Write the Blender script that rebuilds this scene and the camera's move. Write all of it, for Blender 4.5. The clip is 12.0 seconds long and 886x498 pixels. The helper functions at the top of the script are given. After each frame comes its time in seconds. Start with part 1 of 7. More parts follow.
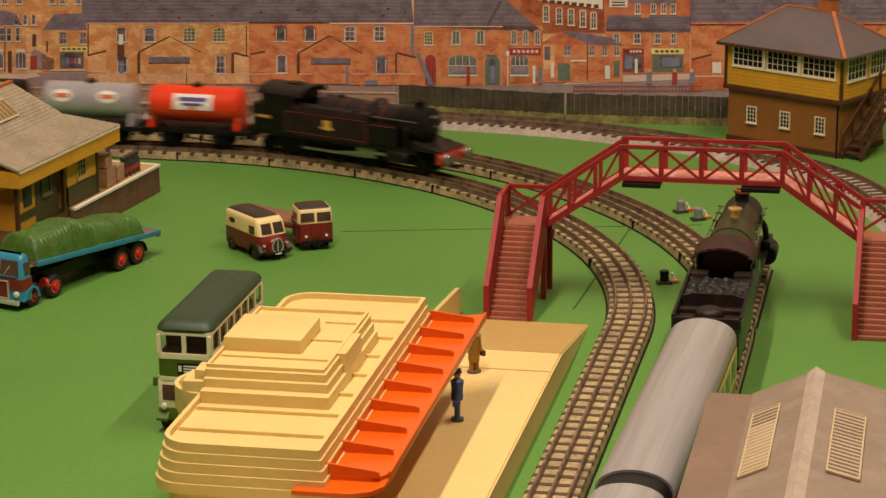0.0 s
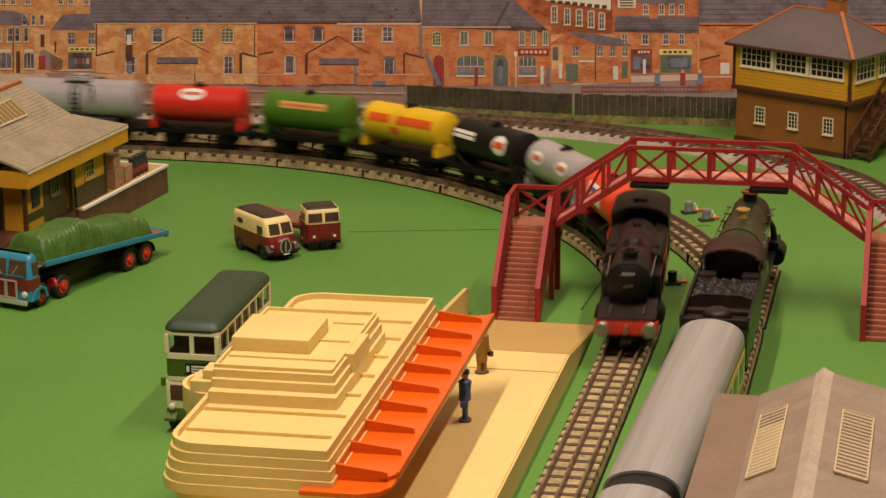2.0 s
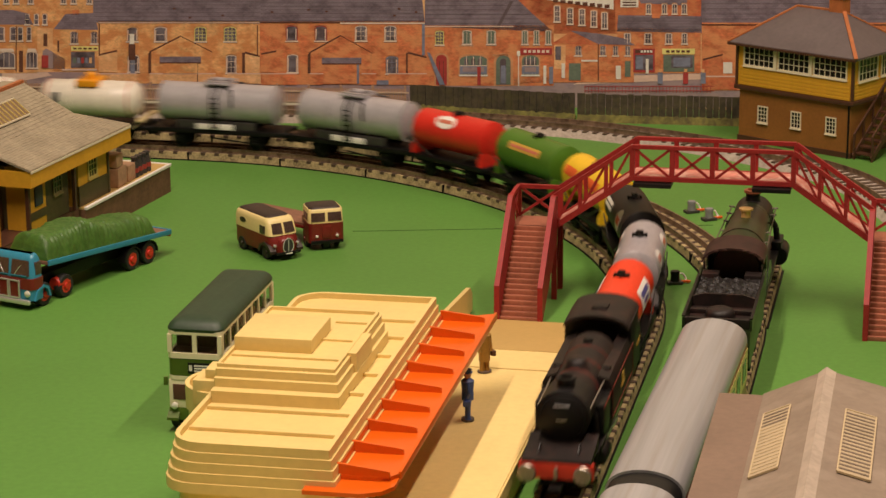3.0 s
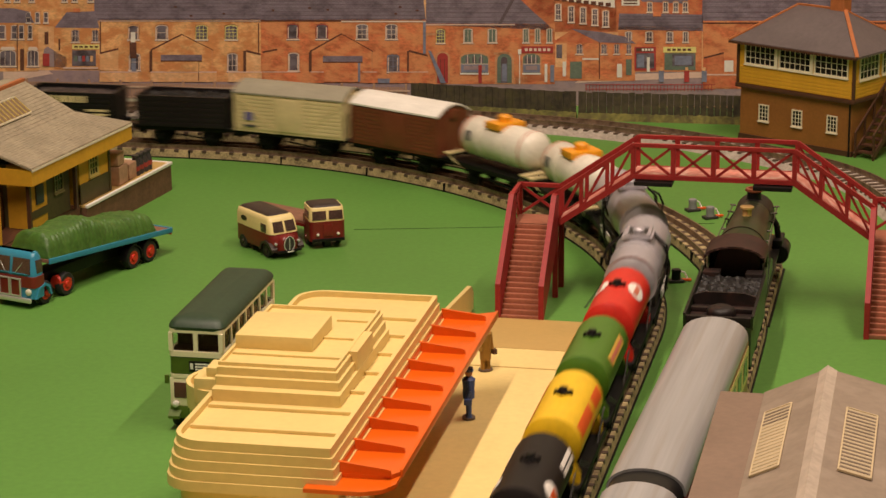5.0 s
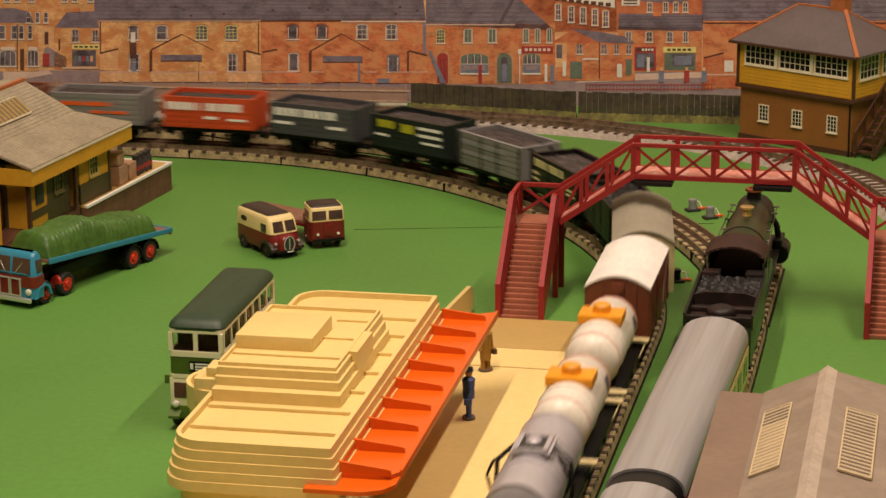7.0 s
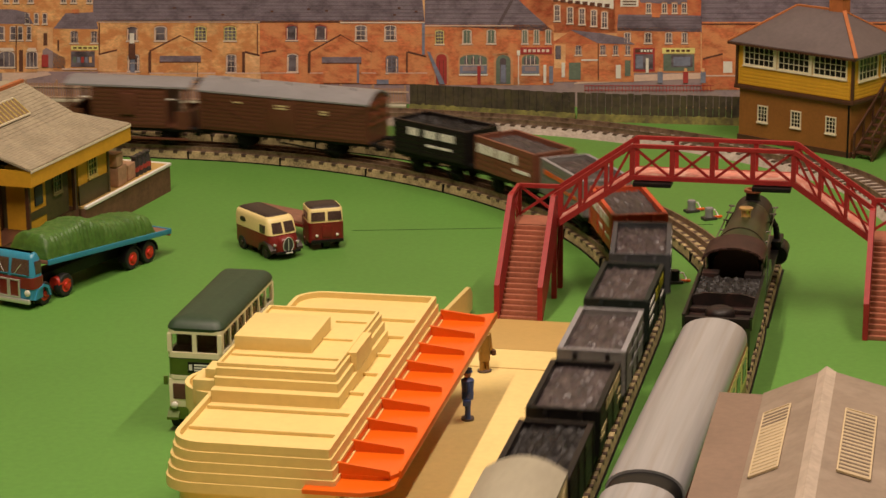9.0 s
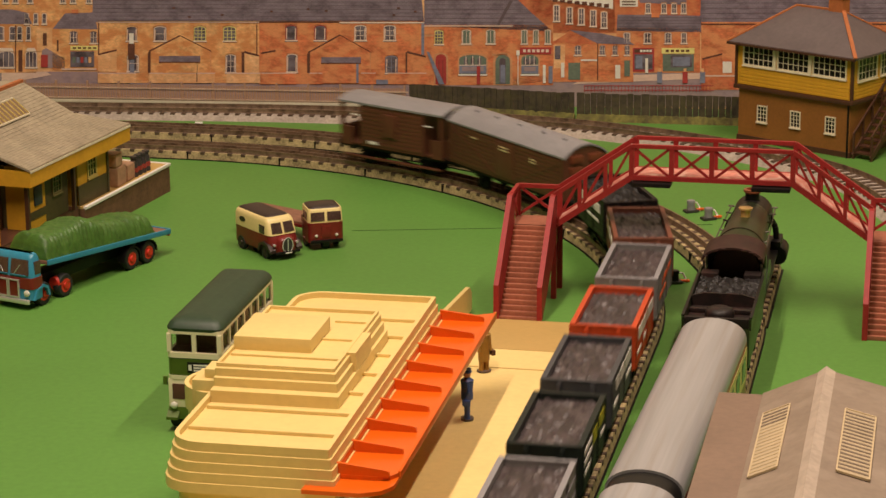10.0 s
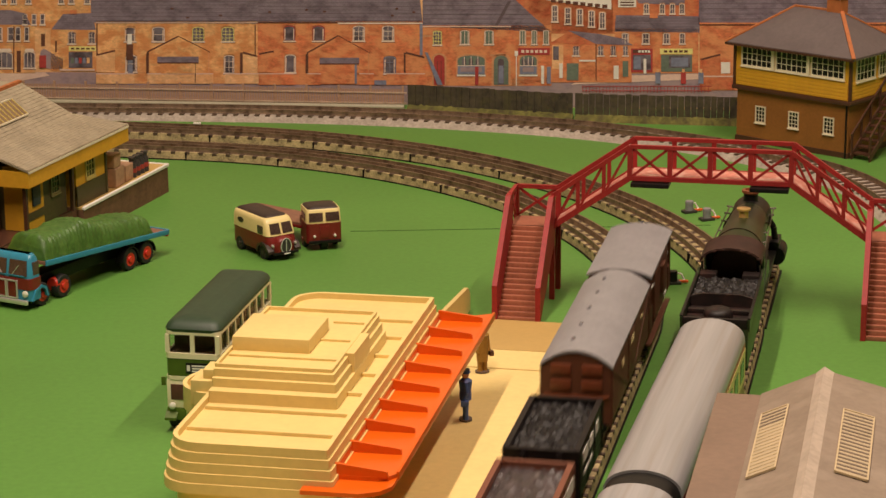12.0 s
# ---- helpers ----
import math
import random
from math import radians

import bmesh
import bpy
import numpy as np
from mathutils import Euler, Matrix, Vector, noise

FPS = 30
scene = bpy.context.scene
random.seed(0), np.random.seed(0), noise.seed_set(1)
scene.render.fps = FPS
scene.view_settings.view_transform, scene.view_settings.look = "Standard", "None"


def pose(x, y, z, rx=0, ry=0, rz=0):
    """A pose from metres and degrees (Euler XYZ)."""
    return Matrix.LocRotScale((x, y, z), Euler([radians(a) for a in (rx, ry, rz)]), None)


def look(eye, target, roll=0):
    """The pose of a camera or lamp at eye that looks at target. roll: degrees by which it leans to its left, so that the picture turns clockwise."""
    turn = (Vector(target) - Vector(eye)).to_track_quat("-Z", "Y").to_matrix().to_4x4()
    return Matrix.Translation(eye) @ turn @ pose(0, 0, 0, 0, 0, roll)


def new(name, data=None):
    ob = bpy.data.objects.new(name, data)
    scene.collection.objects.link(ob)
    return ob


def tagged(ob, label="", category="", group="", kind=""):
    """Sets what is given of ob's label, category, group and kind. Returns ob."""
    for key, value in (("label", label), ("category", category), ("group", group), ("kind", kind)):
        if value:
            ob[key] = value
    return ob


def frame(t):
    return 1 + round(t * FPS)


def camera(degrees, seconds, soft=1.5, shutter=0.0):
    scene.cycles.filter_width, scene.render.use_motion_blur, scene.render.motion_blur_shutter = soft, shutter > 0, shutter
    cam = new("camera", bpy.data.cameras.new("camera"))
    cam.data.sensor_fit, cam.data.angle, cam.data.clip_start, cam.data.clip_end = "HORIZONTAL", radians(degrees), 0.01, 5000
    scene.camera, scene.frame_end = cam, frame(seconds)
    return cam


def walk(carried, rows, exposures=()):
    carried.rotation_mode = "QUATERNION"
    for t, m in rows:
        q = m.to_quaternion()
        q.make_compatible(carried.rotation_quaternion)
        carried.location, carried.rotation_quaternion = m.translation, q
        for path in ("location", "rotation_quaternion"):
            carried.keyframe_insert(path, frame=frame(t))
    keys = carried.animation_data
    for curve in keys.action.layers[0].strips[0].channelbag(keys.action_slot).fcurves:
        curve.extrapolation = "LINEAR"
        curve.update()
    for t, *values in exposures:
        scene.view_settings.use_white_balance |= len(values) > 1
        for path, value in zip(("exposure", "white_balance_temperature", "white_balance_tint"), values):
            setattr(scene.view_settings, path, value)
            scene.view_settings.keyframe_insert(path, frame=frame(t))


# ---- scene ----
# ---- camera and its walk ----
cam = camera(20.894, 12.0, soft=1.5, shutter=0.9)
EYE = (0.0, 0.0, 0.4055)
TILT, LEAN, FOCAL = 15.487, -0.49, 4252.0


def view(dx, dy):
    """The camera's pose, turned by a small drift of the tripod head."""
    pan, tip = math.atan(dx / FOCAL), math.radians(TILT) - math.atan(dy / FOCAL)
    way = Vector((-math.sin(pan) * math.cos(tip), math.cos(pan) * math.cos(tip), -math.sin(tip)))
    return look(EYE, Vector(EYE) + way, LEAN)


walk(cam, [(t, view(dx, dy)) for t, dx, dy in (
    (0.0, -15.5, 0.0), (0.5, -11, 0), (1.0, -10, 0), (1.5, -6, 1), (2.0, -1, 1), (2.5, 2, 0.8), (3.0, 4, 0), (4.0, 5.5, -1.5),
    (5.0, 6, -3), (5.5, 6.5, -3.5), (6.0, 7, -4), (6.5, 6, -4), (7.0, 6, -3), (8.0, 5, -2), (9.0, 4, -1.2), (9.5, 3, -0.8),
    (10.0, 3, -1), (10.5, 1.5, -1), (11.0, 1.5, 0), (11.5, 0, 0), (12.0, 0, 0))], exposures=((0.0, 0.0), (7.0, 0.0), (9.5, 0.05), (12.0, 0.08)))

# ---- light: ceiling tubes of a closed room ----
world = bpy.data.worlds.new("room_air")
world.use_nodes = True
world.node_tree.nodes["Background"].inputs[0].default_value = (1.0, 0.86, 0.68, 1)
world.node_tree.nodes["Background"].inputs[1].default_value = 0.045
scene.world = world


def tube_light(name, x, y, z, long, wide, watts, turn, tint):
    data = bpy.data.lights.new(name, "AREA")
    data.shape, data.size, data.size_y, data.energy, data.color = "RECTANGLE", long, wide, watts, tint
    ob = new(name, data)
    ob.matrix_world = pose(x, y, z, 0, 0, turn)


tube_light("ceiling_tube", -0.24, 0.66, 1.46, 1.2, 0.04, 24.5, 78, (1.0, 0.785, 0.64))
tube_light("ceiling_tube", 0.55, 1.05, 1.46, 1.2, 0.04, 16.5, 78, (1.0, 0.785, 0.64))
# ---- builders: all lengths in millimetres ----
MM = 0.001


def at(x, y, z=0.0, turn=0.0):
    return pose(x * MM, y * MM, z * MM, 0, 0, turn)


def finish(bm, name, angle=38):
    bmesh.ops.recalc_face_normals(bm, faces=bm.faces[:])
    for f in bm.faces:
        f.smooth = True
    for e in bm.edges:
        if len(e.link_faces) != 2 or e.calc_face_angle(0) > radians(angle):
            e.smooth = False
    bmesh.ops.scale(bm, vec=(MM, MM, MM), verts=bm.verts[:])
    me = bpy.data.meshes.new(name)
    bm.to_mesh(me)
    bm.free()
    return me


def part(name, bm, material, parent=None, label="", m=None):
    """One mesh object under a thing or a part."""
    me = bm if isinstance(bm, bpy.types.Mesh) else finish(bm, name)
    if material and not me.materials:
        me.materials.append(material)
    ob = new(name, me)
    if parent:
        ob.parent = parent
    if m is not None:
        ob.matrix_basis = m
    if label:
        ob["label"] = label
    return ob


def thing(name, m, label, category, group="", kind=""):
    ob = new(name)
    ob.empty_display_size = 0.01
    ob.matrix_basis = m
    return tagged(ob, label, category, group, kind)


def single(name, bm, material, m, label, category, group="", kind=""):
    ob = part(name, bm, material, None, "", m)
    return tagged(ob, label, category, group, kind)


def B():
    return bmesh.new()


def box(bm, x0, x1, y0, y1, z0, z1, b=0.0, taper=0.0):
    vs = [bm.verts.new((x, y, z)) for z in (z0, z1) for x, y in ((x0, y0), (x1, y0), (x1, y1), (x0, y1))]
    for q in ((3, 2, 1, 0), (4, 5, 6, 7), (0, 1, 5, 4), (1, 2, 6, 5), (2, 3, 7, 6), (3, 0, 4, 7)):
        bm.faces.new([vs[i] for i in q])
    if taper:
        cx, cy = (x0 + x1) / 2, (y0 + y1) / 2
        for v in vs[4:]:
            v.co.x += taper * (1 if v.co.x < cx else -1)
            v.co.y += taper * (1 if v.co.y < cy else -1)
    if b:
        es = {e for v in vs for e in v.link_edges}
        bmesh.ops.bevel(bm, geom=list(es), offset=b, segments=2, affect="EDGES", profile=0.6)
    return bm


def ring(bm, pts):
    return [bm.verts.new(p) for p in pts]


def loft(bm, rings, cap=True):
    rs = [ring(bm, r) for r in rings]
    n = len(rs[0])
    for a, b in zip(rs, rs[1:]):
        for i in range(n):
            bm.faces.new((a[i], a[(i + 1) % n], b[(i + 1) % n], b[i]))
    if cap:
        bm.faces.new(rs[0][::-1])
        bm.faces.new(rs[-1])
    return bm


def prism(bm, pts, axis, a, b):
    def put(p, k):
        return {"x": (k, p[0], p[1]), "y": (p[0], k, p[1]), "z": (p[0], p[1], k)}[axis]
    return loft(bm, [[put(p, a) for p in pts], [put(p, b) for p in pts]])


def cyl(bm, p0, p1, r, n=12, r2=None):
    p0, p1 = Vector(p0), Vector(p1)
    q = (p1 - p0).to_track_quat("Z", "Y")
    r2 = r if r2 is None else r2
    rs = []
    for p, k in ((p0, r), (p1, r2)):
        rs.append([p + q @ Vector((k * math.cos(6.28318 * i / n), k * math.sin(6.28318 * i / n), 0)) for i in range(n)])
    return loft(bm, rs)


def lathe(bm, p0, axis, prof, n=20):
    """Revolves (along, radius) pairs round an axis through p0."""
    p0, q = Vector(p0), Vector(axis).to_track_quat("Z", "Y")
    return loft(bm, [[p0 + q @ Vector((max(r, 0.01) * math.cos(6.28318 * i / n), max(r, 0.01) * math.sin(6.28318 * i / n), h)) for i in range(n)]
                     for h, r in prof])


def beam(bm, p0, p1, w, h):
    p0, p1 = Vector(p0), Vector(p1)
    d = (p1 - p0).normalized()
    side = d.cross(Vector((0, 0, 1)))
    side = Vector((1, 0, 0)) if side.length < 1e-4 else side.normalized()
    up = side.cross(d)
    return loft(bm, [[p + side * (sx * w / 2) + up * (sz * h / 2) for sx, sz in ((-1, -1), (1, -1), (1, 1), (-1, 1))] for p in (p0, p1)])


def pipe(bm, pts, r, n=6):
    for a, b in zip(pts, pts[1:]):
        cyl(bm, a, b, r, n)
    return bm


def rounded(x0, x1, y0, y1, r, n=5):
    """A rectangle's outline with rounded corners, anticlockwise; r may be four radii."""
    rr = r if isinstance(r, (tuple, list)) else (r,) * 4
    out = []
    for (cx, cy, sx, sy, k0), r1 in zip(((x0, y0, 1, 1, 180), (x1, y0, -1, 1, 270), (x1, y1, -1, -1, 0), (x0, y1, 1, -1, 90)), rr):
        for i in range(n + 1):
            a = radians(k0 + 90 * i / n)
            out.append((cx + sx * r1 + r1 * math.cos(a), cy + sy * r1 + r1 * math.sin(a)))
    return out


def disc(bm, c, normal, rx, ry, deep=0.25, n=20):
    c, q = Vector(c), Vector(normal).to_track_quat("Z", "Y")
    return loft(bm, [[c + q @ Vector((rx * math.cos(6.28318 * i / n), ry * math.sin(6.28318 * i / n), h)) for i in range(n)] for h in (-deep, deep)])


# ---- materials ----
def mat(name, rgb, rough=0.5, metal=0.0, vary=0.12, grain=900, bump=0.1, spec=0.5, coarse=60, tint=None, amount=0.0, edge=0.5, stretch=None, island=0.0):
    m = bpy.data.materials.new(name)
    m.use_nodes = True
    nt = m.node_tree
    bs = nt.nodes["Principled BSDF"]
    N, L = nt.nodes.new, nt.links.new
    tc = N("ShaderNodeTexCoord")
    vec = tc.outputs["Object"]
    if stretch:
        mp = N("ShaderNodeMapping")
        mp.inputs["Scale"].default_value = stretch
        L(vec, mp.inputs[0])
        vec = mp.outputs[0]
    fine, big = N("ShaderNodeTexNoise"), N("ShaderNodeTexNoise")
    fine.inputs["Scale"].default_value, fine.inputs["Detail"].default_value = grain, 4
    big.inputs["Scale"].default_value, big.inputs["Detail"].default_value = coarse, 3
    L(vec, fine.inputs["Vector"]), L(vec, big.inputs["Vector"])
    add = N("ShaderNodeMath")
    add.operation = "ADD"
    L(fine.outputs[0], add.inputs[0]), L(big.outputs[0], add.inputs[1])
    val = add.outputs[0]
    if island:
        geo, mul, ad2 = N("ShaderNodeNewGeometry"), N("ShaderNodeMath"), N("ShaderNodeMath")
        mul.operation, ad2.operation = "MULTIPLY_ADD", "ADD"
        mul.inputs[1].default_value, mul.inputs[2].default_value = island, -island / 2
        L(geo.outputs["Random Per Island"], mul.inputs[0]), L(val, ad2.inputs[0]), L(mul.outputs[0], ad2.inputs[1])
        val = ad2.outputs[0]
    mr = N("ShaderNodeMapRange")
    mr.inputs["From Min"].default_value, mr.inputs["From Max"].default_value = 0.7, 1.3
    mr.inputs["To Min"].default_value, mr.inputs["To Max"].default_value = 1 - vary, 1 + vary
    L(val, mr.inputs["Value"])
    sc = N("ShaderNodeVectorMath")
    sc.operation = "SCALE"
    sc.inputs[0].default_value = rgb
    L(mr.outputs[0], sc.inputs["Scale"])
    col = sc.outputs[0]
    if tint:
        mx, rp = N("ShaderNodeMix"), N("ShaderNodeMapRange")
        mx.data_type = "RGBA"
        rp.inputs["From Min"].default_value, rp.inputs["From Max"].default_value, rp.inputs["To Max"].default_value = edge, edge + 0.15, amount
        third = N("ShaderNodeTexNoise")
        third.inputs["Scale"].default_value, third.inputs["Detail"].default_value = coarse * 1.7, 6
        L(vec, third.inputs["Vector"]), L(third.outputs[0], rp.inputs["Value"]), L(rp.outputs[0], mx.inputs["Factor"])
        L(col, mx.inputs["A"])
        mx.inputs["B"].default_value = (*tint, 1)
        col = mx.outputs["Result"]
    L(col, bs.inputs["Base Color"])
    bs.inputs["Roughness"].default_value, bs.inputs["Metallic"].default_value = rough, metal
    bs.inputs["Specular IOR Level"].default_value = spec
    if bump:
        bp = N("ShaderNodeBump")
        bp.inputs["Strength"].default_value, bp.inputs["Distance"].default_value = bump, 0.0006
        L(fine.outputs[0], bp.inputs["Height"]), L(bp.outputs[0], bs.inputs["Normal"])
    return m


def rgb(r, g, b):
    """Linear colour from 8-bit screen values."""
    return tuple(((c / 255 + 0.055) / 1.055) ** 2.4 if c > 10 else c / 3294 for c in (r, g, b))


GREEN = mat("table_green_paint", (0.095, 0.236, 0.041), 0.55, vary=0.10, grain=260, coarse=6, bump=0.08, spec=0.35)
BALLAST = mat("printed_tan_ballast", (0.345, 0.265, 0.13), 0.75, vary=0.5, grain=800, coarse=120, bump=0.3, tint=(0.16, 0.11, 0.06), amount=0.35, edge=0.58)
SLEEPER = mat("brown_sleeper", (0.085, 0.052, 0.034), 0.6, vary=0.3, grain=900, coarse=150)
RAIL = mat("tarnished_rail_steel", (0.23, 0.155, 0.10), 0.42, 0.45, vary=0.3, grain=500, coarse=90, tint=(0.06, 0.035, 0.02), amount=0.7)
GREYBALLAST = mat("grey_foam_ballast", (0.36, 0.30, 0.25), 0.9, vary=0.3, grain=500, coarse=90, bump=0.6)
CREAM = mat("cream_moulded_plastic", (0.71, 0.53, 0.20), 0.45, vary=0.05, grain=300, coarse=25, bump=0.03)
CREAMTOP = mat("pale_cream_platform_paint", (0.74, 0.56, 0.22), 0.5, vary=0.06, grain=300, coarse=20, bump=0.04)
TAN = mat("tan_platform_paint", (0.50, 0.325, 0.105), 0.55, vary=0.06, grain=300, coarse=20, bump=0.04)
ORANGE = mat("orange_canopy_plastic", (0.66, 0.105, 0.004), 0.30, vary=0.06, grain=300, coarse=30, bump=0.03)
BRIDGERED = mat("red_painted_bridge_metal", (0.29, 0.024, 0.023), 0.5, vary=0.14, grain=400, coarse=50, bump=0.06, spec=0.25)
TREAD = mat("worn_pinkish_brown_treads", (0.30, 0.10, 0.055), 0.6, vary=0.2, grain=500, coarse=60)
PINKDECK = mat("pink_speckled_deck", (0.55, 0.20, 0.15), 0.6, vary=0.25, grain=350, coarse=80, tint=(0.7, 0.45, 0.36), amount=0.7)
BLACK = mat("satin_black_paint", (0.007, 0.006, 0.006), 0.42, vary=0.3, grain=500, coarse=60, bump=0.08, spec=0.28)
SOOT = mat("sooty_brown_black_paint", (0.014, 0.009, 0.008), 0.5, vary=0.35, grain=500, coarse=70, bump=0.12, tint=(0.05, 0.021, 0.016), amount=0.5, spec=0.3)
CHASSIS = mat("black_chassis_plastic", (0.005, 0.0045, 0.004), 0.55, vary=0.3, grain=600, coarse=90, spec=0.2)
STEEL = mat("bare_wheel_steel", (0.35, 0.31, 0.27), 0.35, 0.8, vary=0.2)
WHITE = mat("white_print", (0.80, 0.76, 0.70), 0.5, vary=0.06)
REDBEAM = mat("red_buffer_beam_paint", (0.55, 0.035, 0.018), 0.4, vary=0.1)
REDLINE = mat("thin_red_lining", (0.20, 0.028, 0.018), 0.5, vary=0.1)
GOLD = mat("gold_print", (0.60, 0.36, 0.06), 0.5, vary=0.1)
COAL = mat("coal", (0.012, 0.010, 0.010), 0.5, vary=0.6, grain=400, coarse=250, bump=0.6, spec=0.3, tint=(0.05, 0.04, 0.04), amount=0.5, edge=0.62)
COALGREY = mat("grey_moulded_coal", (0.050, 0.037, 0.038), 0.42, vary=0.5, grain=300, coarse=150, bump=0.8, tint=(0.22, 0.185, 0.175), amount=0.6, edge=0.58, spec=0.5, stretch=(0.4, 1, 1))
BRASS = mat("polished_brass", (0.80, 0.50, 0.17), 0.28, 0.55, vary=0.1)
# ---- room and table ----
WALLPAINT = mat("cream_room_wall_paint", (0.60, 0.52, 0.40), 0.8, vary=0.05, grain=60, coarse=3)
CEILPAINT = mat("white_ceiling_paint", (0.75, 0.70, 0.62), 0.8, vary=0.04, grain=60, coarse=3)
CARPET = mat("brown_floor_carpet", (0.10, 0.075, 0.05), 0.95, vary=0.2, grain=300, coarse=5)
RX0, RX1, RY0, RY1, FLOORZ, CEILZ = -2900, 2500, -2300, 2120, -900, 1500
single("floor", box(B(), RX0, RX1, RY0, RY1, FLOORZ - 40, FLOORZ), CARPET, at(0, 0), "brown carpeted floor under the model table", "floor", kind="structure")
single("ceiling", box(B(), RX0, RX1, RY0, RY1, CEILZ, CEILZ + 60), CEILPAINT, at(0, 0), "plain white painted room ceiling", "ceiling", kind="structure")
for nm, x0, x1, y0, y1 in (("wall_north", RX0 - 100, RX1 + 100, RY1, RY1 + 100), ("wall_south", RX0 - 100, RX1 + 100, RY0 - 100, RY0),
                           ("wall_west", RX0 - 100, RX0, RY0, RY1), ("wall_east", RX1, RX1 + 100, RY0, RY1)):
    single(nm, box(B(), x0, x1, y0, y1, FLOORZ, CEILZ), WALLPAINT, at(0, 0), "plain cream painted room wall", "wall", kind="structure")
single("table_board", box(B(), -2850, 900, -1500, 2060, -19, 0), GREEN, at(0, 0), "green painted board of the model railway", "table board", kind="structure")
# thin seams where boards meet
SEAM = mat("dark_board_seam", (0.040, 0.085, 0.018), 0.8)
for p0, p1, w in (((-60, 1508), (175, 1516), 0.35), ((128, 1512), (80, 1330), 1.1)):
    single("board_seam", beam(B(), (*p0, 0.1), (*p1, 0.1), w, 0.4), SEAM, at(0, 0), "thin dark joint between green table boards", "board seam", kind="structure")

# ---- the line of the tracks ----
TX, TY, TA, RAD = 105.6, 1274.6, 0.2093, 381.0
CA, SA = math.cos(TA), math.sin(TA)
DEG = -math.degrees(TA)


def yard(x, y, z=0.0, turn=0.0):
    """A pose in the station's frame: x across the inner track, y along it."""
    return at(TX + x * CA + y * SA, TY - x * SA + y * CA, z, DEG + turn)


CX, CY = TX - CA * RAD, TY + SA * RAD


def line(s, off=0.0):
    """Point and heading of the running line at s; the bend ends at s = 0, off is to the outside."""
    if s >= 0:
        return Vector((TX + off * CA - s * SA, TY - off * SA - s * CA)), Vector((-SA, -CA))
    th = min(-s / RAD, math.pi / 2)
    ex = -s - th * RAD
    c, k = math.cos(th), math.sin(th)
    out = Vector((CA * c + SA * k, -SA * c + CA * k))
    head = Vector((out.y, -out.x))
    return Vector((CX, CY)) + out * (RAD + off) - head * ex, head


def sweep(bm, path, prof):
    """Sweeps a cross-section (across, height) along path, a list of (point, heading)."""
    return loft(bm, [[(p.x + h.y * u, p.y - h.x * u, z) for u, z in prof] for p, h in path])


def resample(path, step):
    out, left = [], 0.0
    for (a, ha), (b, hb) in zip(path, path[1:]):
        d, k = (b - a).length, left
        while k < d:
            out.append((a.lerp(b, k / d), ha.lerp(hb, k / d).normalized()))
            k += step
        left = k - d
    return out


def track(path, label, ballast, base, rails, sleeper, pitch, near, top):
    ob = thing("railway_track", at(0, 0), label, "model railway track", "tracks", "structure")
    part("track_base", sweep(B(), path, base), ballast, ob)
    # thin black lip added to stand in for the shadow line at the track's foot
    if len(rails) == 3:
        part("base_flange", sweep(B(), path, [(-14.2, 0), (14.2, 0), (14.2, 0.7), (-14.2, 0.7)]), CHASSIS, ob)
    for u in rails:
        part("rail", sweep(B(), path, [(u - 0.9, top - 3.4), (u + 0.9, top - 3.4), (u + 0.5, top - 2.6), (u + 0.55, top), (u - 0.55, top), (u - 0.5, top - 2.6)]), RAIL, ob)
    bm = B()
    box(bm, -sleeper / 2, sleeper / 2, base[-1][0] - 0.5, -base[-1][0] + 0.5, top - 4.9, top - 3.1)
    me = finish(bm, "sleeper")
    me.materials.append(SLEEPER)
    rest = B()
    for p, h in resample(path, pitch):
        m = at(p.x, p.y, 0, math.degrees(math.atan2(h.y, h.x)))
        if near(p):
            part("sleeper", me, None, ob, "", m)
        else:
            c, s = h.x, h.y
            w = 11.5
            loft(rest, [[(p.x + c * a - s * b, p.y + s * a + c * b, z) for a, b in ((-2, -w), (2, -w), (2, w), (-2, w))] for z in (top - 5.6, top - 2.9)])
    if rest.verts:
        tagged(part("sleepers", rest, SLEEPER, ob), kind="stuff")
    return ob


def seen(p):
    return p.y > 950 and p.x > -330


THREE_BASE = [(-13.4, 0), (13.4, 0), (12.2, 5.6), (-12.2, 5.6)]
INNER = [line(s) for s in [*range(-2600, -640, 200), *range(-640, 8, 16), *range(200, 2500, 200)]]
OUTER = [line(s, 57.0) for s in [*range(-2600, -640, 200), *range(-640, 8, 16), *range(200, 2500, 200)]]
track(INNER, "three-rail model track with tan ballast and brown sleepers", BALLAST, THREE_BASE, (-8.7, 0, 8.7), 3.4, 10.9, seen, 9.0)
track(OUTER, "three-rail model track with tan ballast curving beside another", BALLAST, THREE_BASE, (-8.7, 0, 8.7), 3.5, 10.9, seen, 9.0)
SIDING = [(Vector((TX + 57 * CA + y * SA, TY - 57 * SA + y * CA)), Vector((SA, CA))) for y in (30, 60, 90, 120, 150)]
track(SIDING, "short straight track under the waiting green engine", BALLAST, [(-13, 0), (13, 0), (11.8, 5.2), (-11.8, 5.2)], (-8.7, 0, 8.7), 3.4, 10.9, seen, 9.0)
# joints between track pieces
for s in (-145, -220, -295, -370, -445, -520, -595):
    for off, ln in ((0, "inner"), (57, "outer")):
        p, h = line(s, off)
        single("track_joint", box(B(), -0.35, 0.35, -14.3, -11.8, 0, 5.9, 0.1), CHASSIS, at(p.x, p.y, 0, math.degrees(math.atan2(h.y, h.x))),
               "small black clip joining two track pieces", "track joint", "track joints")


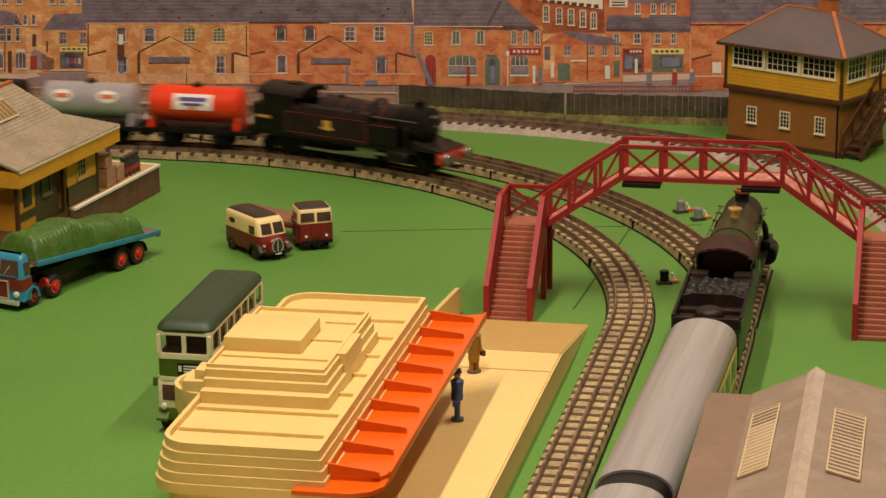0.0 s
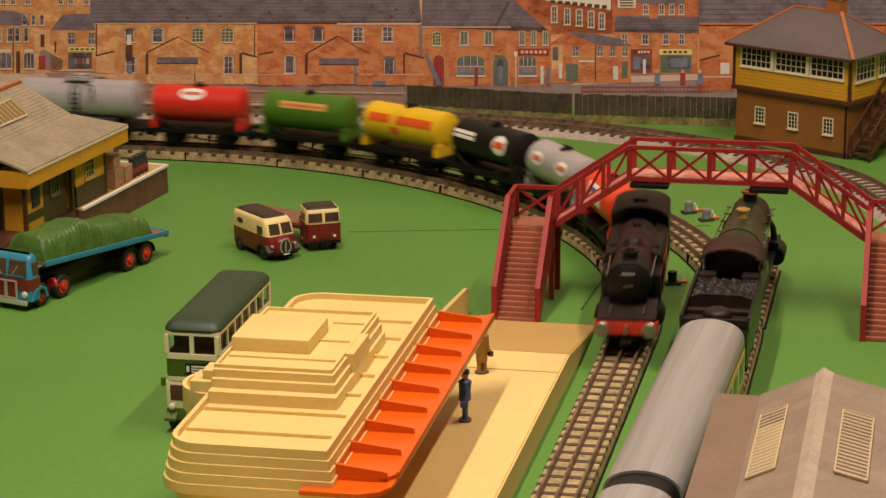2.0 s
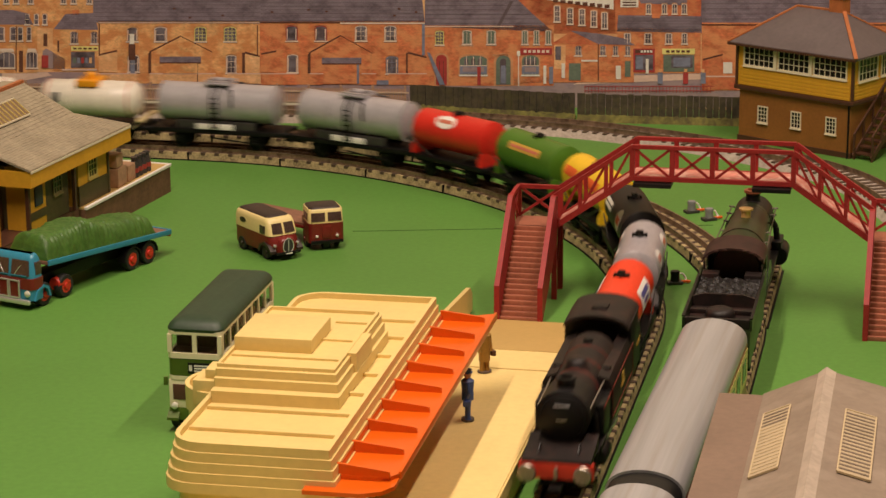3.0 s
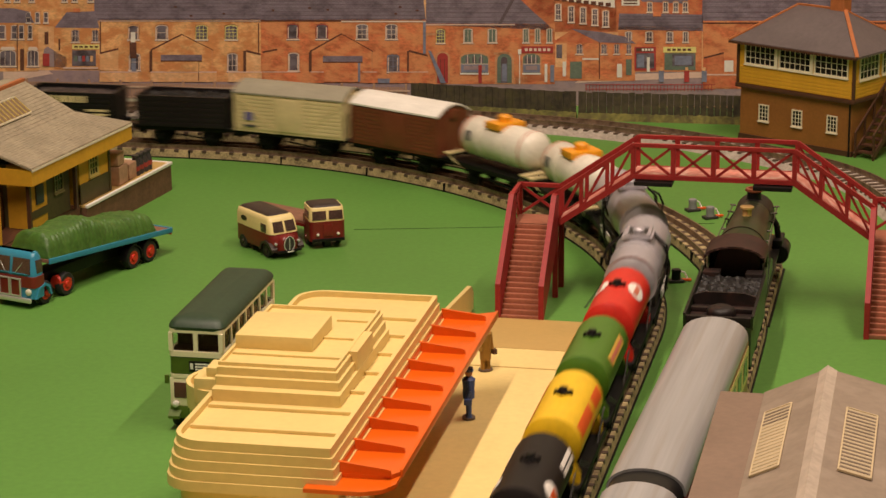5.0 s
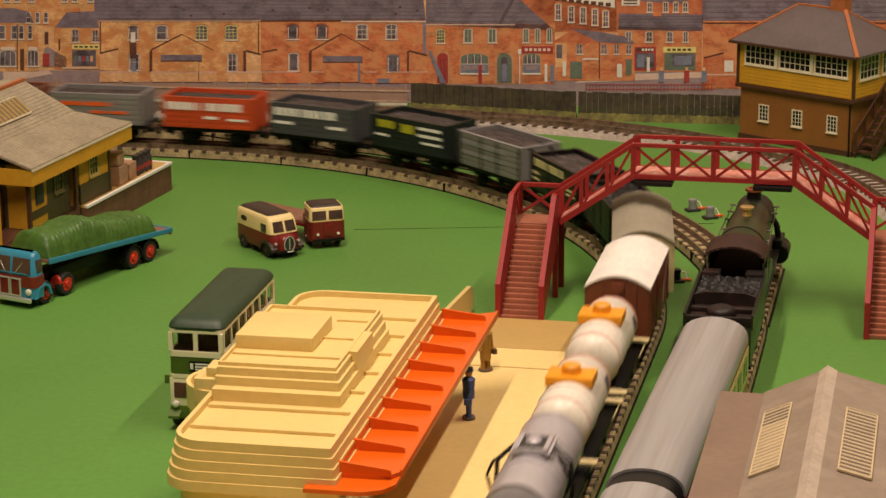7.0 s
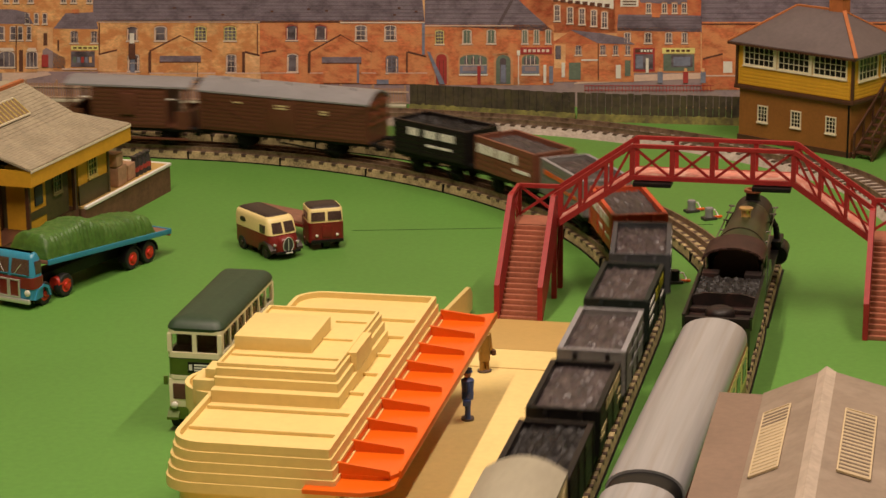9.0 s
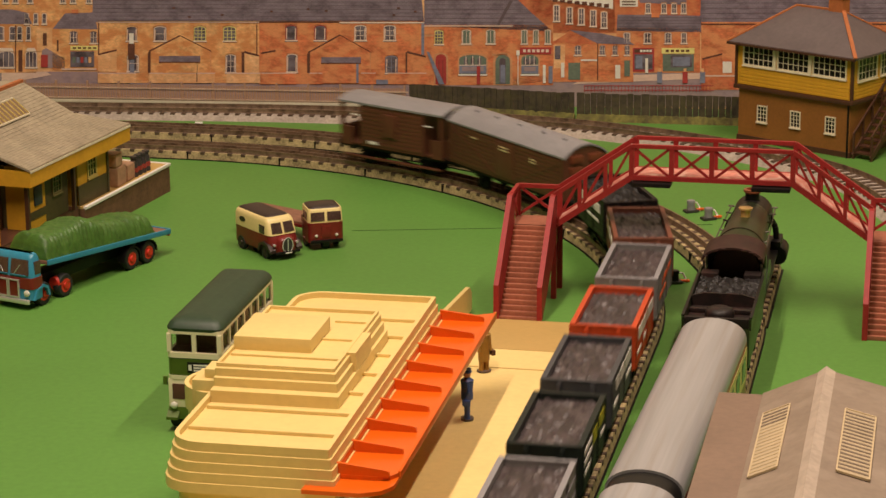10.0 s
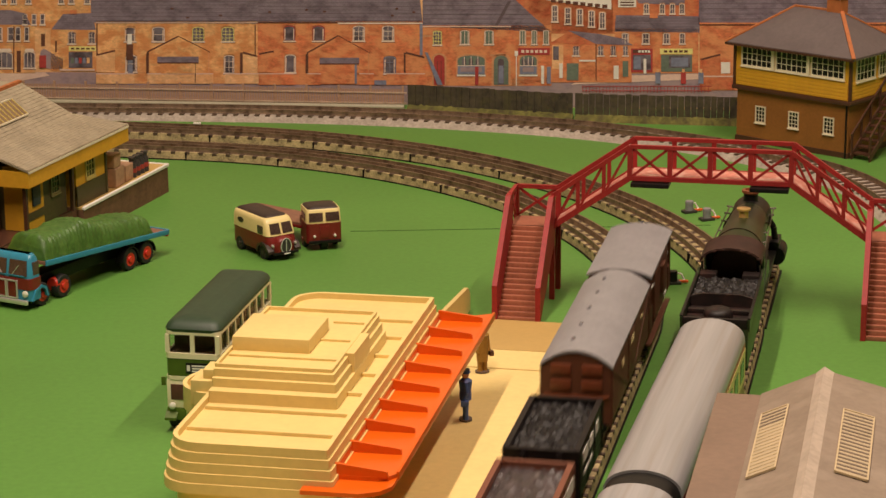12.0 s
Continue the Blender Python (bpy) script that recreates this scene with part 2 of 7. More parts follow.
for x, y, z in ((-208.2, 1728.5, 5.2), (-189.0, 1814.3, 4.4)):
    single("track_clip", box(B(), -3.0, 3.0, -1.2, 1.2, 0, 1.4, 0.4), WHITE, at(x, y, z, -8), "small white plastic clip resting on the track", "track clip", "track clips")


def spline(pts, n=8):
    out = []
    P = [Vector(p) for p in pts]
    P = [2 * P[0] - P[1], *P, 2 * P[-1] - P[-2]]
    for a, b, c, d in zip(P, P[1:], P[2:], P[3:]):
        for i in range(n):
            t = i / n
            q = 0.5 * (2 * b + (c - a) * t + (2 * a - 5 * b + 4 * c - d) * t * t + (3 * b - 3 * c + d - a) * t ** 3)
            out.append(q)
    out.append(P[-2])
    return [(p, (out[min(i + 1, len(out) - 1)] - out[max(i - 1, 0)]).normalized()) for i, p in enumerate(out)]


FAR = spline([(-1500, 1925), (-700, 1900), (-265, 1869), (-80, 1848), (50, 1813), (140, 1772), (215, 1715), (275, 1640), (300, 1560), (310, 1430), (300, 1200)])
track(FAR, "two-rail model track on pale grey ballast by the fence", GREYBALLAST, [(-19, 0), (19, 0), (14.5, 4.5), (-14.5, 4.5)], (-8.4, 8.4), 3.6, 8.6, lambda p: p.x > -300 and p.y > 1500, 8.2)

# ---- cream platform ----
pf = thing("station_platform", yard(0, 0), "cream moulded station platform with a sloping ramp end", "platform")
part("platform_body", prism(B(), [(-480, 0), (-80, 0), (18, 0), (18, 0.6), (-80, 14.6), (-480, 14.6)], "x", -150, -23), CREAM, pf)
part("platform_top", box(B(), -149.6, -24, -479, -80.5, 14.6, 15.2), CREAMTOP, pf)
part("ramp_surface", prism(B(), [(-79.5, 14.7), (17.5, 0.7), (17.5, 1.1), (-79.5, 15.1)], "x", -149.4, -23.6), TAN, pf, "tan sloping ramp")
part("platform_joint", box(B(), -90, -24.2, -112.2, -111.4, 15.0, 15.5), TAN, pf)
part("ramp_fence", prism(B(), [(-60, 10), (22, 2), (30, 2), (30, 12), (24, 17), (-60, 24)], "x", -101, -98.5), CREAM, pf)

# ---- art-deco station building ----
sb = thing("deco_station_building", yard(-111, -275, 0, 0.7) @ at(111, 275), "cream deco station building with stepped flat roof", "station building")
X0, X1, Y0, Y1 = -147, -74, -387, -163


def slab(x0, x1, y0, y1, z0, z1, r):
    return prism(B(), rounded(x0, x1, y0, y1, r), "z", z0, z1)


def parapet(x0, x1, y0, y1, z0, z1, r, t=2.0):
    bm = B()
    o, i = rounded(x0, x1, y0, y1, r), rounded(x0 + t, x1 - t, y0 + t, y1 - t, [max(k - t, 0.3) for k in r])
    n = len(o)
    rows = [ring(bm, [(x, y, z0) for x, y in o]), ring(bm, [(x, y, z1) for x, y in o]), ring(bm, [(x, y, z1) for x, y in i]), ring(bm, [(x, y, z0) for x, y in i])]
    for a, b in zip(rows, rows[1:] + rows[:1]):
        for k in range(n):
            bm.faces.new((a[k], a[(k + 1) % n], b[(k + 1) % n], b[k]))
    return bm


RR = (14, 1, 1, 14)
part("building_wall", slab(X0 + 3, X1 - 3, Y0 + 3, Y1 - 3, 15.4, 56, (13, 1, 1, 13)), CREAM, sb)
for k, (g, z0, z1) in enumerate(((-1.4, 47, 51.4), (-0.6, 51.3, 55.6), (0.3, 55.5, 59.8), (1.2, 59.7, 64))):
    part("cornice_band", slab(X0 + g, X1 - g, Y0 + g, Y1 - g, z0, z1, RR), CREAM, sb)
part("flat_roof", slab(X0 + 2.6, X1 - 2.6, Y0 + 2.6, Y1 - 2.6, 62, 65.2, RR), CREAM, sb)
part("parapet", parapet(X0 + 2.1, X1 - 2.1, Y0 + 2.1, Y1 - 2.1, 63, 68, RR), CREAM, sb)
for y in (-362.5, -336, -200):
    part("roof_rib", box(B(), X0 + 5, X1 - 4, y - 0.9, y + 0.9, 65, 66.8, 0.3), CREAM, sb)
# stepped tower: ledges on the front and on the platform side, flush at the back
TX0, TY1 = -143.0, -230.0
for y0, x1, z0, z1 in ((-328, -86.0, 64, 70.6), (-322.4, -87.6, 70.5, 74.5), (-319.8, -89.0, 74.4, 78.0)):
    part("tower_tier", prism(B(), rounded(TX0, x1, y0, TY1, 0.6), "z", z0, z1), CREAM, sb)
part("tower_parapet", parapet(TX0, -90.2, -317.4, TY1 + 0.2, 77.0, 79.6, (0.6,) * 4, 1.3), CREAM, sb)
for y, x0 in ((-301, TX0 + 2), (-273, -107), (-246, -107)):
    part("roof_rib", box(B(), x0, -91.6, y - 0.7, y + 0.7, 77.9, 79.0, 0.2), CREAM, sb)
part("tower_block", box(B(), -142, -106.6, -293, -257, 77.9, 84.4, 0.5), CREAM, sb)
part("tower_buttress", prism(B(), [(-293, 65), (-263, 65), (-263, 79.3), (-293, 79.3)], "x", -92, -86.3), CREAM, sb)
for y in (-226.5, -254, -281.6, -308.4):
    part("roof_rib", box(B(), -87, X1 - 3, y - 0.9, y + 0.9, 65, 66.8, 0.3), CREAM, sb)
bay = B()
lathe(bay, (-145, -296, 15.4), (0, 0, 1), [(0, 17.5), (38, 17.5), (38, 18.6), (49, 18.6), (49, 16.6), (45, 16.6), (45, 0)], 36)
part("bay_step", box(B(), -156, -143.2, -312, -296, 58, 69.4, 0.4), CREAM, sb)
part("bay_step", box(B(), -151, -143.2, -309, -297, 69.4, 73.6, 0.4), CREAM, sb)
part("round_bay", bay, CREAM, sb)
# canopy with ribs
cn = part("canopy", prism(B(), [(-76, -378), (-58, -378), (-53, -376.5), (-50, -372), (-50, -146), (-76, -160)], "z", 53.5, 55.2), ORANGE, sb, "glossy orange platform canopy")
part("canopy_lip", box(B(), -50.6, -49.2, -372, -146, 52.4, 55.9, 0.3), ORANGE, cn)
part("canopy_back", box(B(), -77, -74.2, -378, -160, 54, 58.5, 0.3), ORANGE, cn)
for i in range(9):
    y = -377 + i * 27.0
    part("canopy_rib", prism(B(), [(-75, 55), (-52.8, 55), (-53.2, 57.4), (-54.5, 57.9), (-75, 60.2)], "y", y - 0.8, y + 0.8), ORANGE, cn)
part("canopy_front", prism(B(), [(-86, -393), (-62, -393), (-54, -389), (-50, -382), (-50, -371), (-76, -371), (-76, -387), (-86, -387)], "z", 51.6, 53.4), ORANGE, cn)
for y in (-372, -350):
    part("window_frame", box(B(), -71.5, -70.4, y - 8, y + 8, 22, 46), WHITE, sb)

# ---- red footbridge ----
fb = thing("footbridge", yard(0, 0), "red painted lattice metal footbridge with stairs", "footbridge")
MIDX, FY, BY = 34.0, 67.0, 89.0
ZD, ZT, ZL = 75.0, 93.5, 44.0
XM, XL, XO = 46.0, 91.0, 116.0


def xx(side, d):
    return MIDX + side * d


def rail_h(d):
    return ZT if d <= XM else ZT + (62.5 - ZT) * (d - XM) / (XL - XM)


def deck_h(d):
    return ZD if d <= XM else ZD + (ZL - ZD) * (d - XM) / (XL - XM)


for y in (FY, BY):
    for a, b in ((-XM, XM),):
        part("top_chord", beam(B(), (MIDX + a, y, ZT), (MIDX + b, y, ZT), 2.4, 2.2), BRIDGERED, fb)
        part("bottom_chord", beam(B(), (MIDX + a, y, ZD), (MIDX + b, y, ZD), 2.4, 2.6), BRIDGERED, fb)
    for k in range(5):
        x = MIDX - XM + k * XM / 2
        part("post", box(B(), x - 1.4, x + 1.4, y - 1.0, y + 1.0, ZD, ZT), BRIDGERED, fb)
        if k < 4:
            for u, w in ((ZD, ZT), (ZT, ZD)) if y == FY else ():
                part("brace", beam(B(), (x, y, u), (x + XM / 2, y, w), 1.1, 1.5), BRIDGERED, fb)
    for sd in (-1, 1):
        part("sloping_top_chord", beam(B(), (xx(sd, XM), y, ZT), (xx(sd, XL), y, 62.5), 2.4, 2.4), BRIDGERED, fb)
        part("sloping_bottom_chord", beam(B(), (xx(sd, XM), y, ZD), (xx(sd, XL), y, ZL), 2.4, 3.2), BRIDGERED, fb)
        for d in (XM + 15, XM + 30):
            part("post", beam(B(), (xx(sd, d), y, deck_h(d)), (xx(sd, d), y, rail_h(d)), 2.2, 2.0), BRIDGERED, fb)
        for d in (XM, XM + 15, XM + 30):
            part("brace", beam(B(), (xx(sd, d), y, rail_h(d)), (xx(sd, d + 15), y, deck_h(d + 15)), 1.1, 1.4), BRIDGERED, fb)
part("walking_deck", box(B(), MIDX - XM, MIDX + XM, FY, BY, ZD - 1.0, ZD + 1.2), PINKDECK, fb, "pink speckled walking deck")
for sd in (-1, 1):
    lo = B()
    loft(lo, [[(xx(sd, d), y, deck_h(d) + dz) for y, dz in ((FY, -1), (BY, -1), (BY, 1), (FY, 1))] for d in (XM, XL)])
    part("sloping_deck", lo, PINKDECK, fb, "pink speckled sloping deck")
    # landing
    x0, x1 = sorted((xx(sd, XL), xx(sd, XO)))
    part("landing", box(B(), x0, x1, FY - 1, BY, ZL - 2, ZL), TREAD, fb, "worn brown landing")
    for x, y in ((x0, BY), (x1, BY), (x0, FY), (x1, FY)):
        part("leg", beam(B(), (x, y, 0), (x, y, 62.5), 3.0, 3.0), BRIDGERED, fb)
    for x in (xx(sd, XL), xx(sd, XO)):
        part("leg_brace", beam(B(), (x, FY, 4), (x, BY, 40), 1.0, 1.6), BRIDGERED, fb)
    part("landing_rail", beam(B(), (x0, BY, 62), (x1, BY, 62), 2.2, 2.4), BRIDGERED, fb)
    xo = xx(sd, XO)
    part("landing_rail", beam(B(), (xo, FY, 62), (xo, BY, 62), 2.2, 2.4), BRIDGERED, fb)
    for u, w in ((ZL, 62), (62, ZL)):
        part("brace", beam(B(), (x0, BY, u), (x1, BY, w), 1.0, 1.6), BRIDGERED, fb)
        part("brace", beam(B(), (xo, FY, u), (xo, BY, w), 1.0, 1.6), BRIDGERED, fb)
    # stairs
    for x in (x0, x1):
        part("stair_side", prism(B(), [(17, 0), (FY, ZL - 8), (FY, 63), (FY - 6, 63), (17, 21)], "x", x - 1.5, x + 1.5), BRIDGERED, fb)
    n = 18
    for k in range(n):
        y0, z = 18 + k * (FY - 18) / n, ZL * (k + 1) / n
        part("tread", box(B(), x0 + 1.5, x1 - 1.5, y0, y0 + 3.4, max(z - 3.6, 0), z, 0.15), TREAD, fb)
for sd in (-1, 1):
    part("lamp_bracket", box(B(), MIDX + sd * 34 - 11, MIDX + sd * 34 + 11, FY - 5, FY + 8, ZD - 4.5, ZD - 2, 0.5), BLACK, fb, "dark plate under the deck")
# ---- printed street scene on a flat board behind the line, and its fences ----
def print_ink(name, c, vary=0.16, tint=None, amount=0.0, row=0.0):
    """Printed ink; row: height in millimetres of the drawn brick or slate courses."""
    m = mat("print_" + name, c, 0.6, vary=vary, grain=300, coarse=45, bump=0.0, spec=0.3, tint=tint, amount=amount, edge=0.42, stretch=(1, 1, 1.6))
    if row:
        nt = m.node_tree
        N, L = nt.nodes.new, nt.links.new
        bs = nt.nodes["Principled BSDF"]
        col = bs.inputs["Base Color"].links[0].from_socket
        tc, sp, cb, br, mx = N("ShaderNodeTexCoord"), N("ShaderNodeSeparateXYZ"), N("ShaderNodeCombineXYZ"), N("ShaderNodeTexBrick"), N("ShaderNodeMix")
        L(tc.outputs["Object"], sp.inputs[0])
        L(sp.outputs["X"], cb.inputs["X"]), L(sp.outputs["Z"], cb.inputs["Y"]), L(cb.outputs[0], br.inputs["Vector"])
        br.inputs["Scale"].default_value = 250.0 / row
        br.inputs["Mortar Size"].default_value = 0.035
        br.inputs["Color1"].default_value, br.inputs["Color2"].default_value = (0.86, 0.86, 0.86, 1), (1.16, 1.14, 1.12, 1)
        br.inputs["Mortar"].default_value = (0.70, 0.70, 0.72, 1) if row > 1.3 else (1.22, 1.2, 1.16, 1)
        mx.data_type, mx.blend_type = "RGBA", "MULTIPLY"
        mx.inputs["Factor"].default_value = 0.5
        L(col, mx.inputs["A"]), L(br.outputs[0], mx.inputs["B"]), L(mx.outputs["Result"], bs.inputs["Base Color"])
    return m


K_TAN = print_ink("tan_brick", (0.73, 0.40, 0.175), 0.3, (0.60, 0.235, 0.085), 0.85, 1.2)
K_BUFF = print_ink("buff_wall", (0.77, 0.46, 0.235), 0.22, (0.68, 0.33, 0.14), 0.6, 1.2)
K_BRICK = print_ink("orange_brick", (0.57, 0.175, 0.075), 0.34, (0.68, 0.29, 0.125), 0.85, 1.2)
K_RED = print_ink("red_brick", (0.49, 0.120, 0.056), 0.34, (0.60, 0.23, 0.10), 0.7, 1.2)
K_SLATE = print_ink("mauve_slate", (0.185, 0.145, 0.182), 0.3, (0.27, 0.22, 0.27), 0.7, 1.6)
K_SLATE2 = print_ink("slate_course_line", (0.128, 0.093, 0.106), 0.1)
K_DARK = print_ink("dark_glass", (0.095, 0.070, 0.080), 0.5, (0.22, 0.19, 0.22), 0.7)
K_STONE = print_ink("stone_arch", (0.60, 0.29, 0.145), 0.2)
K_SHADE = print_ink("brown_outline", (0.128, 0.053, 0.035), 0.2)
K_FRAME = print_ink("pale_frame", (0.780, 0.630, 0.528), 0.1)
K_LEMON = print_ink("lemon_frame", (0.800, 0.720, 0.256), 0.1)
K_BLUE = print_ink("blue_grey", (0.210, 0.225, 0.304), 0.2)
K_TEAL = print_ink("grey_green_paint", (0.150, 0.188, 0.144), 0.2)
K_ROAD = print_ink("mauve_road", (0.30, 0.225, 0.245), 0.2, (0.40, 0.29, 0.28), 0.6)
K_PAVE = print_ink("pale_pavement", (0.720, 0.510, 0.416), 0.12)
K_CRIM = print_ink("crimson", (0.405, 0.053, 0.048), 0.15)
K_WHITE = print_ink("off_white", (0.800, 0.750, 0.672), 0.08)
K_RIDGE = print_ink("terracotta", (0.675, 0.225, 0.096), 0.15)

BOARD = at(0, 1897, 0, -math.degrees(math.atan(0.118)))
sheet = thing("street_backdrop", BOARD, "printed backdrop sheet of brick terraces and shops", "backdrop", kind="structure")


def on_sheet(x, y):
    """The sheet's drawing grid to millimetres along and up the board."""
    d = 2.80552e-05 * x - 6.49714e-05 * y + 1
    return (0.463036 * x - 0.00392564 * y - 361.289) / d, (0.00761905 * x - 0.469493 * y + 81.7269) / d


class Print:
    """One printed building: flat patches of ink, each layer a hair in front of the last."""

    def __init__(self, name):
        self.name, self.bm, self.inks = name, B(), []

    def patch(self, pts, ink, layer=1):
        if ink not in self.inks:
            self.inks.append(ink)
        f = self.bm.faces.new([self.bm.verts.new((u, -0.12 * layer, z)) for u, z in (on_sheet(*p) for p in pts)])
        f.material_index = self.inks.index(ink)

    def rect(self, x0, y0, x1, y1, ink, layer=1):
        self.patch([(x0, y1), (x1, y1), (x1, y0), (x0, y0)], ink, layer)

    def roof(self, pts, n=9):
        self.patch(pts, K_SLATE, 2)
        ys = [p[1] for p in pts]
        y0, y1 = min(ys), max(ys)
        for k in range(1, n):
            y = y0 + (y1 - y0) * k / n
            xs = []
            for (ax, ay), (bx, by) in zip(pts, pts[1:] + pts[:1]):
                if (ay - y) * (by - y) < 0:
                    xs.append(ax + (bx - ax) * (y - ay) / (by - ay))
            if len(xs) >= 2:
                self.rect(min(xs) + 1, y - 0.35, max(xs) - 1, y + 0.35, K_SLATE2, 3)

    def arch(self, x0, x1, y0, rise, y1, ink, layer):
        """A patch with an arched head: springing at y0 + rise, foot at y1."""
        xm, n = (x0 + x1) / 2, 8
        top = [(xm + (x1 - x0) / 2 * math.cos(math.pi * k / n), y0 + rise - rise * math.sin(math.pi * k / n)) for k in range(n + 1)]
        self.patch([(x0, y1), (x1, y1)] + top, ink, layer)

    def window(self, x0, y0, x1, y1, frame=K_FRAME, cols=2, rows=3, glass=K_DARK, lintel=K_STONE):
        w = x1 - x0
        rise = w * 0.22
        self.arch(x0 - 1.6, x1 + 1.6, y0 - 3.2, rise, y1, lintel, 2)
        self.rect(x0 - 1.9, y1, x1 + 1.9, y1 + 2.4, K_FRAME, 4)
        self.rect(x0 - 1.5, y1 + 2.4, x1 + 2.2, y1 + 3.4, K_SHADE, 3)
        self.arch(x0 - 0.7, x1 + 0.7, y0 - 1.4, rise, y1, frame, 3)
        self.arch(x0 + 0.5, x1 - 0.5, y0 - 0.3, rise, y1 - 0.6, glass, 4)
        t = 0.42
        if w > 8 and cols < 3:
            for a, b in ((x0 + 0.6, x0 + w * 0.15), (x1 - w * 0.15, x1 - 0.6)):
                self.patch([(a, y1 - 1), (a + (b - a) * 0.6, y1 - 1), (b, y0 + rise), (a, y0 + rise)], K_PAVE, 5)
        for k in range(1, cols):
            x = x0 + w * k / cols
            self.rect(x - t, y0, x + t, y1, frame, 6)
        for k in range(1, rows):
            y = y0 + (y1 - y0) * k / rows
            self.rect(x0, y - t, x1, y + t, frame, 7)

    def gable(self, x0, x1, xm, yt, ye, yb, ink):
        self.patch([(x0, yb), (x1, yb), (x1, ye), (xm, yt), (x0, ye)], ink, 6)
        self.patch([(x0 - 5, yb), (x0, yb), (x0, ye), (x0 - 5, ye + 2)], K_SHADE, 6)
        for a, b, k, ink in (((x0 - 3, ye), (xm, yt), 1.4, K_SHADE), ((xm, yt), (x1 + 2, ye), 0.7, K_SHADE)):
            self.patch([(a[0], a[1] + k), (b[0], b[1] + k), (b[0], b[1] - k), (a[0], a[1] - k)], ink, 7)
        self.rect(x1 - 0.7, ye, x1 + 0.5, yb, K_STONE, 7)

    def pipe(self, x, y0, y1, ink=K_SHADE):
        self.rect(x - 0.8, y0, x + 0.8, y1, ink, 7)

    def done(self, label):
        me = finish(self.bm, self.name)
        for k in self.inks:
            me.materials.append(k)
        return part(self.name, me, None, sheet, label)


part("sheet", box(B(), -620, 640, 0, 4, 0, 150), K_BUFF, sheet, "card backing of the printed sheet")
bg = Print("printed_ground")
bg.rect(-250, 128, 1750, 190, K_ROAD, 1)
bg.rect(-250, -60, 170, 50, K_TAN, 1)
bg.rect(900, -60, 1330, 60, K_RED, 1)
bg.patch([(0, 150), (88, 134), (80, 128), (0, 130)], K_PAVE, 2)
bg.patch([(905, 152), (1010, 140), (980, 134), (905, 140)], K_PAVE, 2)
bg.patch([(1010, 150), (1250, 140), (1250, 130), (1040, 136)], K_PAVE, 2)
bg.done("printed road and pavements")

h = Print("printed_corner_house")
h.rect(-250, 36, 62, 130, K_TAN, 2)
h.patch([(-250, 42), (55, 44), (45, 24), (20, 18), (-250, 16)], K_SLATE, 3)
for x0, x1 in ((-8, 4), (14, 25), (28, 36), (44, 51)):
    h.window(x0, 49, x1, 72, cols=1, rows=2)
for x0, x1 in ((-6, 22), (43, 62)):
    h.window(x0, 93, x1, 120, cols=3, rows=1)
    h.patch([(x0, 92), (x1, 92), (x1 - 3, 86), (x0 + 3, 86)], K_FRAME, 5)
h.rect(30, 90, 37, 128, K_SHADE, 4)
h.pipe(25, 46, 128)
h.done("printed tan corner house")
h = Print("printed_far_houses")
for x in (3, 20, 46, 104, 122, 150):
    h.window(x, -8, x + 9, 6, cols=2, rows=2)
for x in (41, 57, 72):
    h.window(x, 26, x + 7, 43, cols=1, rows=2)
h.rect(62, 50, 82, 92, K_BUFF, 2)
h.rect(73, 60, 80, 82, K_SHADE, 3)
h.patch([(70, 120), (112, 124), (112, 105), (78, 86), (72, 90)], K_ROAD, 3)
h.rect(124, 18, 136, 26, K_RIDGE, 4)
h.done("printed tan houses up a side street")
h = Print("printed_shop")
h.rect(90, 48, 170, 125, K_TAN, 3)
h.patch([(91, 52), (170, 53), (163, 23), (112, 25)], K_SLATE, 4)
h.window(121, 57, 134, 77, cols=2, rows=2)
h.window(157, 57, 169, 77, cols=2, rows=2)
h.rect(122, 82, 170, 90, K_LEMON, 5)
for k in range(5):
    h.rect(126 + k * 9, 84.5, 132 + k * 9, 87.5, K_SHADE, 6)
h.rect(122, 92, 164, 120, K_DARK, 5)
for k, ink in enumerate((K_TEAL, K_BLUE, K_CRIM, K_BLUE, K_BUFF)):
    h.rect(126 + k * 7, 102, 131 + k * 7, 112, ink, 6)
h.rect(98, 72, 101, 92, K_SHADE, 5)
h.rect(106, 122, 168, 125, K_PAVE, 6)
h.done("printed corner shop with a lemon fascia")

h = Print("printed_tan_terrace")
h.rect(170, 38, 456, 148, K_TAN, 2)
h.roof([(161, 40), (456, 43), (456, -14), (161, -18)])
h.rect(170, 39.6, 456, 41.2, K_PAVE, 5)
for x, y in ((302, 14), (388, 26), (330, 30)):
    h.rect(x, y, x + 5, y + 2.6, K_SHADE, 4)
h.rect(171, 41, 173, 148, K_SHADE, 5)
for x0, x1, f in ((221, 240, K_BUFF), (270, 291, K_FRAME), (341, 361, K_LEMON), (393, 414, K_LEMON)):
    h.window(x0, 49, x1, 73, f, 3 if f is K_LEMON else 1, 4 if f is K_LEMON else 2)
h.window(223, 99, 242, 127, K_FRAME, 1, 2)
h.window(397, 99, 414, 129, K_FRAME, 2, 3)
h.gable(264, 370, 316, 64, 92, 130, K_TAN)
h.rect(279, 100, 352, 112, K_SLATE, 8)
h.rect(279, 110, 352, 112, K_SHADE, 9)
h.rect(285, 112, 346, 130, K_TAN, 8)
h.pipe(346, 112, 146)
h.patch([(171, 128), (204, 128), (204, 88), (171, 98)], K_BUFF, 6)
h.patch([(171, 99), (204, 91), (204, 88), (171, 96)], K_SHADE, 7)
h.patch([(430, 130), (456, 130), (456, 98), (430, 92)], K_BUFF, 6)
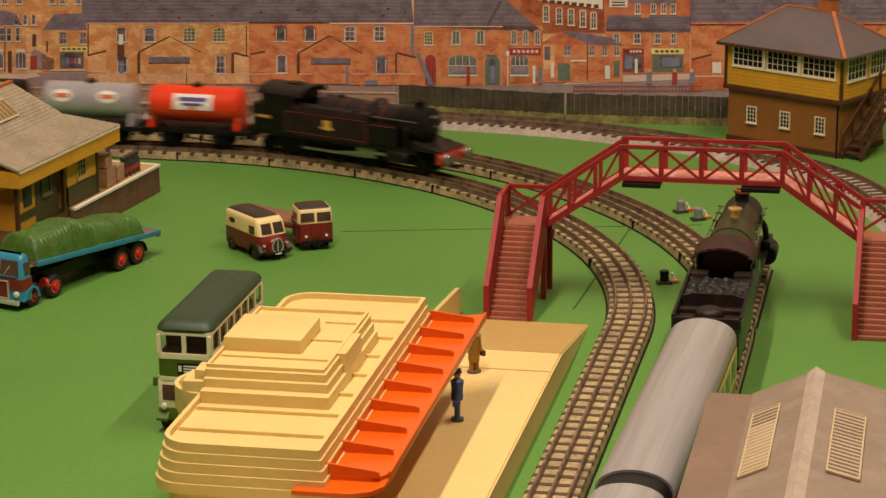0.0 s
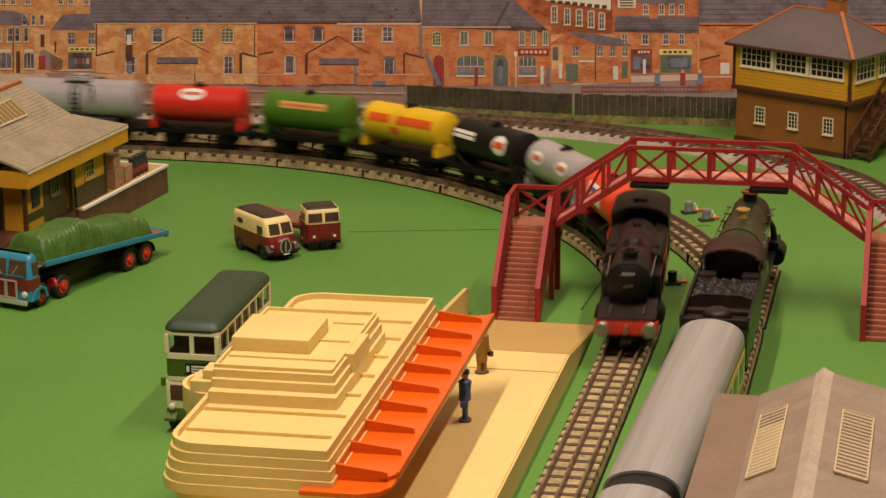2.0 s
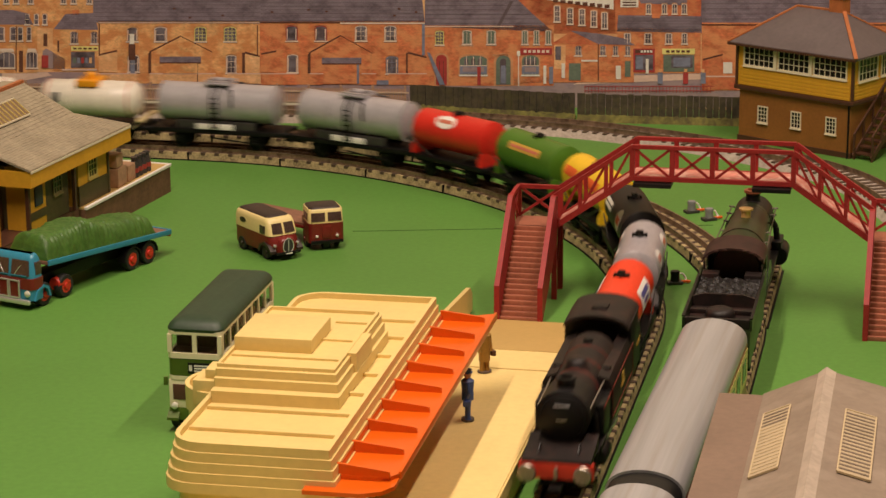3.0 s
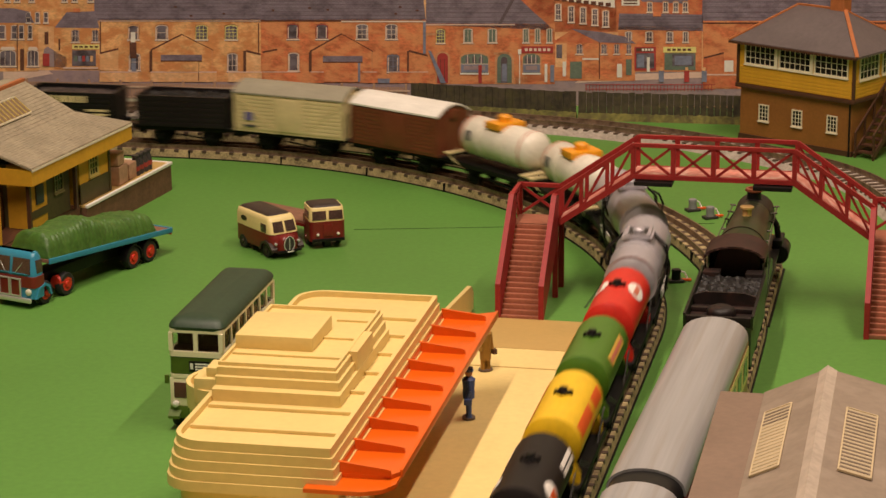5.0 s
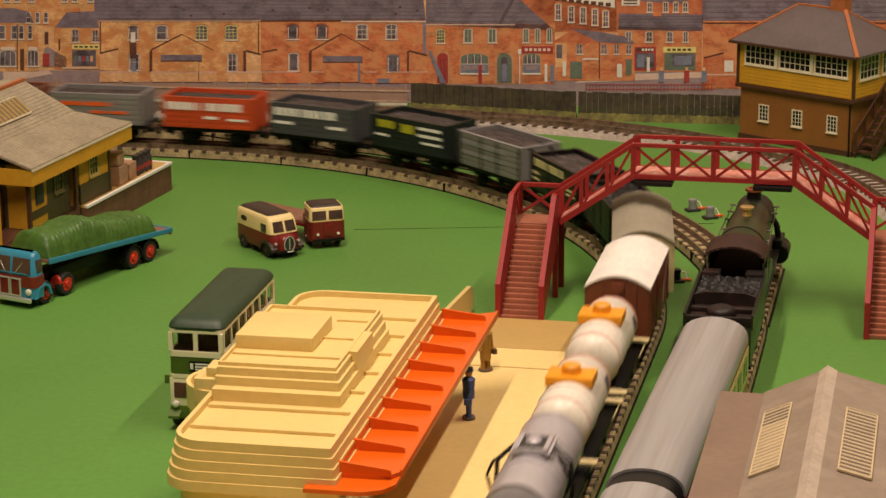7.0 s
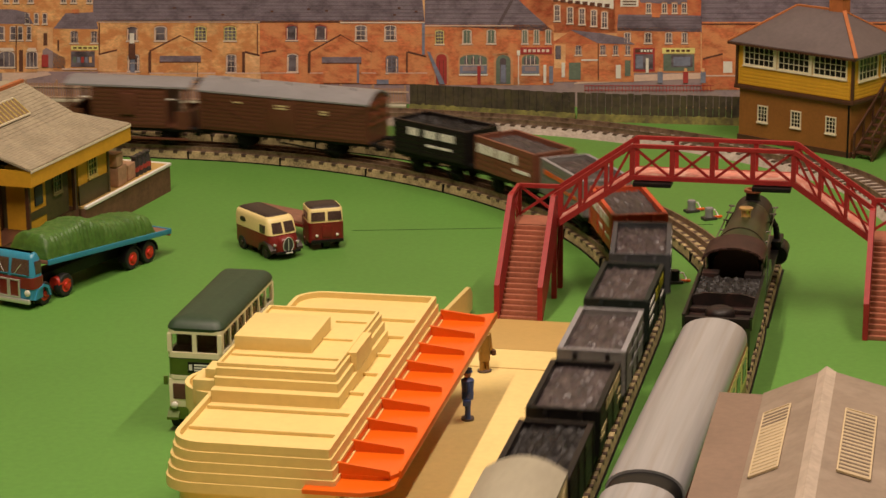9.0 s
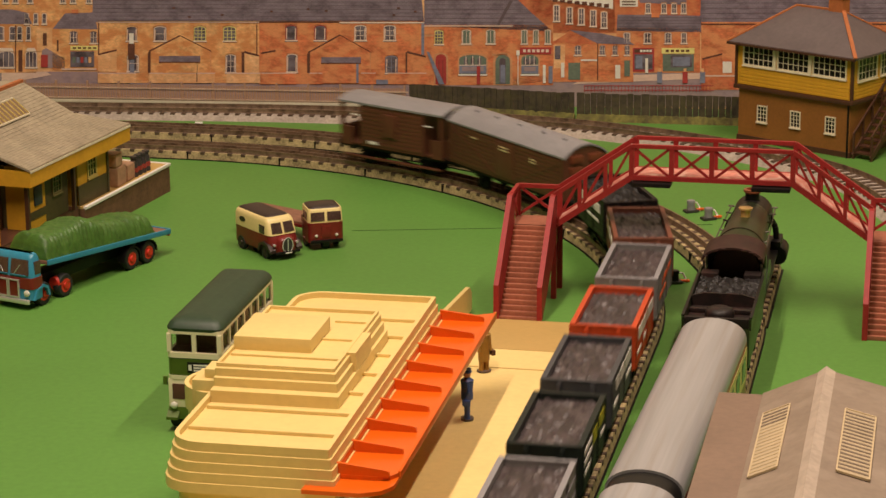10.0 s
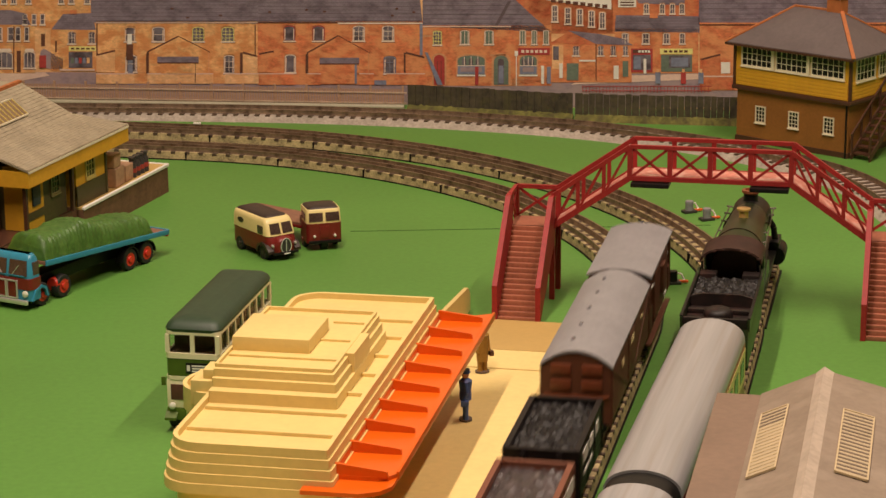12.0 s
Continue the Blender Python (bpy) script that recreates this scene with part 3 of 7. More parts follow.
h.patch([(430, 95), (456, 101), (456, 98), (430, 91)], K_SHADE, 7)
h.rect(425, 93, 430, 130, K_SHADE, 6)
for x0, x1 in ((171, 238), (261, 378), (398, 458)):
    h.rect(x0, 131, x1, 148, K_BUFF, 6)
    h.rect(x0, 129.6, x1, 131.4, K_PAVE, 7)
h.pipe(452, 44, 98)
# small plain shapes of a ladder and someone's painted outline
h.rect(226, 60, 234, 78, K_WHITE, 8)
h.rect(224, 78, 236, 106, K_SHADE, 8)
h.rect(227, 106, 235, 150, K_BLUE, 5)
h.done("printed tan brick terrace with rear yards")

h = Print("printed_orange_terrace")
h.rect(456, 38, 748, 150, K_BRICK, 2)
h.roof([(456, 40), (748, 43), (742, -14), (456, -14)])
h.rect(456, 39, 598, 41, K_SHADE, 5)
h.rect(598, 40, 748, 42.5, K_FRAME, 5)
for x in (475, 572, 540, 692, 700, 730):
    h.rect(x, 10 + (x * 7) % 17, x + 5, 13 + (x * 7) % 17, K_SHADE, 4)
for x0, x1, f, fr in ((503, 522, K_CRIM, 1), (554, 574, K_CRIM, 1), (625, 645, K_FRAME, 0), (677, 697, K_FRAME, 0)):
    h.window(x0, 47, x1, 72, f, 1 if fr else 2, 1 if fr else 3)
h.window(505, 98, 523, 128, K_FRAME, 1, 1)
h.window(680, 101, 700, 130, K_BLUE, 2, 3)
h.gable(546, 653, 599, 63, 94, 130, K_BRICK)
h.rect(566, 102, 636, 114, K_SLATE, 8)
h.rect(566, 112, 636, 114, K_SHADE, 9)
h.rect(568, 114, 630, 148, K_BRICK, 8)
h.rect(628, 114, 632, 148, K_BLUE, 9)
h.patch([(459, 128), (485, 128), (485, 90), (459, 96)], K_BRICK, 6)
h.patch([(459, 97), (485, 92), (485, 89), (459, 94)], K_SHADE, 7)
h.patch([(718, 131), (751, 131), (751, 100), (718, 92)], K_BRICK, 6)
h.patch([(718, 95), (751, 103), (751, 100), (718, 91)], K_SHADE, 7)
h.rect(715, 93, 718, 131, K_SHADE, 6)
for x0, x1 in ((459, 522), (544, 568), (636, 662), (684, 752)):
    h.rect(x0, 131, x1, 150, K_BRICK, 6)
    h.rect(x0, 129.6, x1, 131.2, K_PAVE, 7)
h.rect(663, 142, 684, 150, K_BLUE, 7)
h.rect(743, 42, 748, 98, K_BLUE, 5)
h.done("printed orange brick terrace with red-curtained windows")

h = Print("printed_pub")
h.rect(748, 45, 976, 152, K_BRICK, 2)
h.roof([(748, 47), (976, 57), (938, 24), (900, -12), (748, -14)])
h.patch([(874, 48), (880, 48), (905, 2), (899, 2)], K_SLATE2, 4)
h.rect(748, 46, 905, 48, K_PAVE, 5)
h.window(767, 56, 781, 79, K_LEMON, 3, 4)
for x0, x1 in ((815, 830), (858, 873), (920, 930), (941, 950), (962, 971)):
    h.window(x0, 55, x1, 78, K_FRAME, 2, 1, K_TEAL)
h.arch(765, 790, 94, 9, 150, K_STONE, 3)
h.arch(768, 787, 97, 8, 150, K_CRIM, 4)
for x in (774, 781):
    h.rect(x - 0.5, 108, x + 0.5, 148, K_SHADE, 5)
h.patch([(752, 92), (757, 93), (784, 150), (774, 150)], K_BLUE, 8)
for x0, x1 in ((810, 858), (920, 950)):
    h.arch(x0 - 2.5, x1 + 2.5, 95, 9, 135, K_STONE, 3)
    h.arch(x0, x1, 98, 8, 133, K_TEAL, 4)
    h.rect(x0, 116.5, x1, 131, K_BLUE, 5)
    h.rect(x0 + 5, 119, x1 - 5, 127, K_ROAD, 6)
    for k in range(1, 4):
        xm = x0 + (x1 - x0) * k / 4
        h.rect(xm - 0.6, 100, xm + 0.6, 116.5, K_FRAME, 6)
        h.arch(xm - 4, xm + 3, 103, 3, 115, K_DARK, 5)
    h.rect(x0, 115.7, x1, 117, K_FRAME, 6)
    h.rect(x0 - 1.5, 132, x1 + 1.5, 135, K_WHITE, 6)
h.arch(870, 904, 94, 14, 152, K_STONE, 3)
h.arch(874, 900, 98, 12, 150, K_TEAL, 4)
h.arch(881, 892, 104, 4, 150, K_DARK, 5)
h.rect(883, 116, 891, 147, K_BLUE, 6)
for k in range(4):
    h.rect(748 + 60 * k, 62 + 17 * (k % 3), 775 + 60 * k, 66 + 17 * (k % 3), K_STONE, 3)
h.rect(917, 85, 973, 97, K_CRIM, 5)
for k in range(6):
    h.rect(923 + k * 8, 88.5, 928 + k * 8, 93.5, K_FRAME, 6)
h.rect(841, 118, 847, 150, K_CRIM, 7)
h.rect(958, 116, 963, 148, K_WHITE, 7)
h.rect(968, 118, 975, 148, K_BLUE, 7)
h.pipe(914, 92, 152, K_WHITE)
h.rect(911, 90, 917, 99, K_WHITE, 8)
h.done("printed orange brick pub with arched windows")

h = Print("printed_warehouse")
h.rect(935, -60, 1085, 58, K_RED, 1)
h.patch([(966, 0), (1082, 17), (1082, -14), (966, -20)], K_WHITE, 3)
for k in range(8):
    h.rect(975 + k * 13, -1 + k * 1.3, 984 + k * 13, 4 + k * 1.5, K_SHADE, 4)
for x0, y0 in ((977, 11), (1000, 15), (1021, 17), (1042, 20), (1061, 23)):
    h.window(x0, y0, x0 + 10, y0 + 27, K_FRAME, 2, 3)
h.done("printed red warehouse with a white sign")

h = Print("printed_yard_building")
h.rect(975, 74, 1118, 146, K_BRICK, 3)
h.patch([(1005, 54), (1055, 78), (1120, 80), (1100, 68), (1060, 60)], K_SLATE, 5)
h.patch([(1005, 54), (1055, 78), (1055, 80), (975, 76), (1003, 58)], K_RED, 4)
h.rect(977, 80, 997, 122, K_BUFF, 4)
h.rect(979, 82, 989, 106, K_DARK, 5)
for x0, x1 in ((1014, 1025), (1058, 1068), (1081, 1090), (1103, 1111)):
    h.window(x0, 82, x1, 98, K_FRAME, 2, 2)
h.rect(1003, 112, 1024, 142, K_TEAL, 5)
h.rect(1025, 106, 1054, 109, K_WHITE, 5)
h.rect(1102, 108, 1112, 136, K_TEAL, 5)
h.pipe(1055, 78, 142)
h.rect(1086, 116, 1095, 140, K_WHITE, 6)
h.rect(990, 112, 996, 138, K_WHITE, 6)
h.done("printed low yard building with slate lean-to")

h = Print("printed_cafe_block")
h.rect(1088, 50, 1236, 130, K_BRICK, 2)
h.roof([(1088, 56), (1238, 58), (1238, 29), (1090, 27)], 6)
for x0, x1 in ((1101, 1112), (1137, 1149), (1174, 1185), (1203, 1212)):
    h.window(x0, 60, x1, 77, K_FRAME, 2, 2)
h.rect(1117, 86, 1155, 128, K_CRIM, 4)
h.rect(1120, 97, 1152, 124, K_DARK, 5)
h.rect(1122, 100, 1134, 122, K_BLUE, 6)
h.rect(1120, 88, 1150, 94, K_SHADE, 5)
for k in range(4):
    h.rect(1130 + k * 5.5, 89, 1134 + k * 5.5, 93, K_WHITE, 6)
h.rect(1168, 86, 1226, 96, K_LEMON, 4)
for k in range(5):
    h.rect(1175 + k * 9, 89, 1181 + k * 9, 93, K_SHADE, 5)
h.rect(1170, 97, 1225, 127, K_TEAL, 4)
h.rect(1184, 99, 1222, 120, K_DARK, 5)
h.rect(1188, 102, 1218, 118, K_BLUE, 6)
h.rect(1139, 104, 1144, 130, K_WHITE, 7)
h.rect(1150, 24, 1164, 32, K_RIDGE, 5)
for x in (1140, 1168, 1186, 1203):
    h.window(x, 8, x + 8, 24, K_FRAME, 2, 2)
h.patch([(1130, 6), (1212, 10), (1212, -20), (1120, -20)], K_SLATE, 2)
h.rect(1094, -10, 1126, 13, K_WHITE, 3)
for y in (-2, 3, 8):
    h.rect(1098, y, 1122, y + 2.4, K_SHADE, 4)
h.done("printed brick shops with crimson and lemon fascias")

h = Print("printed_end_house")
h.rect(1238, 40, 1800, 160, K_BRICK, 3)
h.roof([(1236, 44), (1800, 52), (1800, -30), (1238, -24)])
h.rect(1238, 43, 1800, 45, K_SHADE, 5)
h.patch([(1240, 136), (1275, 136), (1275, 96), (1240, 106)], K_RED, 5)
h.patch([(1240, 107), (1275, 98), (1275, 95), (1240, 104)], K_SHADE, 6)
h.rect(1276, 110, 1292, 130, K_WHITE, 5)
h.rect(1238, 136, 1300, 158, K_RED, 5)
h.rect(1238, 134, 1300, 136.4, K_PAVE, 6)
h.done("printed brick end house")
h = Print("printed_kerb_rails")
h.rect(1030, 152, 1260, 153.2, K_CRIM, 6)
h.rect(1030, 160, 1260, 161.2, K_CRIM, 6)
for k in range(38):
    h.rect(1031 + k * 6, 152, 1032 + k * 6, 164, K_CRIM, 6)
for x, ink in ((1160, K_BLUE), (1205, K_CRIM), (1236, K_BLUE)):
    h.rect(x, 128, x + 9, 148, ink, 7)
    h.rect(x + 2, 122, x + 7, 129, K_BUFF, 7)
h.rect(70, 98, 82, 120, K_CRIM, 7)
h.done("printed red railings along the road")

# real fences standing in front of the sheet
PICKET = mat("pale_brown_fence_wood", (0.40, 0.24, 0.155), 0.7, vary=0.25, grain=400, coarse=90)
FENCERAIL = mat("sunbleached_fence_rail", (0.50, 0.35, 0.25), 0.7, vary=0.2, grain=400, coarse=90)
DARKFENCE = mat("mossy_dark_fence_boards", (0.062, 0.048, 0.028), 0.75, vary=0.45, grain=300, coarse=60, bump=0.5, tint=(0.085, 0.075, 0.022), amount=0.5, edge=0.5)
MOSS = mat("mossy_verge", (0.12, 0.11, 0.025), 0.9, vary=0.5, grain=300, coarse=90, bump=0.8, tint=(0.06, 0.045, 0.02), amount=0.7)
PALESTRIP = mat("grey_green_tube", (0.34, 0.31, 0.22), 0.5, vary=0.15)


def fence_frame(x0, y0, x1, y1):
    return math.hypot(x1 - x0, y1 - y0), at(x0, y0, 0, math.degrees(math.atan2(y1 - y0, x1 - x0)))


L, m = fence_frame(-345, 1925, -28, 1888)
pk = thing("picket_fence", m, "weathered pale brown picket fence behind the tracks", "fence")
me = finish(box(B(), -0.72, 0.72, -0.3, 0.3, 0.5, 15.2), "picket")
me.materials.append(PICKET)
for k in range(int(L / 2.1)):
    part("picket", me, None, pk, "", at(1.1 + k * 2.1, 0, 0.4 * random.random()))
for z in (4, 12.5):
    part("rail", box(B(), 0, L, -1.2, -0.35, z - 0.5, z + 0.5), FENCERAIL, pk)
for k in range(13):
    part("post", box(B(), -0.9, 0.9, -0.9, 0.9, 0, 18, 0.2), PICKET, pk, "", at(4 + k * 26, 0.2, 0))
for (x0, y0, x1, y1, hh) in ((-27, 1878, 103, 1838, 21.5), (104, 1836, 232, 1815, 22.0)):
    L, m = fence_frame(x0, y0, x1, y1)
    df = thing("board_fence", m, "dark mossy vertical board fence by the far track", "fence", "board fences")
    x, k = 0.0, 0
    while x < L - 1:
        w = 4.2 + 2.6 * random.random()
        part("board", box(B(), x, min(x + w - 0.25, L), -0.5 + 0.25 * random.random(), 0.6, 0, hh - 0.9 * random.random()), DARKFENCE, df)
        x, k = x + w, k + 1
    bm = B()
    n = 60
    loft(bm, [[(L * i / n, -5.5 + noise.noise((i * 0.7, x0, 0)), 0), (L * i / n, -0.6, 0), (L * i / n, -0.6, 5.2 + 1.6 * noise.noise((i * 0.9, 2, x0))), (L * i / n, -2.8, 3.2 + 1.5 * noise.noise((i * 1.3, 5, x0)))] for i in range(n + 1)])
    part("grass_verge", bm, MOSS, df, "mossy strip along the foot of the fence")
L, m = fence_frame(-330, 1914, -30, 1880)
single("pale_tube", cyl(B(), (0, 0, 2.3), (L, 0, 2.3), 2.3, 12), PALESTRIP, m, "pale grey-green tube lying beside the far track", "tube")
# ---- the goods train; each vehicle runs along its own +x, origin at rail height ----
RAILTOP = 9.0
WHEELS = []


def paint(name, c, **k):
    return mat(name, c, k.pop("rough", 0.38), vary=k.pop("vary", 0.12), grain=400, coarse=70, bump=0.05, **k)


P_RED = paint("glossy_red_tank_paint", (0.74, 0.045, 0.010))
P_RED2 = paint("deep_red_tank_paint", (0.60, 0.024, 0.014))
P_SILVER = paint("silver_grey_tank_paint", (0.46, 0.43, 0.46), metal=0.3, rough=0.28)
P_BLACKTANK = paint("black_tank_paint", (0.011, 0.008, 0.008), rough=0.45, spec=0.25)
P_YELLOW = paint("yellow_tank_paint", (0.74, 0.46, 0.014))
P_GREEN = paint("green_tank_paint", (0.065, 0.16, 0.012))
P_ALU = mat("brushed_silver_barrel", (0.47, 0.44, 0.47), 0.30, 0.3, vary=0.12, grain=300, coarse=60, bump=0.04)
P_WHITE = paint("white_tank_plastic", (0.72, 0.66, 0.56), rough=0.35)
P_AMBER = paint("amber_hatch_plastic", (0.75, 0.30, 0.012))
P_BAUX = paint("bauxite_brown_paint", (0.16, 0.042, 0.018))
P_BAUX2 = paint("dull_brown_van_paint", (0.105, 0.034, 0.016), rough=0.5)
P_CREAMVAN = paint("pale_cream_van_paint", (0.62, 0.50, 0.26))
P_WHITEROOF = paint("white_roof_paint", (0.78, 0.74, 0.68), rough=0.5)
P_GREYROOF = paint("grey_roof_paint", (0.235, 0.225, 0.235), rough=0.5)
P_TANROOF = paint("grey_tan_roof_paint", (0.30, 0.27, 0.20), rough=0.5)
P_GREYWAG = paint("grey_wagon_paint", (0.19, 0.175, 0.165), rough=0.5)
P_DKGREY = paint("dark_slate_wagon_paint", (0.055, 0.055, 0.060), rough=0.5)
P_DKGREEN = paint("blackish_green_wagon_paint", (0.013, 0.018, 0.015), rough=0.5, spec=0.3)
P_ORANGEWAG = paint("orange_red_wagon_paint", (0.50, 0.060, 0.014), rough=0.45)
P_BROWNWAG = paint("faded_brown_wagon_paint", (0.17, 0.055, 0.030), rough=0.5)
P_DKMETAL = mat("dark_grey_ironwork", (0.05, 0.045, 0.042), 0.45, 0.3, vary=0.2)
P_ORPRINT = paint("orange_print", (0.70, 0.10, 0.015))
P_PINKPRINT = paint("faded_red_print", (0.55, 0.16, 0.10))
P_YELPRINT = paint("lime_yellow_print", (0.45, 0.42, 0.02))
P_BLUEPRINT = paint("blue_disc_print", (0.10, 0.09, 0.28))


def wheelset(parent, x, r=6.4, spin=True):
    bm = B()
    for s in (-1, 1):
        lathe(bm, (0, s * 7.2, 0), (0, s, 0), [(0, 1.2), (0, r + 0.7), (0.7, r + 0.7), (0.9, r), (2.6, r - 0.1), (2.6, r - 1.5), (2.0, r - 1.7), (2.0, 2.0), (3.2, 1.4), (3.2, 0)], 16)
        for k in range(4):
            a = k * 0.785
            box(bm, -0.5, 0.5, s * 9.0 - 0.5, s * 9.0 + 0.5, -0.1, 0.1)
    cyl(bm, (0, -9, 0), (0, 9, 0), 0.9, 8)
    ob = part("wheelset", bm, CHASSIS, parent, "", at(x, 0, r))
    WHEELS.append((ob, x, r))
    return ob


def chassis(ob, L, W=30, floor=15.0, wb=None, colour=None):
    c = colour or CHASSIS
    part("underframe", box(B(), -L / 2, L / 2, -W / 2 + 1, W / 2 - 1, floor - 3.2, floor, 0.3), c, ob)
    wb = wb or L * 0.53
    for s in (-1, 1):
        for x in (-wb / 2, wb / 2):
            bm = B()
            prism(bm, [(x - 5.5, floor - 2), (x + 5.5, floor - 2), (x + 2.2, 4.6), (x - 2.2, 4.6)], "y", s * 11.2 - 0.6, s * 11.2 + 0.6)
            box(bm, x - 2.2, x + 2.2, s * 11.9 - 0.9, s * 11.9 + 0.9, 5.0, 8.6, 0.3)
            box(bm, x - 6, x + 6, s * 11.9 - 0.7, s * 11.9 + 0.7, 9.0, 10.4, 0.3)
            part("axle_guard", bm, CHASSIS, ob)
        part("brake_lever", beam(B(), (-4, s * 13, 9), (wb / 2 + 6, s * 13, 5.5), 0.8, 1.0), CHASSIS, ob)
    for x in (-wb / 2, wb / 2):
        wheelset(ob, x)
    for e in (-1, 1):
        for s in (-1, 1):
            bm = B()
            lathe(bm, (e * L / 2, s * 11.3, 13.6), (e, 0, 0), [(0, 1.9), (2.2, 1.5), (2.2, 0.9), (3.6, 0.9), (3.6, 2.4), (4.3, 2.2), (4.4, 0)], 12)
            part("buffer", bm, CHASSIS, ob)
        part("coupling", box(B(), min(e * (L / 2 - 3), e * (L / 2 + 4.6)), max(e * (L / 2 - 3), e * (L / 2 + 4.6)), -3.0, 3.0, 7.0, 9.6, 0.4), CHASSIS, ob)


def barrel(x0, x1, r, zc, dome=2.5, n=28):
    bm = B()
    lathe(bm, (x0, 0, zc), (1, 0, 0), [(0, 0), (0.2, r * 0.45), (dome * 0.4, r * 0.8), (dome, r), (x1 - x0 - dome, r), (x1 - x0 - dome * 0.4, r * 0.8), (x1 - x0 - 0.2, r * 0.45), (x1 - x0, 0)], n)
    return bm


def on_side(bm, x, ang, r, zc, rx, ry, s, lift=0.25):
    """A flat oval decal bent round a barrel at ang degrees above its side."""
    n, rows = 16, []
    for k in range(-4, 5):
        v = k / 4.0
        half = rx * math.sqrt(max(0.0, 1 - v * v)) if ry > 0 else rx
        a = radians(ang) + v * abs(ry) / r
        rows.append((half, a))
    for (h0, a0), (h1, a1) in zip(rows, rows[1:]):
        q = [(x - h0, a0), (x + h0, a0), (x + h1, a1), (x - h1, a1)]
        fs = [bm.verts.new((px, s * (r + lift) * math.cos(a), zc + (r + lift) * math.sin(a))) for px, a in q]
        bm.faces.new(fs)
    return bm


def decal(ob, x, ang, r, zc, rx, ry, material, lift=0.25, sides=(-1, 1), name="painted_mark"):
    for s in sides:
        part(name, on_side(B(), x, ang, r, zc, rx, ry, s, lift), material, ob)


def tank_wagon(label, colour, cradle, marks, L=76):
    ob = thing("tank_wagon", at(0, 0), label, "tank wagon", "train vehicles")
    chassis(ob, L)
    r, zc, h = 13.2, 31.6, 35.5
    b = part("barrel", barrel(-h, h, r, zc), colour, ob)
    for e in (-1, 1):
        part("cradle_end", prism(B(), [(-13, 15), (13, 15), (13, 19), (10.5, 24), (-10.5, 24), (-13, 19)], "x", e * 33 - 1.6, e * 33 + 1.6), cradle, ob)
        for s in (-1, 1):
            part("stay_rod", beam(B(), (e * 36, s * 13.2, 26), (e * 14, s * 13.6, 16), 0.7, 0.7), P_DKMETAL, ob)
    bm = B()
    lathe(bm, (0, 0, zc + r - 0.6), (0, 0, 1), [(0, 3.2), (1.6, 3.2), (1.8, 2.2), (3.4, 2.0), (3.6, 0)], 12)
    for s in (-1, 1):
        box(bm, -1.1, 1.1, s * 3.2 - 1.1, s * 3.2 + 1.1, zc + r - 0.8, zc + r + 1.4, 0.3)
        box(bm, s * 3.2 - 1.0, s * 3.2 + 1.0, -1.0, 1.0, zc + r - 0.8, zc + r + 1.2, 0.3)
    part("filler_cap", bm, BLACK, b, "black filler cap")
    for x, ang, rx, ry, m, lift in marks:
        decal(b, x, ang, r, zc, rx, ry, m, lift)
    return ob


def silver_tank():
    ob = thing("tank_wagon", at(0, 0), "large silver tank wagon with hatch platform and ladders", "tank wagon", "train vehicles")
    chassis(ob, 103, wb=58)
    r, zc = 14.2, 32.5
    b = part("barrel", barrel(-46, 46, r, zc, 3.0), P_ALU, ob)
    for x in (-43, -16, 16, 43):
        bm = B()
        lathe(bm, (x - 0.8, 0, zc), (1, 0, 0), [(0, r), (0, r + 0.35), (1.6, r + 0.35), (1.6, r)], 28)
        part("barrel_band", bm, P_ALU, b)
    hp = part("hatch_platform", box(B(), -10, 10, -8.5, 8.5, zc + r + 0.2, zc + r + 1.4, 0.2), P_SILVER, b)
    part("manhole", lathe(B(), (0, 0, zc + r + 1.2), (0, 0, 1), [(0, 3.4), (2.2, 3.4), (2.4, 2.8), (3.2, 2.2), (3.4, 0)], 14), P_SILVER, hp)
    for y in (-6.2, 6.2):
        part("platform_curb", box(B(), -9.6, 9.6, y - 1.0, y + 1.0, zc + r + 1.3, zc + r + 3.0, 0.2), P_SILVER, hp)
    for x in (-8.6, 8.6):
        part("platform_curb", box(B(), x - 0.8, x + 0.8, -5.2, 5.2, zc + r + 1.3, zc + r + 2.7, 0.2), P_SILVER, hp)
    part("platform_well", box(B(), -7.7, 7.7, -5.1, 5.1, zc + r + 1.3, zc + r + 1.6), P_DKMETAL, hp)
    for s in (-1, 1):
        bm = B()
        for x in (-2.6, 2.6):
            pipe(bm, [(x, s * 8, zc + r + 1), (x, s * 15.6, zc + 8), (x, s * 16.4, zc - 4), (x, s * 15, 15)], 0.6)
        for k in range(7):
            z = 17 + k * 3.6
            cyl(bm, (-2.6, s * 16.2, z), (2.6, s * 16.2, z), 0.5, 5)
        part("ladder", bm, BLACK, b, "black ladder")
        part("rail_hoop", pipe(B(), [(14, s * 15.8, zc), (14, s * 17.5, zc + 6), (14, s * 15, zc + 12), (8, s * 12, zc + 13)], 0.7), BLACK, b)
        part("saddle", box(B(), -30, 30, s * 11 - 1.5, s * 11 + 1.5, 15, 21, 0.4), P_DKMETAL, ob)
        part("white_box", box(B(), -14, 14, s * 14.3 - 0.6, s * 14.3 + 0.6, 15.5, 19.5, 0.2), WHITE, ob)
    return ob


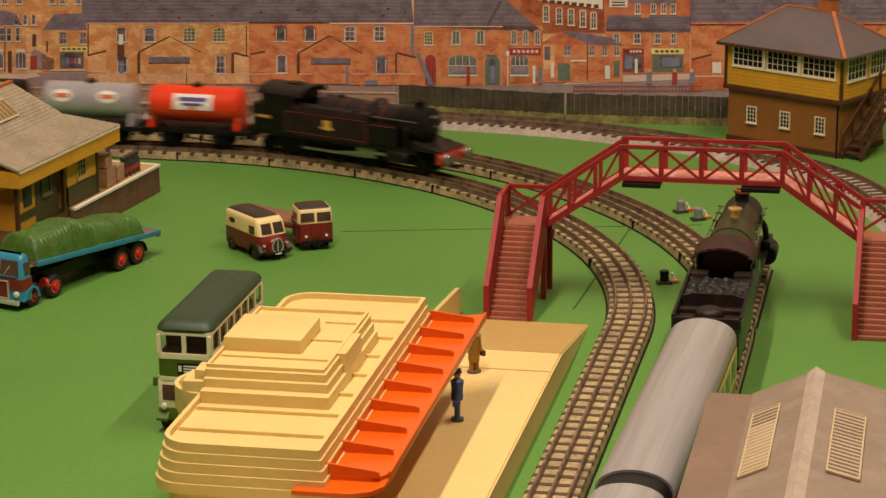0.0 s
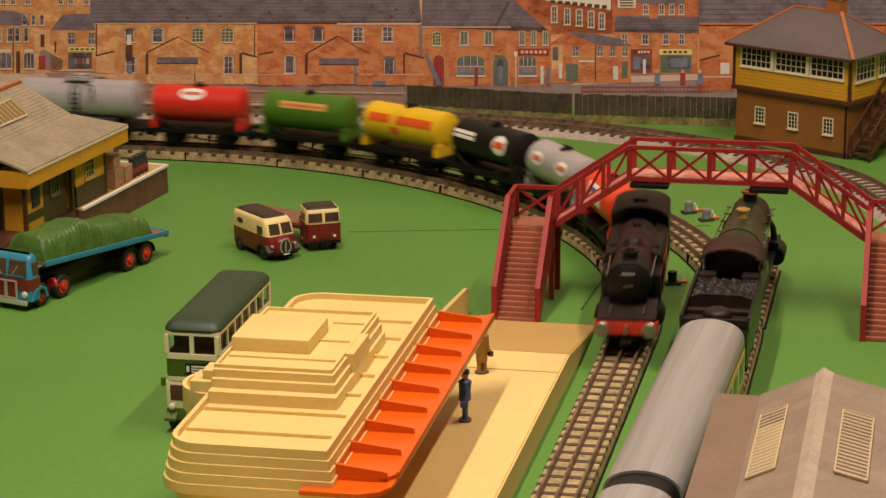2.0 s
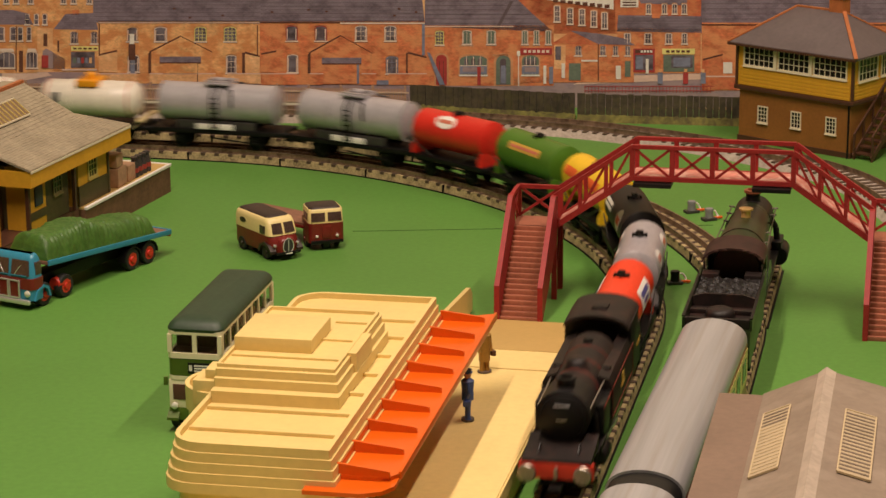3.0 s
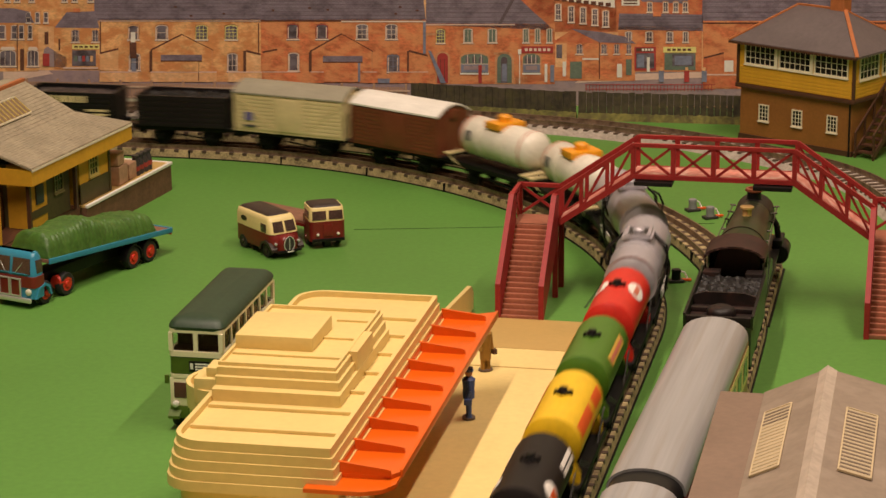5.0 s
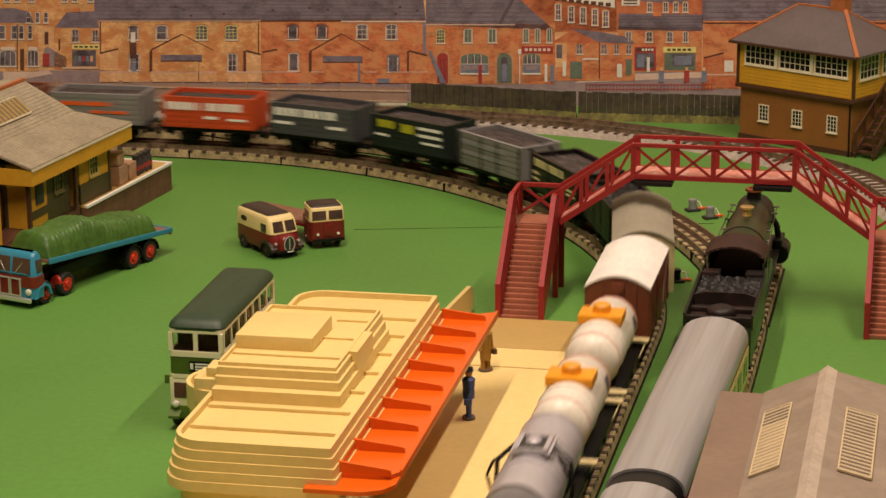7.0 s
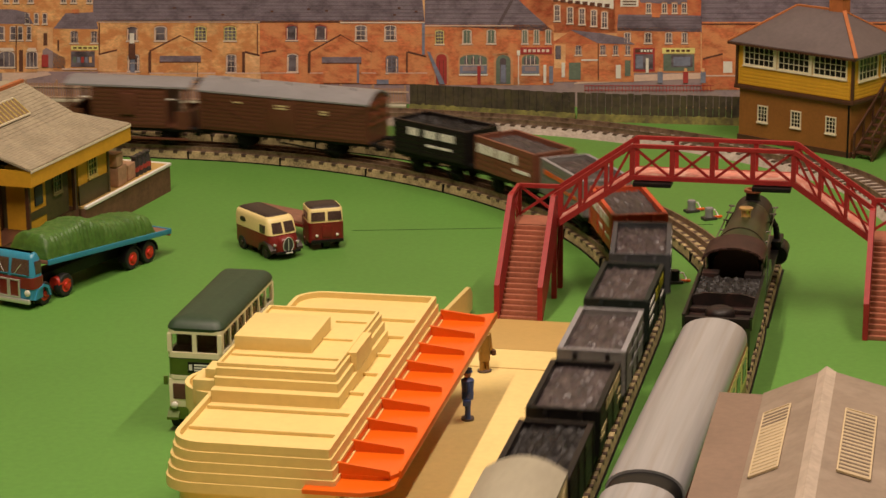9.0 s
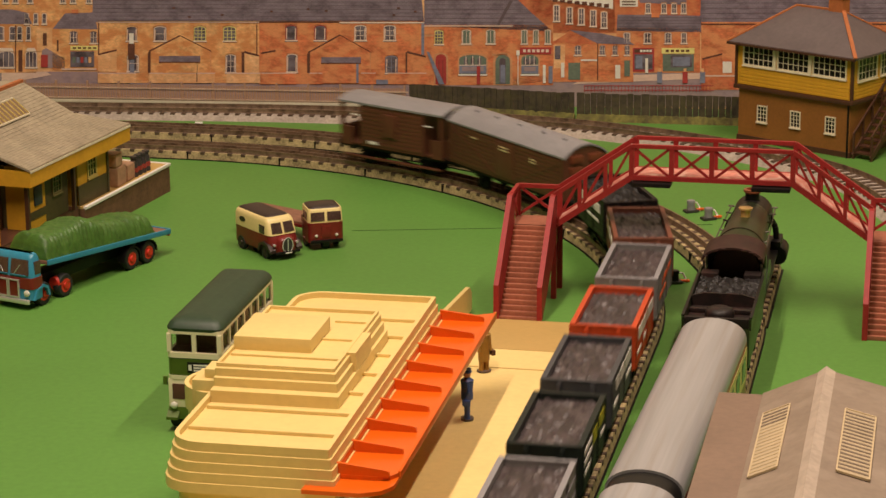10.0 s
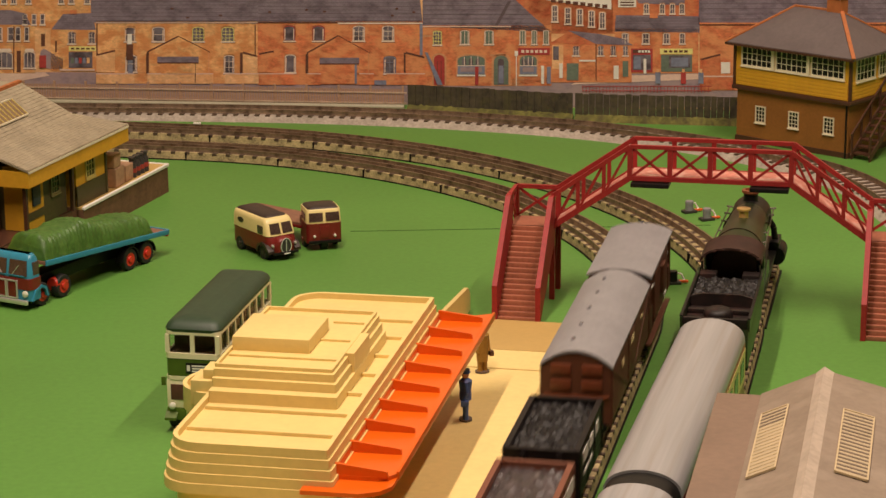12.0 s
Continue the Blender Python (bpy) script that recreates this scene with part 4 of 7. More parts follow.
def white_tank():
    ob = thing("tank_wagon", at(0, 0), "white tank wagon with amber hatch plate on top", "tank wagon", "train vehicles")
    chassis(ob, 88, wb=48)
    r, zc = 13.6, 31.8
    b = part("barrel", barrel(-38.5, 38.5, r, zc, 6), P_WHITE, ob)
    for x in (-14, 14):
        bm = B()
        lathe(bm, (x - 1, 0, zc), (1, 0, 0), [(0, r), (0, r + 0.5), (2, r + 0.5), (2, r)], 28)
        part("barrel_band", bm, P_WHITE, b)
    h = part("hatch_plate", box(B(), -8.5, 8.5, -11, 11, zc + r - 3.0, zc + r + 1.6, 0.6), P_AMBER, b, "amber plastic hatch plate")
    part("hatch_cap", lathe(B(), (0, 0, zc + r + 1.4), (0, 0, 1), [(0, 4.6), (3.6, 4.4), (4.4, 3.6), (4.5, 0)], 16), P_AMBER, h)
    for e in (-1, 1):
        part("end_step", box(B(), e * 42 - 2.5, e * 42 + 2.5, -18.5, 18.5, 19, 20.4, 0.3), P_CREAMVAN, ob)
        for s in (-1, 1):
            part("step_rod", beam(B(), (e * 42, s * 17, 19), (e * 34, s * 14.5, 13), 0.6, 0.6), P_CREAMVAN, ob)
    for x in (-31, 31):
        part("end_band", lathe(B(), (x - 0.5, 0, zc), (1, 0, 0), [(0, r - 1), (0, r + 0.2), (1.0, r + 0.2), (1.0, r - 1)], 28), P_PINKPRINT, b, "faded red line round the barrel")
    decal(b, -24, 12, r, zc, 2.6, -3.4, P_DKGREY, 0.2)
    return ob


def planks(ob, x0, x1, z0, z1, n, y, material, s):
    """Side boards, each a piece of its own."""
    h = (z1 - z0) / n
    me = finish(box(B(), x0, x1, -0.5, 0.5, 0.08, h - 0.12, 0.12), "plank")
    me.materials.append(material)
    for k in range(n):
        part("plank", me, None, ob, "", at(0, s * y, z0 + k * h))


def heap(x0, x1, y0, y1, z, amp, seed, nx=44, ny=22, crown=1.2):
    bm = B()
    g = []
    for i in range(nx + 1):
        row = []
        for j in range(ny + 1):
            u, v = i / nx, j / ny
            x, y = x0 + (x1 - x0) * u, y0 + (y1 - y0) * v
            e = min(u, 1 - u, 0.25) * min(v, 1 - v, 0.25) * 16
            d = noise.noise((x * 0.35 + seed, y * 0.35, seed)) * amp + abs(noise.noise((x * 0.42 + seed, y * 0.42, 3.1))) * amp * 1.6 + noise.noise((x * 1.1, y * 1.1, seed)) * amp * 0.5
            row.append(bm.verts.new((x, y, z + e * crown + d)))
        g.append(row)
    for i in range(nx):
        for j in range(ny):
            bm.faces.new((g[i][j], g[i + 1][j], g[i + 1][j + 1], g[i][j + 1]))
    return bm


def open_wagon(label, colour, load, seed, marks=(), rim=None, zt=37.0, L=71, W=33, ironwork=None):
    ob = thing("coal_wagon", at(0, 0), label, "coal wagon", "train vehicles")
    chassis(ob, L, W - 2)
    z0, h, w = 15.0, L / 2 - 0.5, W / 2
    iron = ironwork or colour
    for s in (-1, 1):
        sd = part("side", box(B(), -h, h, s * (w - 1.4) - 0.9, s * (w - 1.4) + 0.9, z0, zt), colour, ob)
        planks(sd, -h, h, z0, zt, 6, w - 0.3, colour, s)
        for x in (-h + 2, -9, 9, h - 2):
            part("strapping", box(B(), x - 0.8, x + 0.8, s * (w + 0.15) - 0.55, s * (w + 0.15) + 0.55, z0, zt - 0.5), iron, sd)
        part("top_rail", box(B(), -h, h, s * (w - 1.0) - 1.3, s * (w - 1.0) + 1.3, zt, zt + 0.7, 0.2), rim or colour, sd)
        for x, z, hx, hz, m in marks:
            n = max(1, round(hx * 2 / 5.4)) if hz >= 2.2 else 1
            for k in range(n):
                a, gap = x - hx + 2 * hx * k / n, 1.1 if n > 1 else 0.0
                part("painted_mark", box(B(), a + gap / 2, a + 2 * hx / n - gap / 2, s * (w + 0.3) - 0.35, s * (w + 0.3) + 0.35, z - hz, z + hz), m, sd)
    for e in (-1, 1):
        en = part("end", box(B(), e * (h - 0.9) - 0.9, e * (h - 0.9) + 0.9, -w + 2.2, w - 2.2, z0, zt), colour, ob)
        for y in (-8, 8):
            part("end_post", box(B(), e * (h + 0.6) - 0.7, e * (h + 0.6) + 0.7, y - 1, y + 1, z0 - 2, zt - 1, 0.2), iron, en)
        part("top_rail", box(B(), e * (h - 0.9) - 1.2, e * (h - 0.9) + 1.2, -w + 2.2, w - 2.2, zt, zt + 0.65, 0.2), rim or colour, en)
    part("coal_load", heap(-h + 1.8, h - 1.8, -w + 2.2, w - 2.2, zt - 3.2, 2.3 if load is COAL else 1.3, seed), load, ob, "rough lumpy coal load")
    return ob


def arched_roof(L, W, z, rise, t=1.2, over=0.8, n=10):
    bm = B()
    up, dn = [], []
    for i in range(n + 1):
        u = -1 + 2 * i / n
        y, h = u * (W / 2 + over), z + rise * (1 - u * u)
        up.append((y, h + t)), dn.append((y, h))
    prism(bm, up + dn[::-1], "x", -L / 2 - over, L / 2 + over)
    return bm


def van(label, body, roofm, L, marks=(), ironm=None, W=33, ztop=42, rise=6.5, ends="panel", vents=True):
    ob = thing("goods_van", at(0, 0), label, "goods van", "train vehicles")
    chassis(ob, L, W - 2)
    h, w = L / 2 - 0.5, W / 2
    prof = [(-w, 14.5), (w, 14.5), (w, ztop)] + [(w * u, ztop + rise * (1 - u * u)) for u in (0.6, 0.2, -0.2, -0.6)] + [(-w, ztop)]
    b = part("body", prism(B(), prof, "x", -h, h), body, ob)
    rf = part("roof", arched_roof(L - 1, W, ztop, rise), roofm, ob)
    for s in (-1, 1):
        planks(b, -h + 0.4, h - 0.4, 16, ztop - 1, 9, w - 0.1, body, s)
        for x in (-h + 1.2, -11, 11, h - 1.2):
            part("strapping", box(B(), x - 0.8, x + 0.8, s * (w + 0.35) - 0.5, s * (w + 0.35) + 0.5, 14.5, ztop), ironm or body, b)
        part("door", box(B(), -10, 10, s * (w + 0.45) - 0.4, s * (w + 0.45) + 0.4, 16.5, ztop - 2, 0.2), body, b)
        for a, c in ((-h + 2, -12), (h - 2, 12)):
            part("diagonal_strap", beam(B(), (a, s * (w + 0.4), ztop - 2), (c, s * (w + 0.4), 17), 0.8, 1.4), ironm or body, b)
        for x, z, hx, hz, m in marks:
            part("painted_mark", box(B(), x - hx, x + hx, s * (w + 0.9) - 0.3, s * (w + 0.9) + 0.3, z - hz, z + hz), m, b)
    for e in (-1, 1):
        if ends == "panel":
            part("end_vent", box(B(), e * h - 1.6, e * h + 1.6, -3.5, 3.5, ztop - 2.5, ztop + 3.5, 0.4), body, b)
            for y in (-9, 9):
                part("end_post", box(B(), e * h - 0.9, e * h + 0.9, y - 0.9, y + 0.9, 15, ztop + 1), body, b)
        else:
            for y in (-7.4, 7.4):
                for z in (33.5, 41):
                    part("end_panel", box(B(), e * h - 1.2, e * h + 1.2, y - 5.0, y + 5.0, z - 2.6, z + 2.6, 0.7), P_BAUX, b)
            part("end_sill", box(B(), e * h - 1.0, e * h + 1.0, -w + 1, w - 1, 27, 28.6, 0.3), P_BAUX, b)
    if vents:
        for x in ([-h * 0.6, 0, h * 0.6] if L < 100 else [-h * 0.75, -h * 0.4, 0, h * 0.4, h * 0.75]):
            part("roof_vent", box(B(), x - 1.2, x + 1.2, -5.2, -3.4, ztop + rise + 0.2, ztop + rise + 2.2, 0.5), roofm, rf)
    return ob


def brake_van():
    L, W = 94, 33
    ob = thing("brake_van", at(0, 0), "brown goods brake van with open verandas, grey roof", "brake van", "train vehicles")
    chassis(ob, L, W - 2, wb=54)
    w, h = W / 2, L / 2
    b = part("cabin", box(B(), -28, 30, -w, w, 14.5, 44.6), P_BAUX2, ob)
    for s in (-1, 1):
        planks(b, -28, 30, 16, 42, 9, w - 0.1, P_BAUX2, s)
        part("ducket", box(B(), -6, 6, s * (w + 0.9) - 1.2, s * (w + 0.9) + 1.2, 24, 40, 0.6), P_BAUX2, b)
        part("footboard", box(B(), -44, 44, s * 15.5 - 1.5, s * 15.5 + 1.5, 6.0, 7.0), P_BAUX2, ob)
        part("white_panel", box(B(), -20, -12, s * (w + 0.5) - 0.3, s * (w + 0.5) + 0.3, 17, 19), WHITE, b)
        for e in (-1, 1):
            x = e * (h - 2)
            part("veranda_post", box(B(), x - 1.2, x + 1.2, s * (w - 1.2) - 1.2, s * (w - 1.2) + 1.2, 14, 44.6), P_BAUX2, ob)
            part("veranda_side", box(B(), min(x, e * 36), max(x, e * 36), s * (w - 0.8) - 0.7, s * (w - 0.8) + 0.7, 14, 27), P_BAUX2, ob)
            part("handrail", beam(B(), (e * 30, s * (w - 0.6), 36), (e * 36, s * (w - 0.6), 36), 0.8, 0.8), WHITE, ob)
    for e in (-1, 1):
        x = e * (h - 1.2)
        part("veranda_end", box(B(), x - 1, x + 1, -w + 2.6, w - 2.6, 14, 27), P_BAUX2, ob)
        part("veranda_floor", box(B(), min(e * 30, e * (h - 2.3)), max(e * 30, e * (h - 2.3)), -w + 1.6, w - 1.6, 14.6, 15.6), P_BAUX2, ob)
    part("roof", arched_roof(L, W, 44.2, 3.6, 1.4), P_GREYROOF, ob, "plain grey low-arched roof")
    return ob


def tank_engine():
    ob = thing("tank_locomotive", at(0, 0), "black steam tank locomotive with red lining and buffer beam", "locomotive", "train vehicles")
    part("running_plate", box(B(), -80, 62, -16, 16, 15, 17, 0.3), BLACK, ob)
    bl = part("boiler", lathe(B(), (-26, 0, 33.5), (1, 0, 0), [(0, 0), (0, 12.6), (42, 11.4), (68, 10.6), (68, 0)], 30), SOOT, ob)
    for x in (-6, 12, 28, 41):
        r = 12.6 - (x + 26) * 2.0 / 68
        part("boiler_band", lathe(B(), (x, 0, 33.5), (1, 0, 0), [(0, r - 1), (0, r + 0.2), (0.7, r + 0.2), (0.7, r - 1)], 30), REDLINE, bl, "thin red boiler band")
    sm = part("smokebox", lathe(B(), (42, 0, 33.6), (1, 0, 0), [(0, 0), (0, 12.4), (22, 12.4), (22.6, 11.6), (23, 0)], 30), BLACK, ob)
    part("smokebox_door", lathe(B(), (64.4, 0, 33.6), (1, 0, 0), [(0, 10.4), (1.0, 10.2), (2.6, 6.5), (3.3, 2.4), (3.4, 0)], 26), BLACK, sm)
    part("number_bars", box(B(), 66.2, 67.4, -3.6, 3.6, 39.2, 40.2, 0.1), P_GREYROOF, sm, "small pale number plate bar")
    part("door_handle", beam(B(), (68, -2.4, 33), (68, 2.4, 33.4), 0.6, 0.6), STEEL, sm)
    part("smokebox_saddle", box(B(), 44, 62, -8, 8, 17, 25, 0.5), BLACK, ob)
    part("chimney", lathe(B(), (55, 0, 43.2), (0, 0, 1), [(0, 6), (1.4, 4.4), (5.2, 4.0), (5.8, 4.9), (6.8, 4.7), (6.8, 3.2), (4.5, 3.0), (4.4, 0)], 18), BLACK, ob)
    part("dome", lathe(B(), (22, 0, 43.0), (0, 0, 1), [(0, 6.6), (1.6, 5.4), (3.8, 4.9), (5.0, 3.6), (5.5, 0)], 18), SOOT, ob)
    part("safety_valve", lathe(B(), (-12, 0, 44.8), (0, 0, 1), [(0, 2.6), (2.4, 2.2), (2.8, 0)], 10), BLACK, ob)
    for s in (-1, 1):
        t = part("side_tank", prism(B(), [(9.8, 17), (16.6, 17), (16.6, 35), (14.8, 38.6), (9.8, 40)], "x", -52, 22) if s > 0 else
                 prism(B(), [(-9.8, 17), (-16.6, 17), (-16.6, 35), (-14.8, 38.6), (-9.8, 40)], "x", -52, 22), SOOT, ob, "sooty black side tank with red lining")
        y = s * 16.75
        for z in (19.5, 34):
            part("lining", box(B(), -50, 20, y - 0.15, y + 0.15, z - 0.2, z + 0.2), REDLINE, t)
        for x in (-50, 20):
            part("lining", box(B(), x - 0.2, x + 0.2, y - 0.15, y + 0.15, 19.5, 34), REDLINE, t)
        part("crest", box(B(), -17, -11, y - 0.2, y + 0.2, 24, 31, 0.05), GOLD, t, "small gold crest")
        part("crest_wings", box(B(), -19.5, -8.5, y - 0.25, y + 0.25, 24.5, 26, 0.05), GOLD, t)
        part("filler_lid", lathe(B(), (8, s * 11.8, 39), (0, 0, 1), [(0, 2.4), (1.3, 2.3), (1.6, 0)], 10), BLACK, t)
        bk = part("bunker_side", box(B(), -80, -60, s * 15.4 - 1.0, s * 15.4 + 1.0, 17, 37, 0.2), BLACK, ob)
        part("number_bars", box(B(), -77, -65, s * 16.4 - 0.3, s * 16.4 + 0.3, 27, 29), GOLD, bk, "pale number bar")
        part("cab_side", box(B(), -72, -44, s * 15.6 - 0.9, s * 15.6 + 0.9, 17, 45.5, 0.2), BLACK, ob)
        part("handrail", pipe(B(), [(20, s * 12.6, 37.5), (40, s * 12.2, 37.2), (60, s * 12.0, 37.0)], 0.45), STEEL, ob, "thin steel handrail")
        part("steam_pipe", pipe(B(), [(50, s * 9.5, 38), (51, s * 12.8, 30), (52, s * 14, 18)], 1.5, 8), BLACK, ob)
        fbx = part("front_side_box", box(B(), 22.6, 45, s * 13.4 - 2.6, s * 13.4 + 2.6, 17, 33.5, 0.5), BLACK, ob)
        part("lining", box(B(), 20, 44, s * 16.1 - 0.15, s * 16.1 + 0.15, 32, 32.6), REDLINE, fbx)
        part("frame_side", box(B(), -66, 66, s * 9.8 - 0.5, s * 9.8 + 0.5, 6.5, 15, 0.2), CHASSIS, ob)
        part("smoke_lifting_step", box(B(), 20, 42, s * 13 - 3, s * 13 + 3, 17, 19.2, 0.3), BLACK, ob)
        cy = part("cylinder", lathe(B(), (38, s * 14.6, 12), (1, 0, 0), [(0, 0), (0, 4.2), (1, 4.6), (16, 4.6), (17, 4.2), (17.4, 0)], 16), BLACK, ob)
        part("valve_chest", box(B(), 38, 56, s * 14.4 - 2.4, s * 14.4 + 2.4, 14, 18, 0.5), BLACK, cy)
        part("slide_bar", box(B(), 18, 38, s * 14.8 - 0.7, s * 14.8 + 0.7, 11, 13.2, 0.2), STEEL, ob)
        part("valve_gear_frame", box(B(), 10, 26, s * 13.6 - 0.8, s * 13.6 + 0.8, 8, 16.8, 0.2), STEEL, ob)
        part("coupling_rod", box(B(), -38, 18, s * 13.2 - 0.5, s * 13.2 + 0.5, 7.2, 9.2, 0.3), STEEL, ob, "steel coupling rod")
        part("connecting_rod", beam(B(), (-10, s * 14.6, 8.4), (24, s * 14.8, 12), 0.9, 1.8), STEEL, ob, "steel connecting rod")
        part("buffer", lathe(B(), (81.5, s * 12.6, 14.4), (1, 0, 0), [(0, 2.4), (3, 2.0), (3, 1.3), (4.6, 1.3), (4.6, 4.2), (5.2, 4.3), (5.9, 3.8), (6.0, 0)], 20), STEEL, ob, "round steel buffer head")
        part("rear_buffer", lathe(B(), (-81, s * 12.6, 14.4), (-1, 0, 0), [(0, 2.2), (2.4, 1.6), (2.4, 3.2), (3, 0)], 14), BLACK, ob)
        part("lamp_iron", pipe(B(), [(70, s * 9, 20.5), (73, s * 9, 23.5), (76, s * 9, 20.5)], 0.5), BLACK, ob)
    fp = part("front_plate", prism(B(), [(58, 18), (82, 17.6), (82, 19.2), (66, 21.5), (58, 24)], "y", -15.6, 15.6), SOOT, ob)
    part("buffer_beam", box(B(), 79.8, 82.2, -17, 17, 10.4, 18, 0.4), REDBEAM, ob, "bright red buffer beam")
    part("coupling_hook", box(B(), 82, 84.6, -0.8, 0.8, 11, 16.4, 0.4), STEEL, ob)
    part("coupling", box(B(), 80, 88, -3, 3, 6, 8, 0.4), CHASSIS, ob)
    part("bunker_back", box(B(), -81.4, -79.4, -16.2, 16.2, 12, 37, 0.4), BLACK, ob)
    part("bunker_coal", heap(-79, -61, -14, 14, 35.5, 1.6, 4.2, 14, 14), COAL, ob, "small heap of coal")
    part("cab_front", box(B(), -45.4, -44, -15, 15, 38, 45.5), BLACK, ob)
    part("cab_back", box(B(), -73.4, -72, -14.6, 14.6, 30, 45.5), BLACK, ob)
    rf = part("cab_roof", prism(B(), [(16.4, 44.5)] + [(16.4 * math.cos(a), 44.5 + 6.5 * math.sin(a)) for a in [k * 0.314 for k in range(1, 10)]] + [(-16.4, 44.5)] +
              [(-15.2 * math.cos(a), 43.5 + 6.0 * math.sin(a)) for a in [k * 0.314 for k in range(1, 10)]], "x", -77, -37), SOOT, ob, "curved sooty cab roof")
    part("roof_ventilator", box(B(), -58, -48, -4, 4, 50.6, 52, 0.4), SOOT, rf)
    part("frame_block", box(B(), -70, 74, -7, 7, 5, 15, 0.5), CHASSIS, ob)
    for x in (-36, -10, 16):
        for s in (-1, 1):
            bm = B()
            lathe(bm, (0, s * 7.4, 0), (0, s, 0), [(0, 0.6), (0, 11.9), (0.7, 11.9), (0.9, 11.2), (2.8, 11.1), (2.8, 9.4), (1.6, 9.4)], 26)
            for k in range(12):
                a = k * 0.5236
                beam(bm, (2 * math.cos(a), s * 9.2, 2 * math.sin(a)), (9.8 * math.cos(a), s * 9.2, 9.8 * math.sin(a)), 0.9, 0.9)
            cyl(bm, (0, s * 8, 0), (0, s * 11, 0), 2.4, 10)
            wh = part("driving_wheel", bm, CHASSIS, ob, "spoked black driving wheel", at(x, 0, 11.2))
            WHEELS.append((wh, x, 11.2))
    for x in (62, -54, -72):
        wheelset(ob, x, 6.0)
    return ob


TRAIN = []


def couple(ob, centre, wb):
    TRAIN.append((ob, centre, wb))


OVAL = [(-19, 22, 7.5, 5.0, WHITE, 0.2), (16, 22, 7.5, 5.0, WHITE, 0.2), (-19, 22, 5.5, -1.6, P_PINKPRINT, 0.35), (16, 22, 5.5, -1.6, P_PINKPRINT, 0.35)]
couple(tank_engine(), 559, 75)
couple(tank_wagon("bright red tank wagon with a white oblong label", P_RED, P_RED,
                  [(0, 16, 15, -6.0, WHITE, 0.2), (0, 24, 11, -1.5, P_BLUEPRINT, 0.35), (0, 8, 8, -1.0, P_BLUEPRINT, 0.35), (0, -2, 2.0, -1.4, P_ORPRINT, 0.4)]), 429, 42)
couple(tank_wagon("silver-grey tank wagon with two white ovals", P_SILVER, P_SILVER, OVAL), 347, 42)
couple(tank_wagon("black tank wagon with white bars and a round mark", P_BLACKTANK, P_BLACKTANK,
                  [(18, 18, 7.2, 7.2, WHITE, 0.2), (18, 18, 5.2, -2.2, P_ORPRINT, 0.35), (-20, 30, 11, -1.2, WHITE, 0.2), (-20, 16, 11, -1.2, WHITE, 0.2)]), 261, 42)
couple(tank_wagon("yellow tank wagon with orange-red bars", P_YELLOW, P_YELLOW,
                  [(-19, 24, 10, -3.0, P_ORPRINT, 0.2), (13, 24, 16, -3.0, P_ORPRINT, 0.2), (-4, -10, 4, -2.6, P_ORPRINT, 0.2)]), 175, 42)
couple(tank_wagon("mid-green tank wagon with a gold lettered band", P_GREEN, P_GREEN,
                  [(0, 28, 19, -2.6, GOLD, 0.2), (0, 28, 17, -1.0, P_PINKPRINT, 0.35)]), 88, 42)
couple(tank_wagon("deep red tank wagon with white ovals by the filler", P_RED2, P_RED2,
                  [(-3, 44, 9.5, 5.5, WHITE, 0.2), (-3, 44, 7, -1.4, P_PINKPRINT, 0.35)]), 0, 42)
couple(silver_tank(), -92, 58)
couple(silver_tank(), -205, 58)
couple(white_tank(), -305, 48)
couple(white_tank(), -402, 48)
couple(van("bauxite brown goods van with a white roof", P_BAUX, P_WHITEROOF, 80, vents=False), -498, 42)
couple(van("cream goods van with diagonal straps, grey roof", P_CREAMVAN, P_TANROOF, 90, [(-32, 26, 3, 3, P_BLUEPRINT), (-31, 19, 5, 0.8, P_DKGREY)], vents=False), -593, 46)
LET = [(-8, 33, 22, 2.4, P_CREAMVAN), (-28, 26, 5, 0.8, P_CREAMVAN), (-28, 22, 5, 0.7, P_CREAMVAN), (22, 25, 8, 0.8, P_CREAMVAN), (24, 22, 6, 0.7, P_CREAMVAN)]
couple(open_wagon("plain black coal wagon with a heaped load", P_BLACKTANK, COAL, 1.0), -681, 40)
couple(open_wagon("black coal wagon with cream lettering bars", BLACK, COALGREY, 2.0, LET), -768, 40)
couple(open_wagon("grey planked coal wagon with pale rim", P_GREYWAG, COALGREY, 3.0, [(-6, 31, 24, 1.4, P_GREYROOF), (-6, 24, 24, 1.2, P_GREYROOF)], P_GREYROOF, ironwork=P_BLACKTANK), -855, 40)
couple(open_wagon("blackish green coal wagon with yellow and white bars", P_DKGREEN, COALGREY, 4.0,
                  [(-20, 32, 8, 2.6, P_YELPRINT), (0, 31, 6, 3.0, P_YELPRINT), (20, 33, 11, 1.0, WHITE), (20, 28, 11, 1.0, WHITE), (22, 23, 9, 0.8, WHITE), (-24, 24, 6, 0.8, WHITE)]), -942, 40)
couple(open_wagon("dark slate grey coal wagon with white lettering bars", P_DKGREY, COALGREY, 5.0,
                  [(-6, 31.5, 26, 2.8, WHITE), (-24, 23.5, 8, 1.0, WHITE), (20, 23, 7, 1.0, WHITE)]), -1030, 40)
couple(open_wagon("orange-red coal wagon with white lettering bars", P_ORANGEWAG, COALGREY, 6.0,
                  [(-20, 31, 14, 2.8, WHITE), (12, 31, 14, 2.8, WHITE), (2, 23, 5, 1.0, WHITE), (22, 22, 7, 0.8, WHITE)], P_ORANGEWAG), -1117, 40)
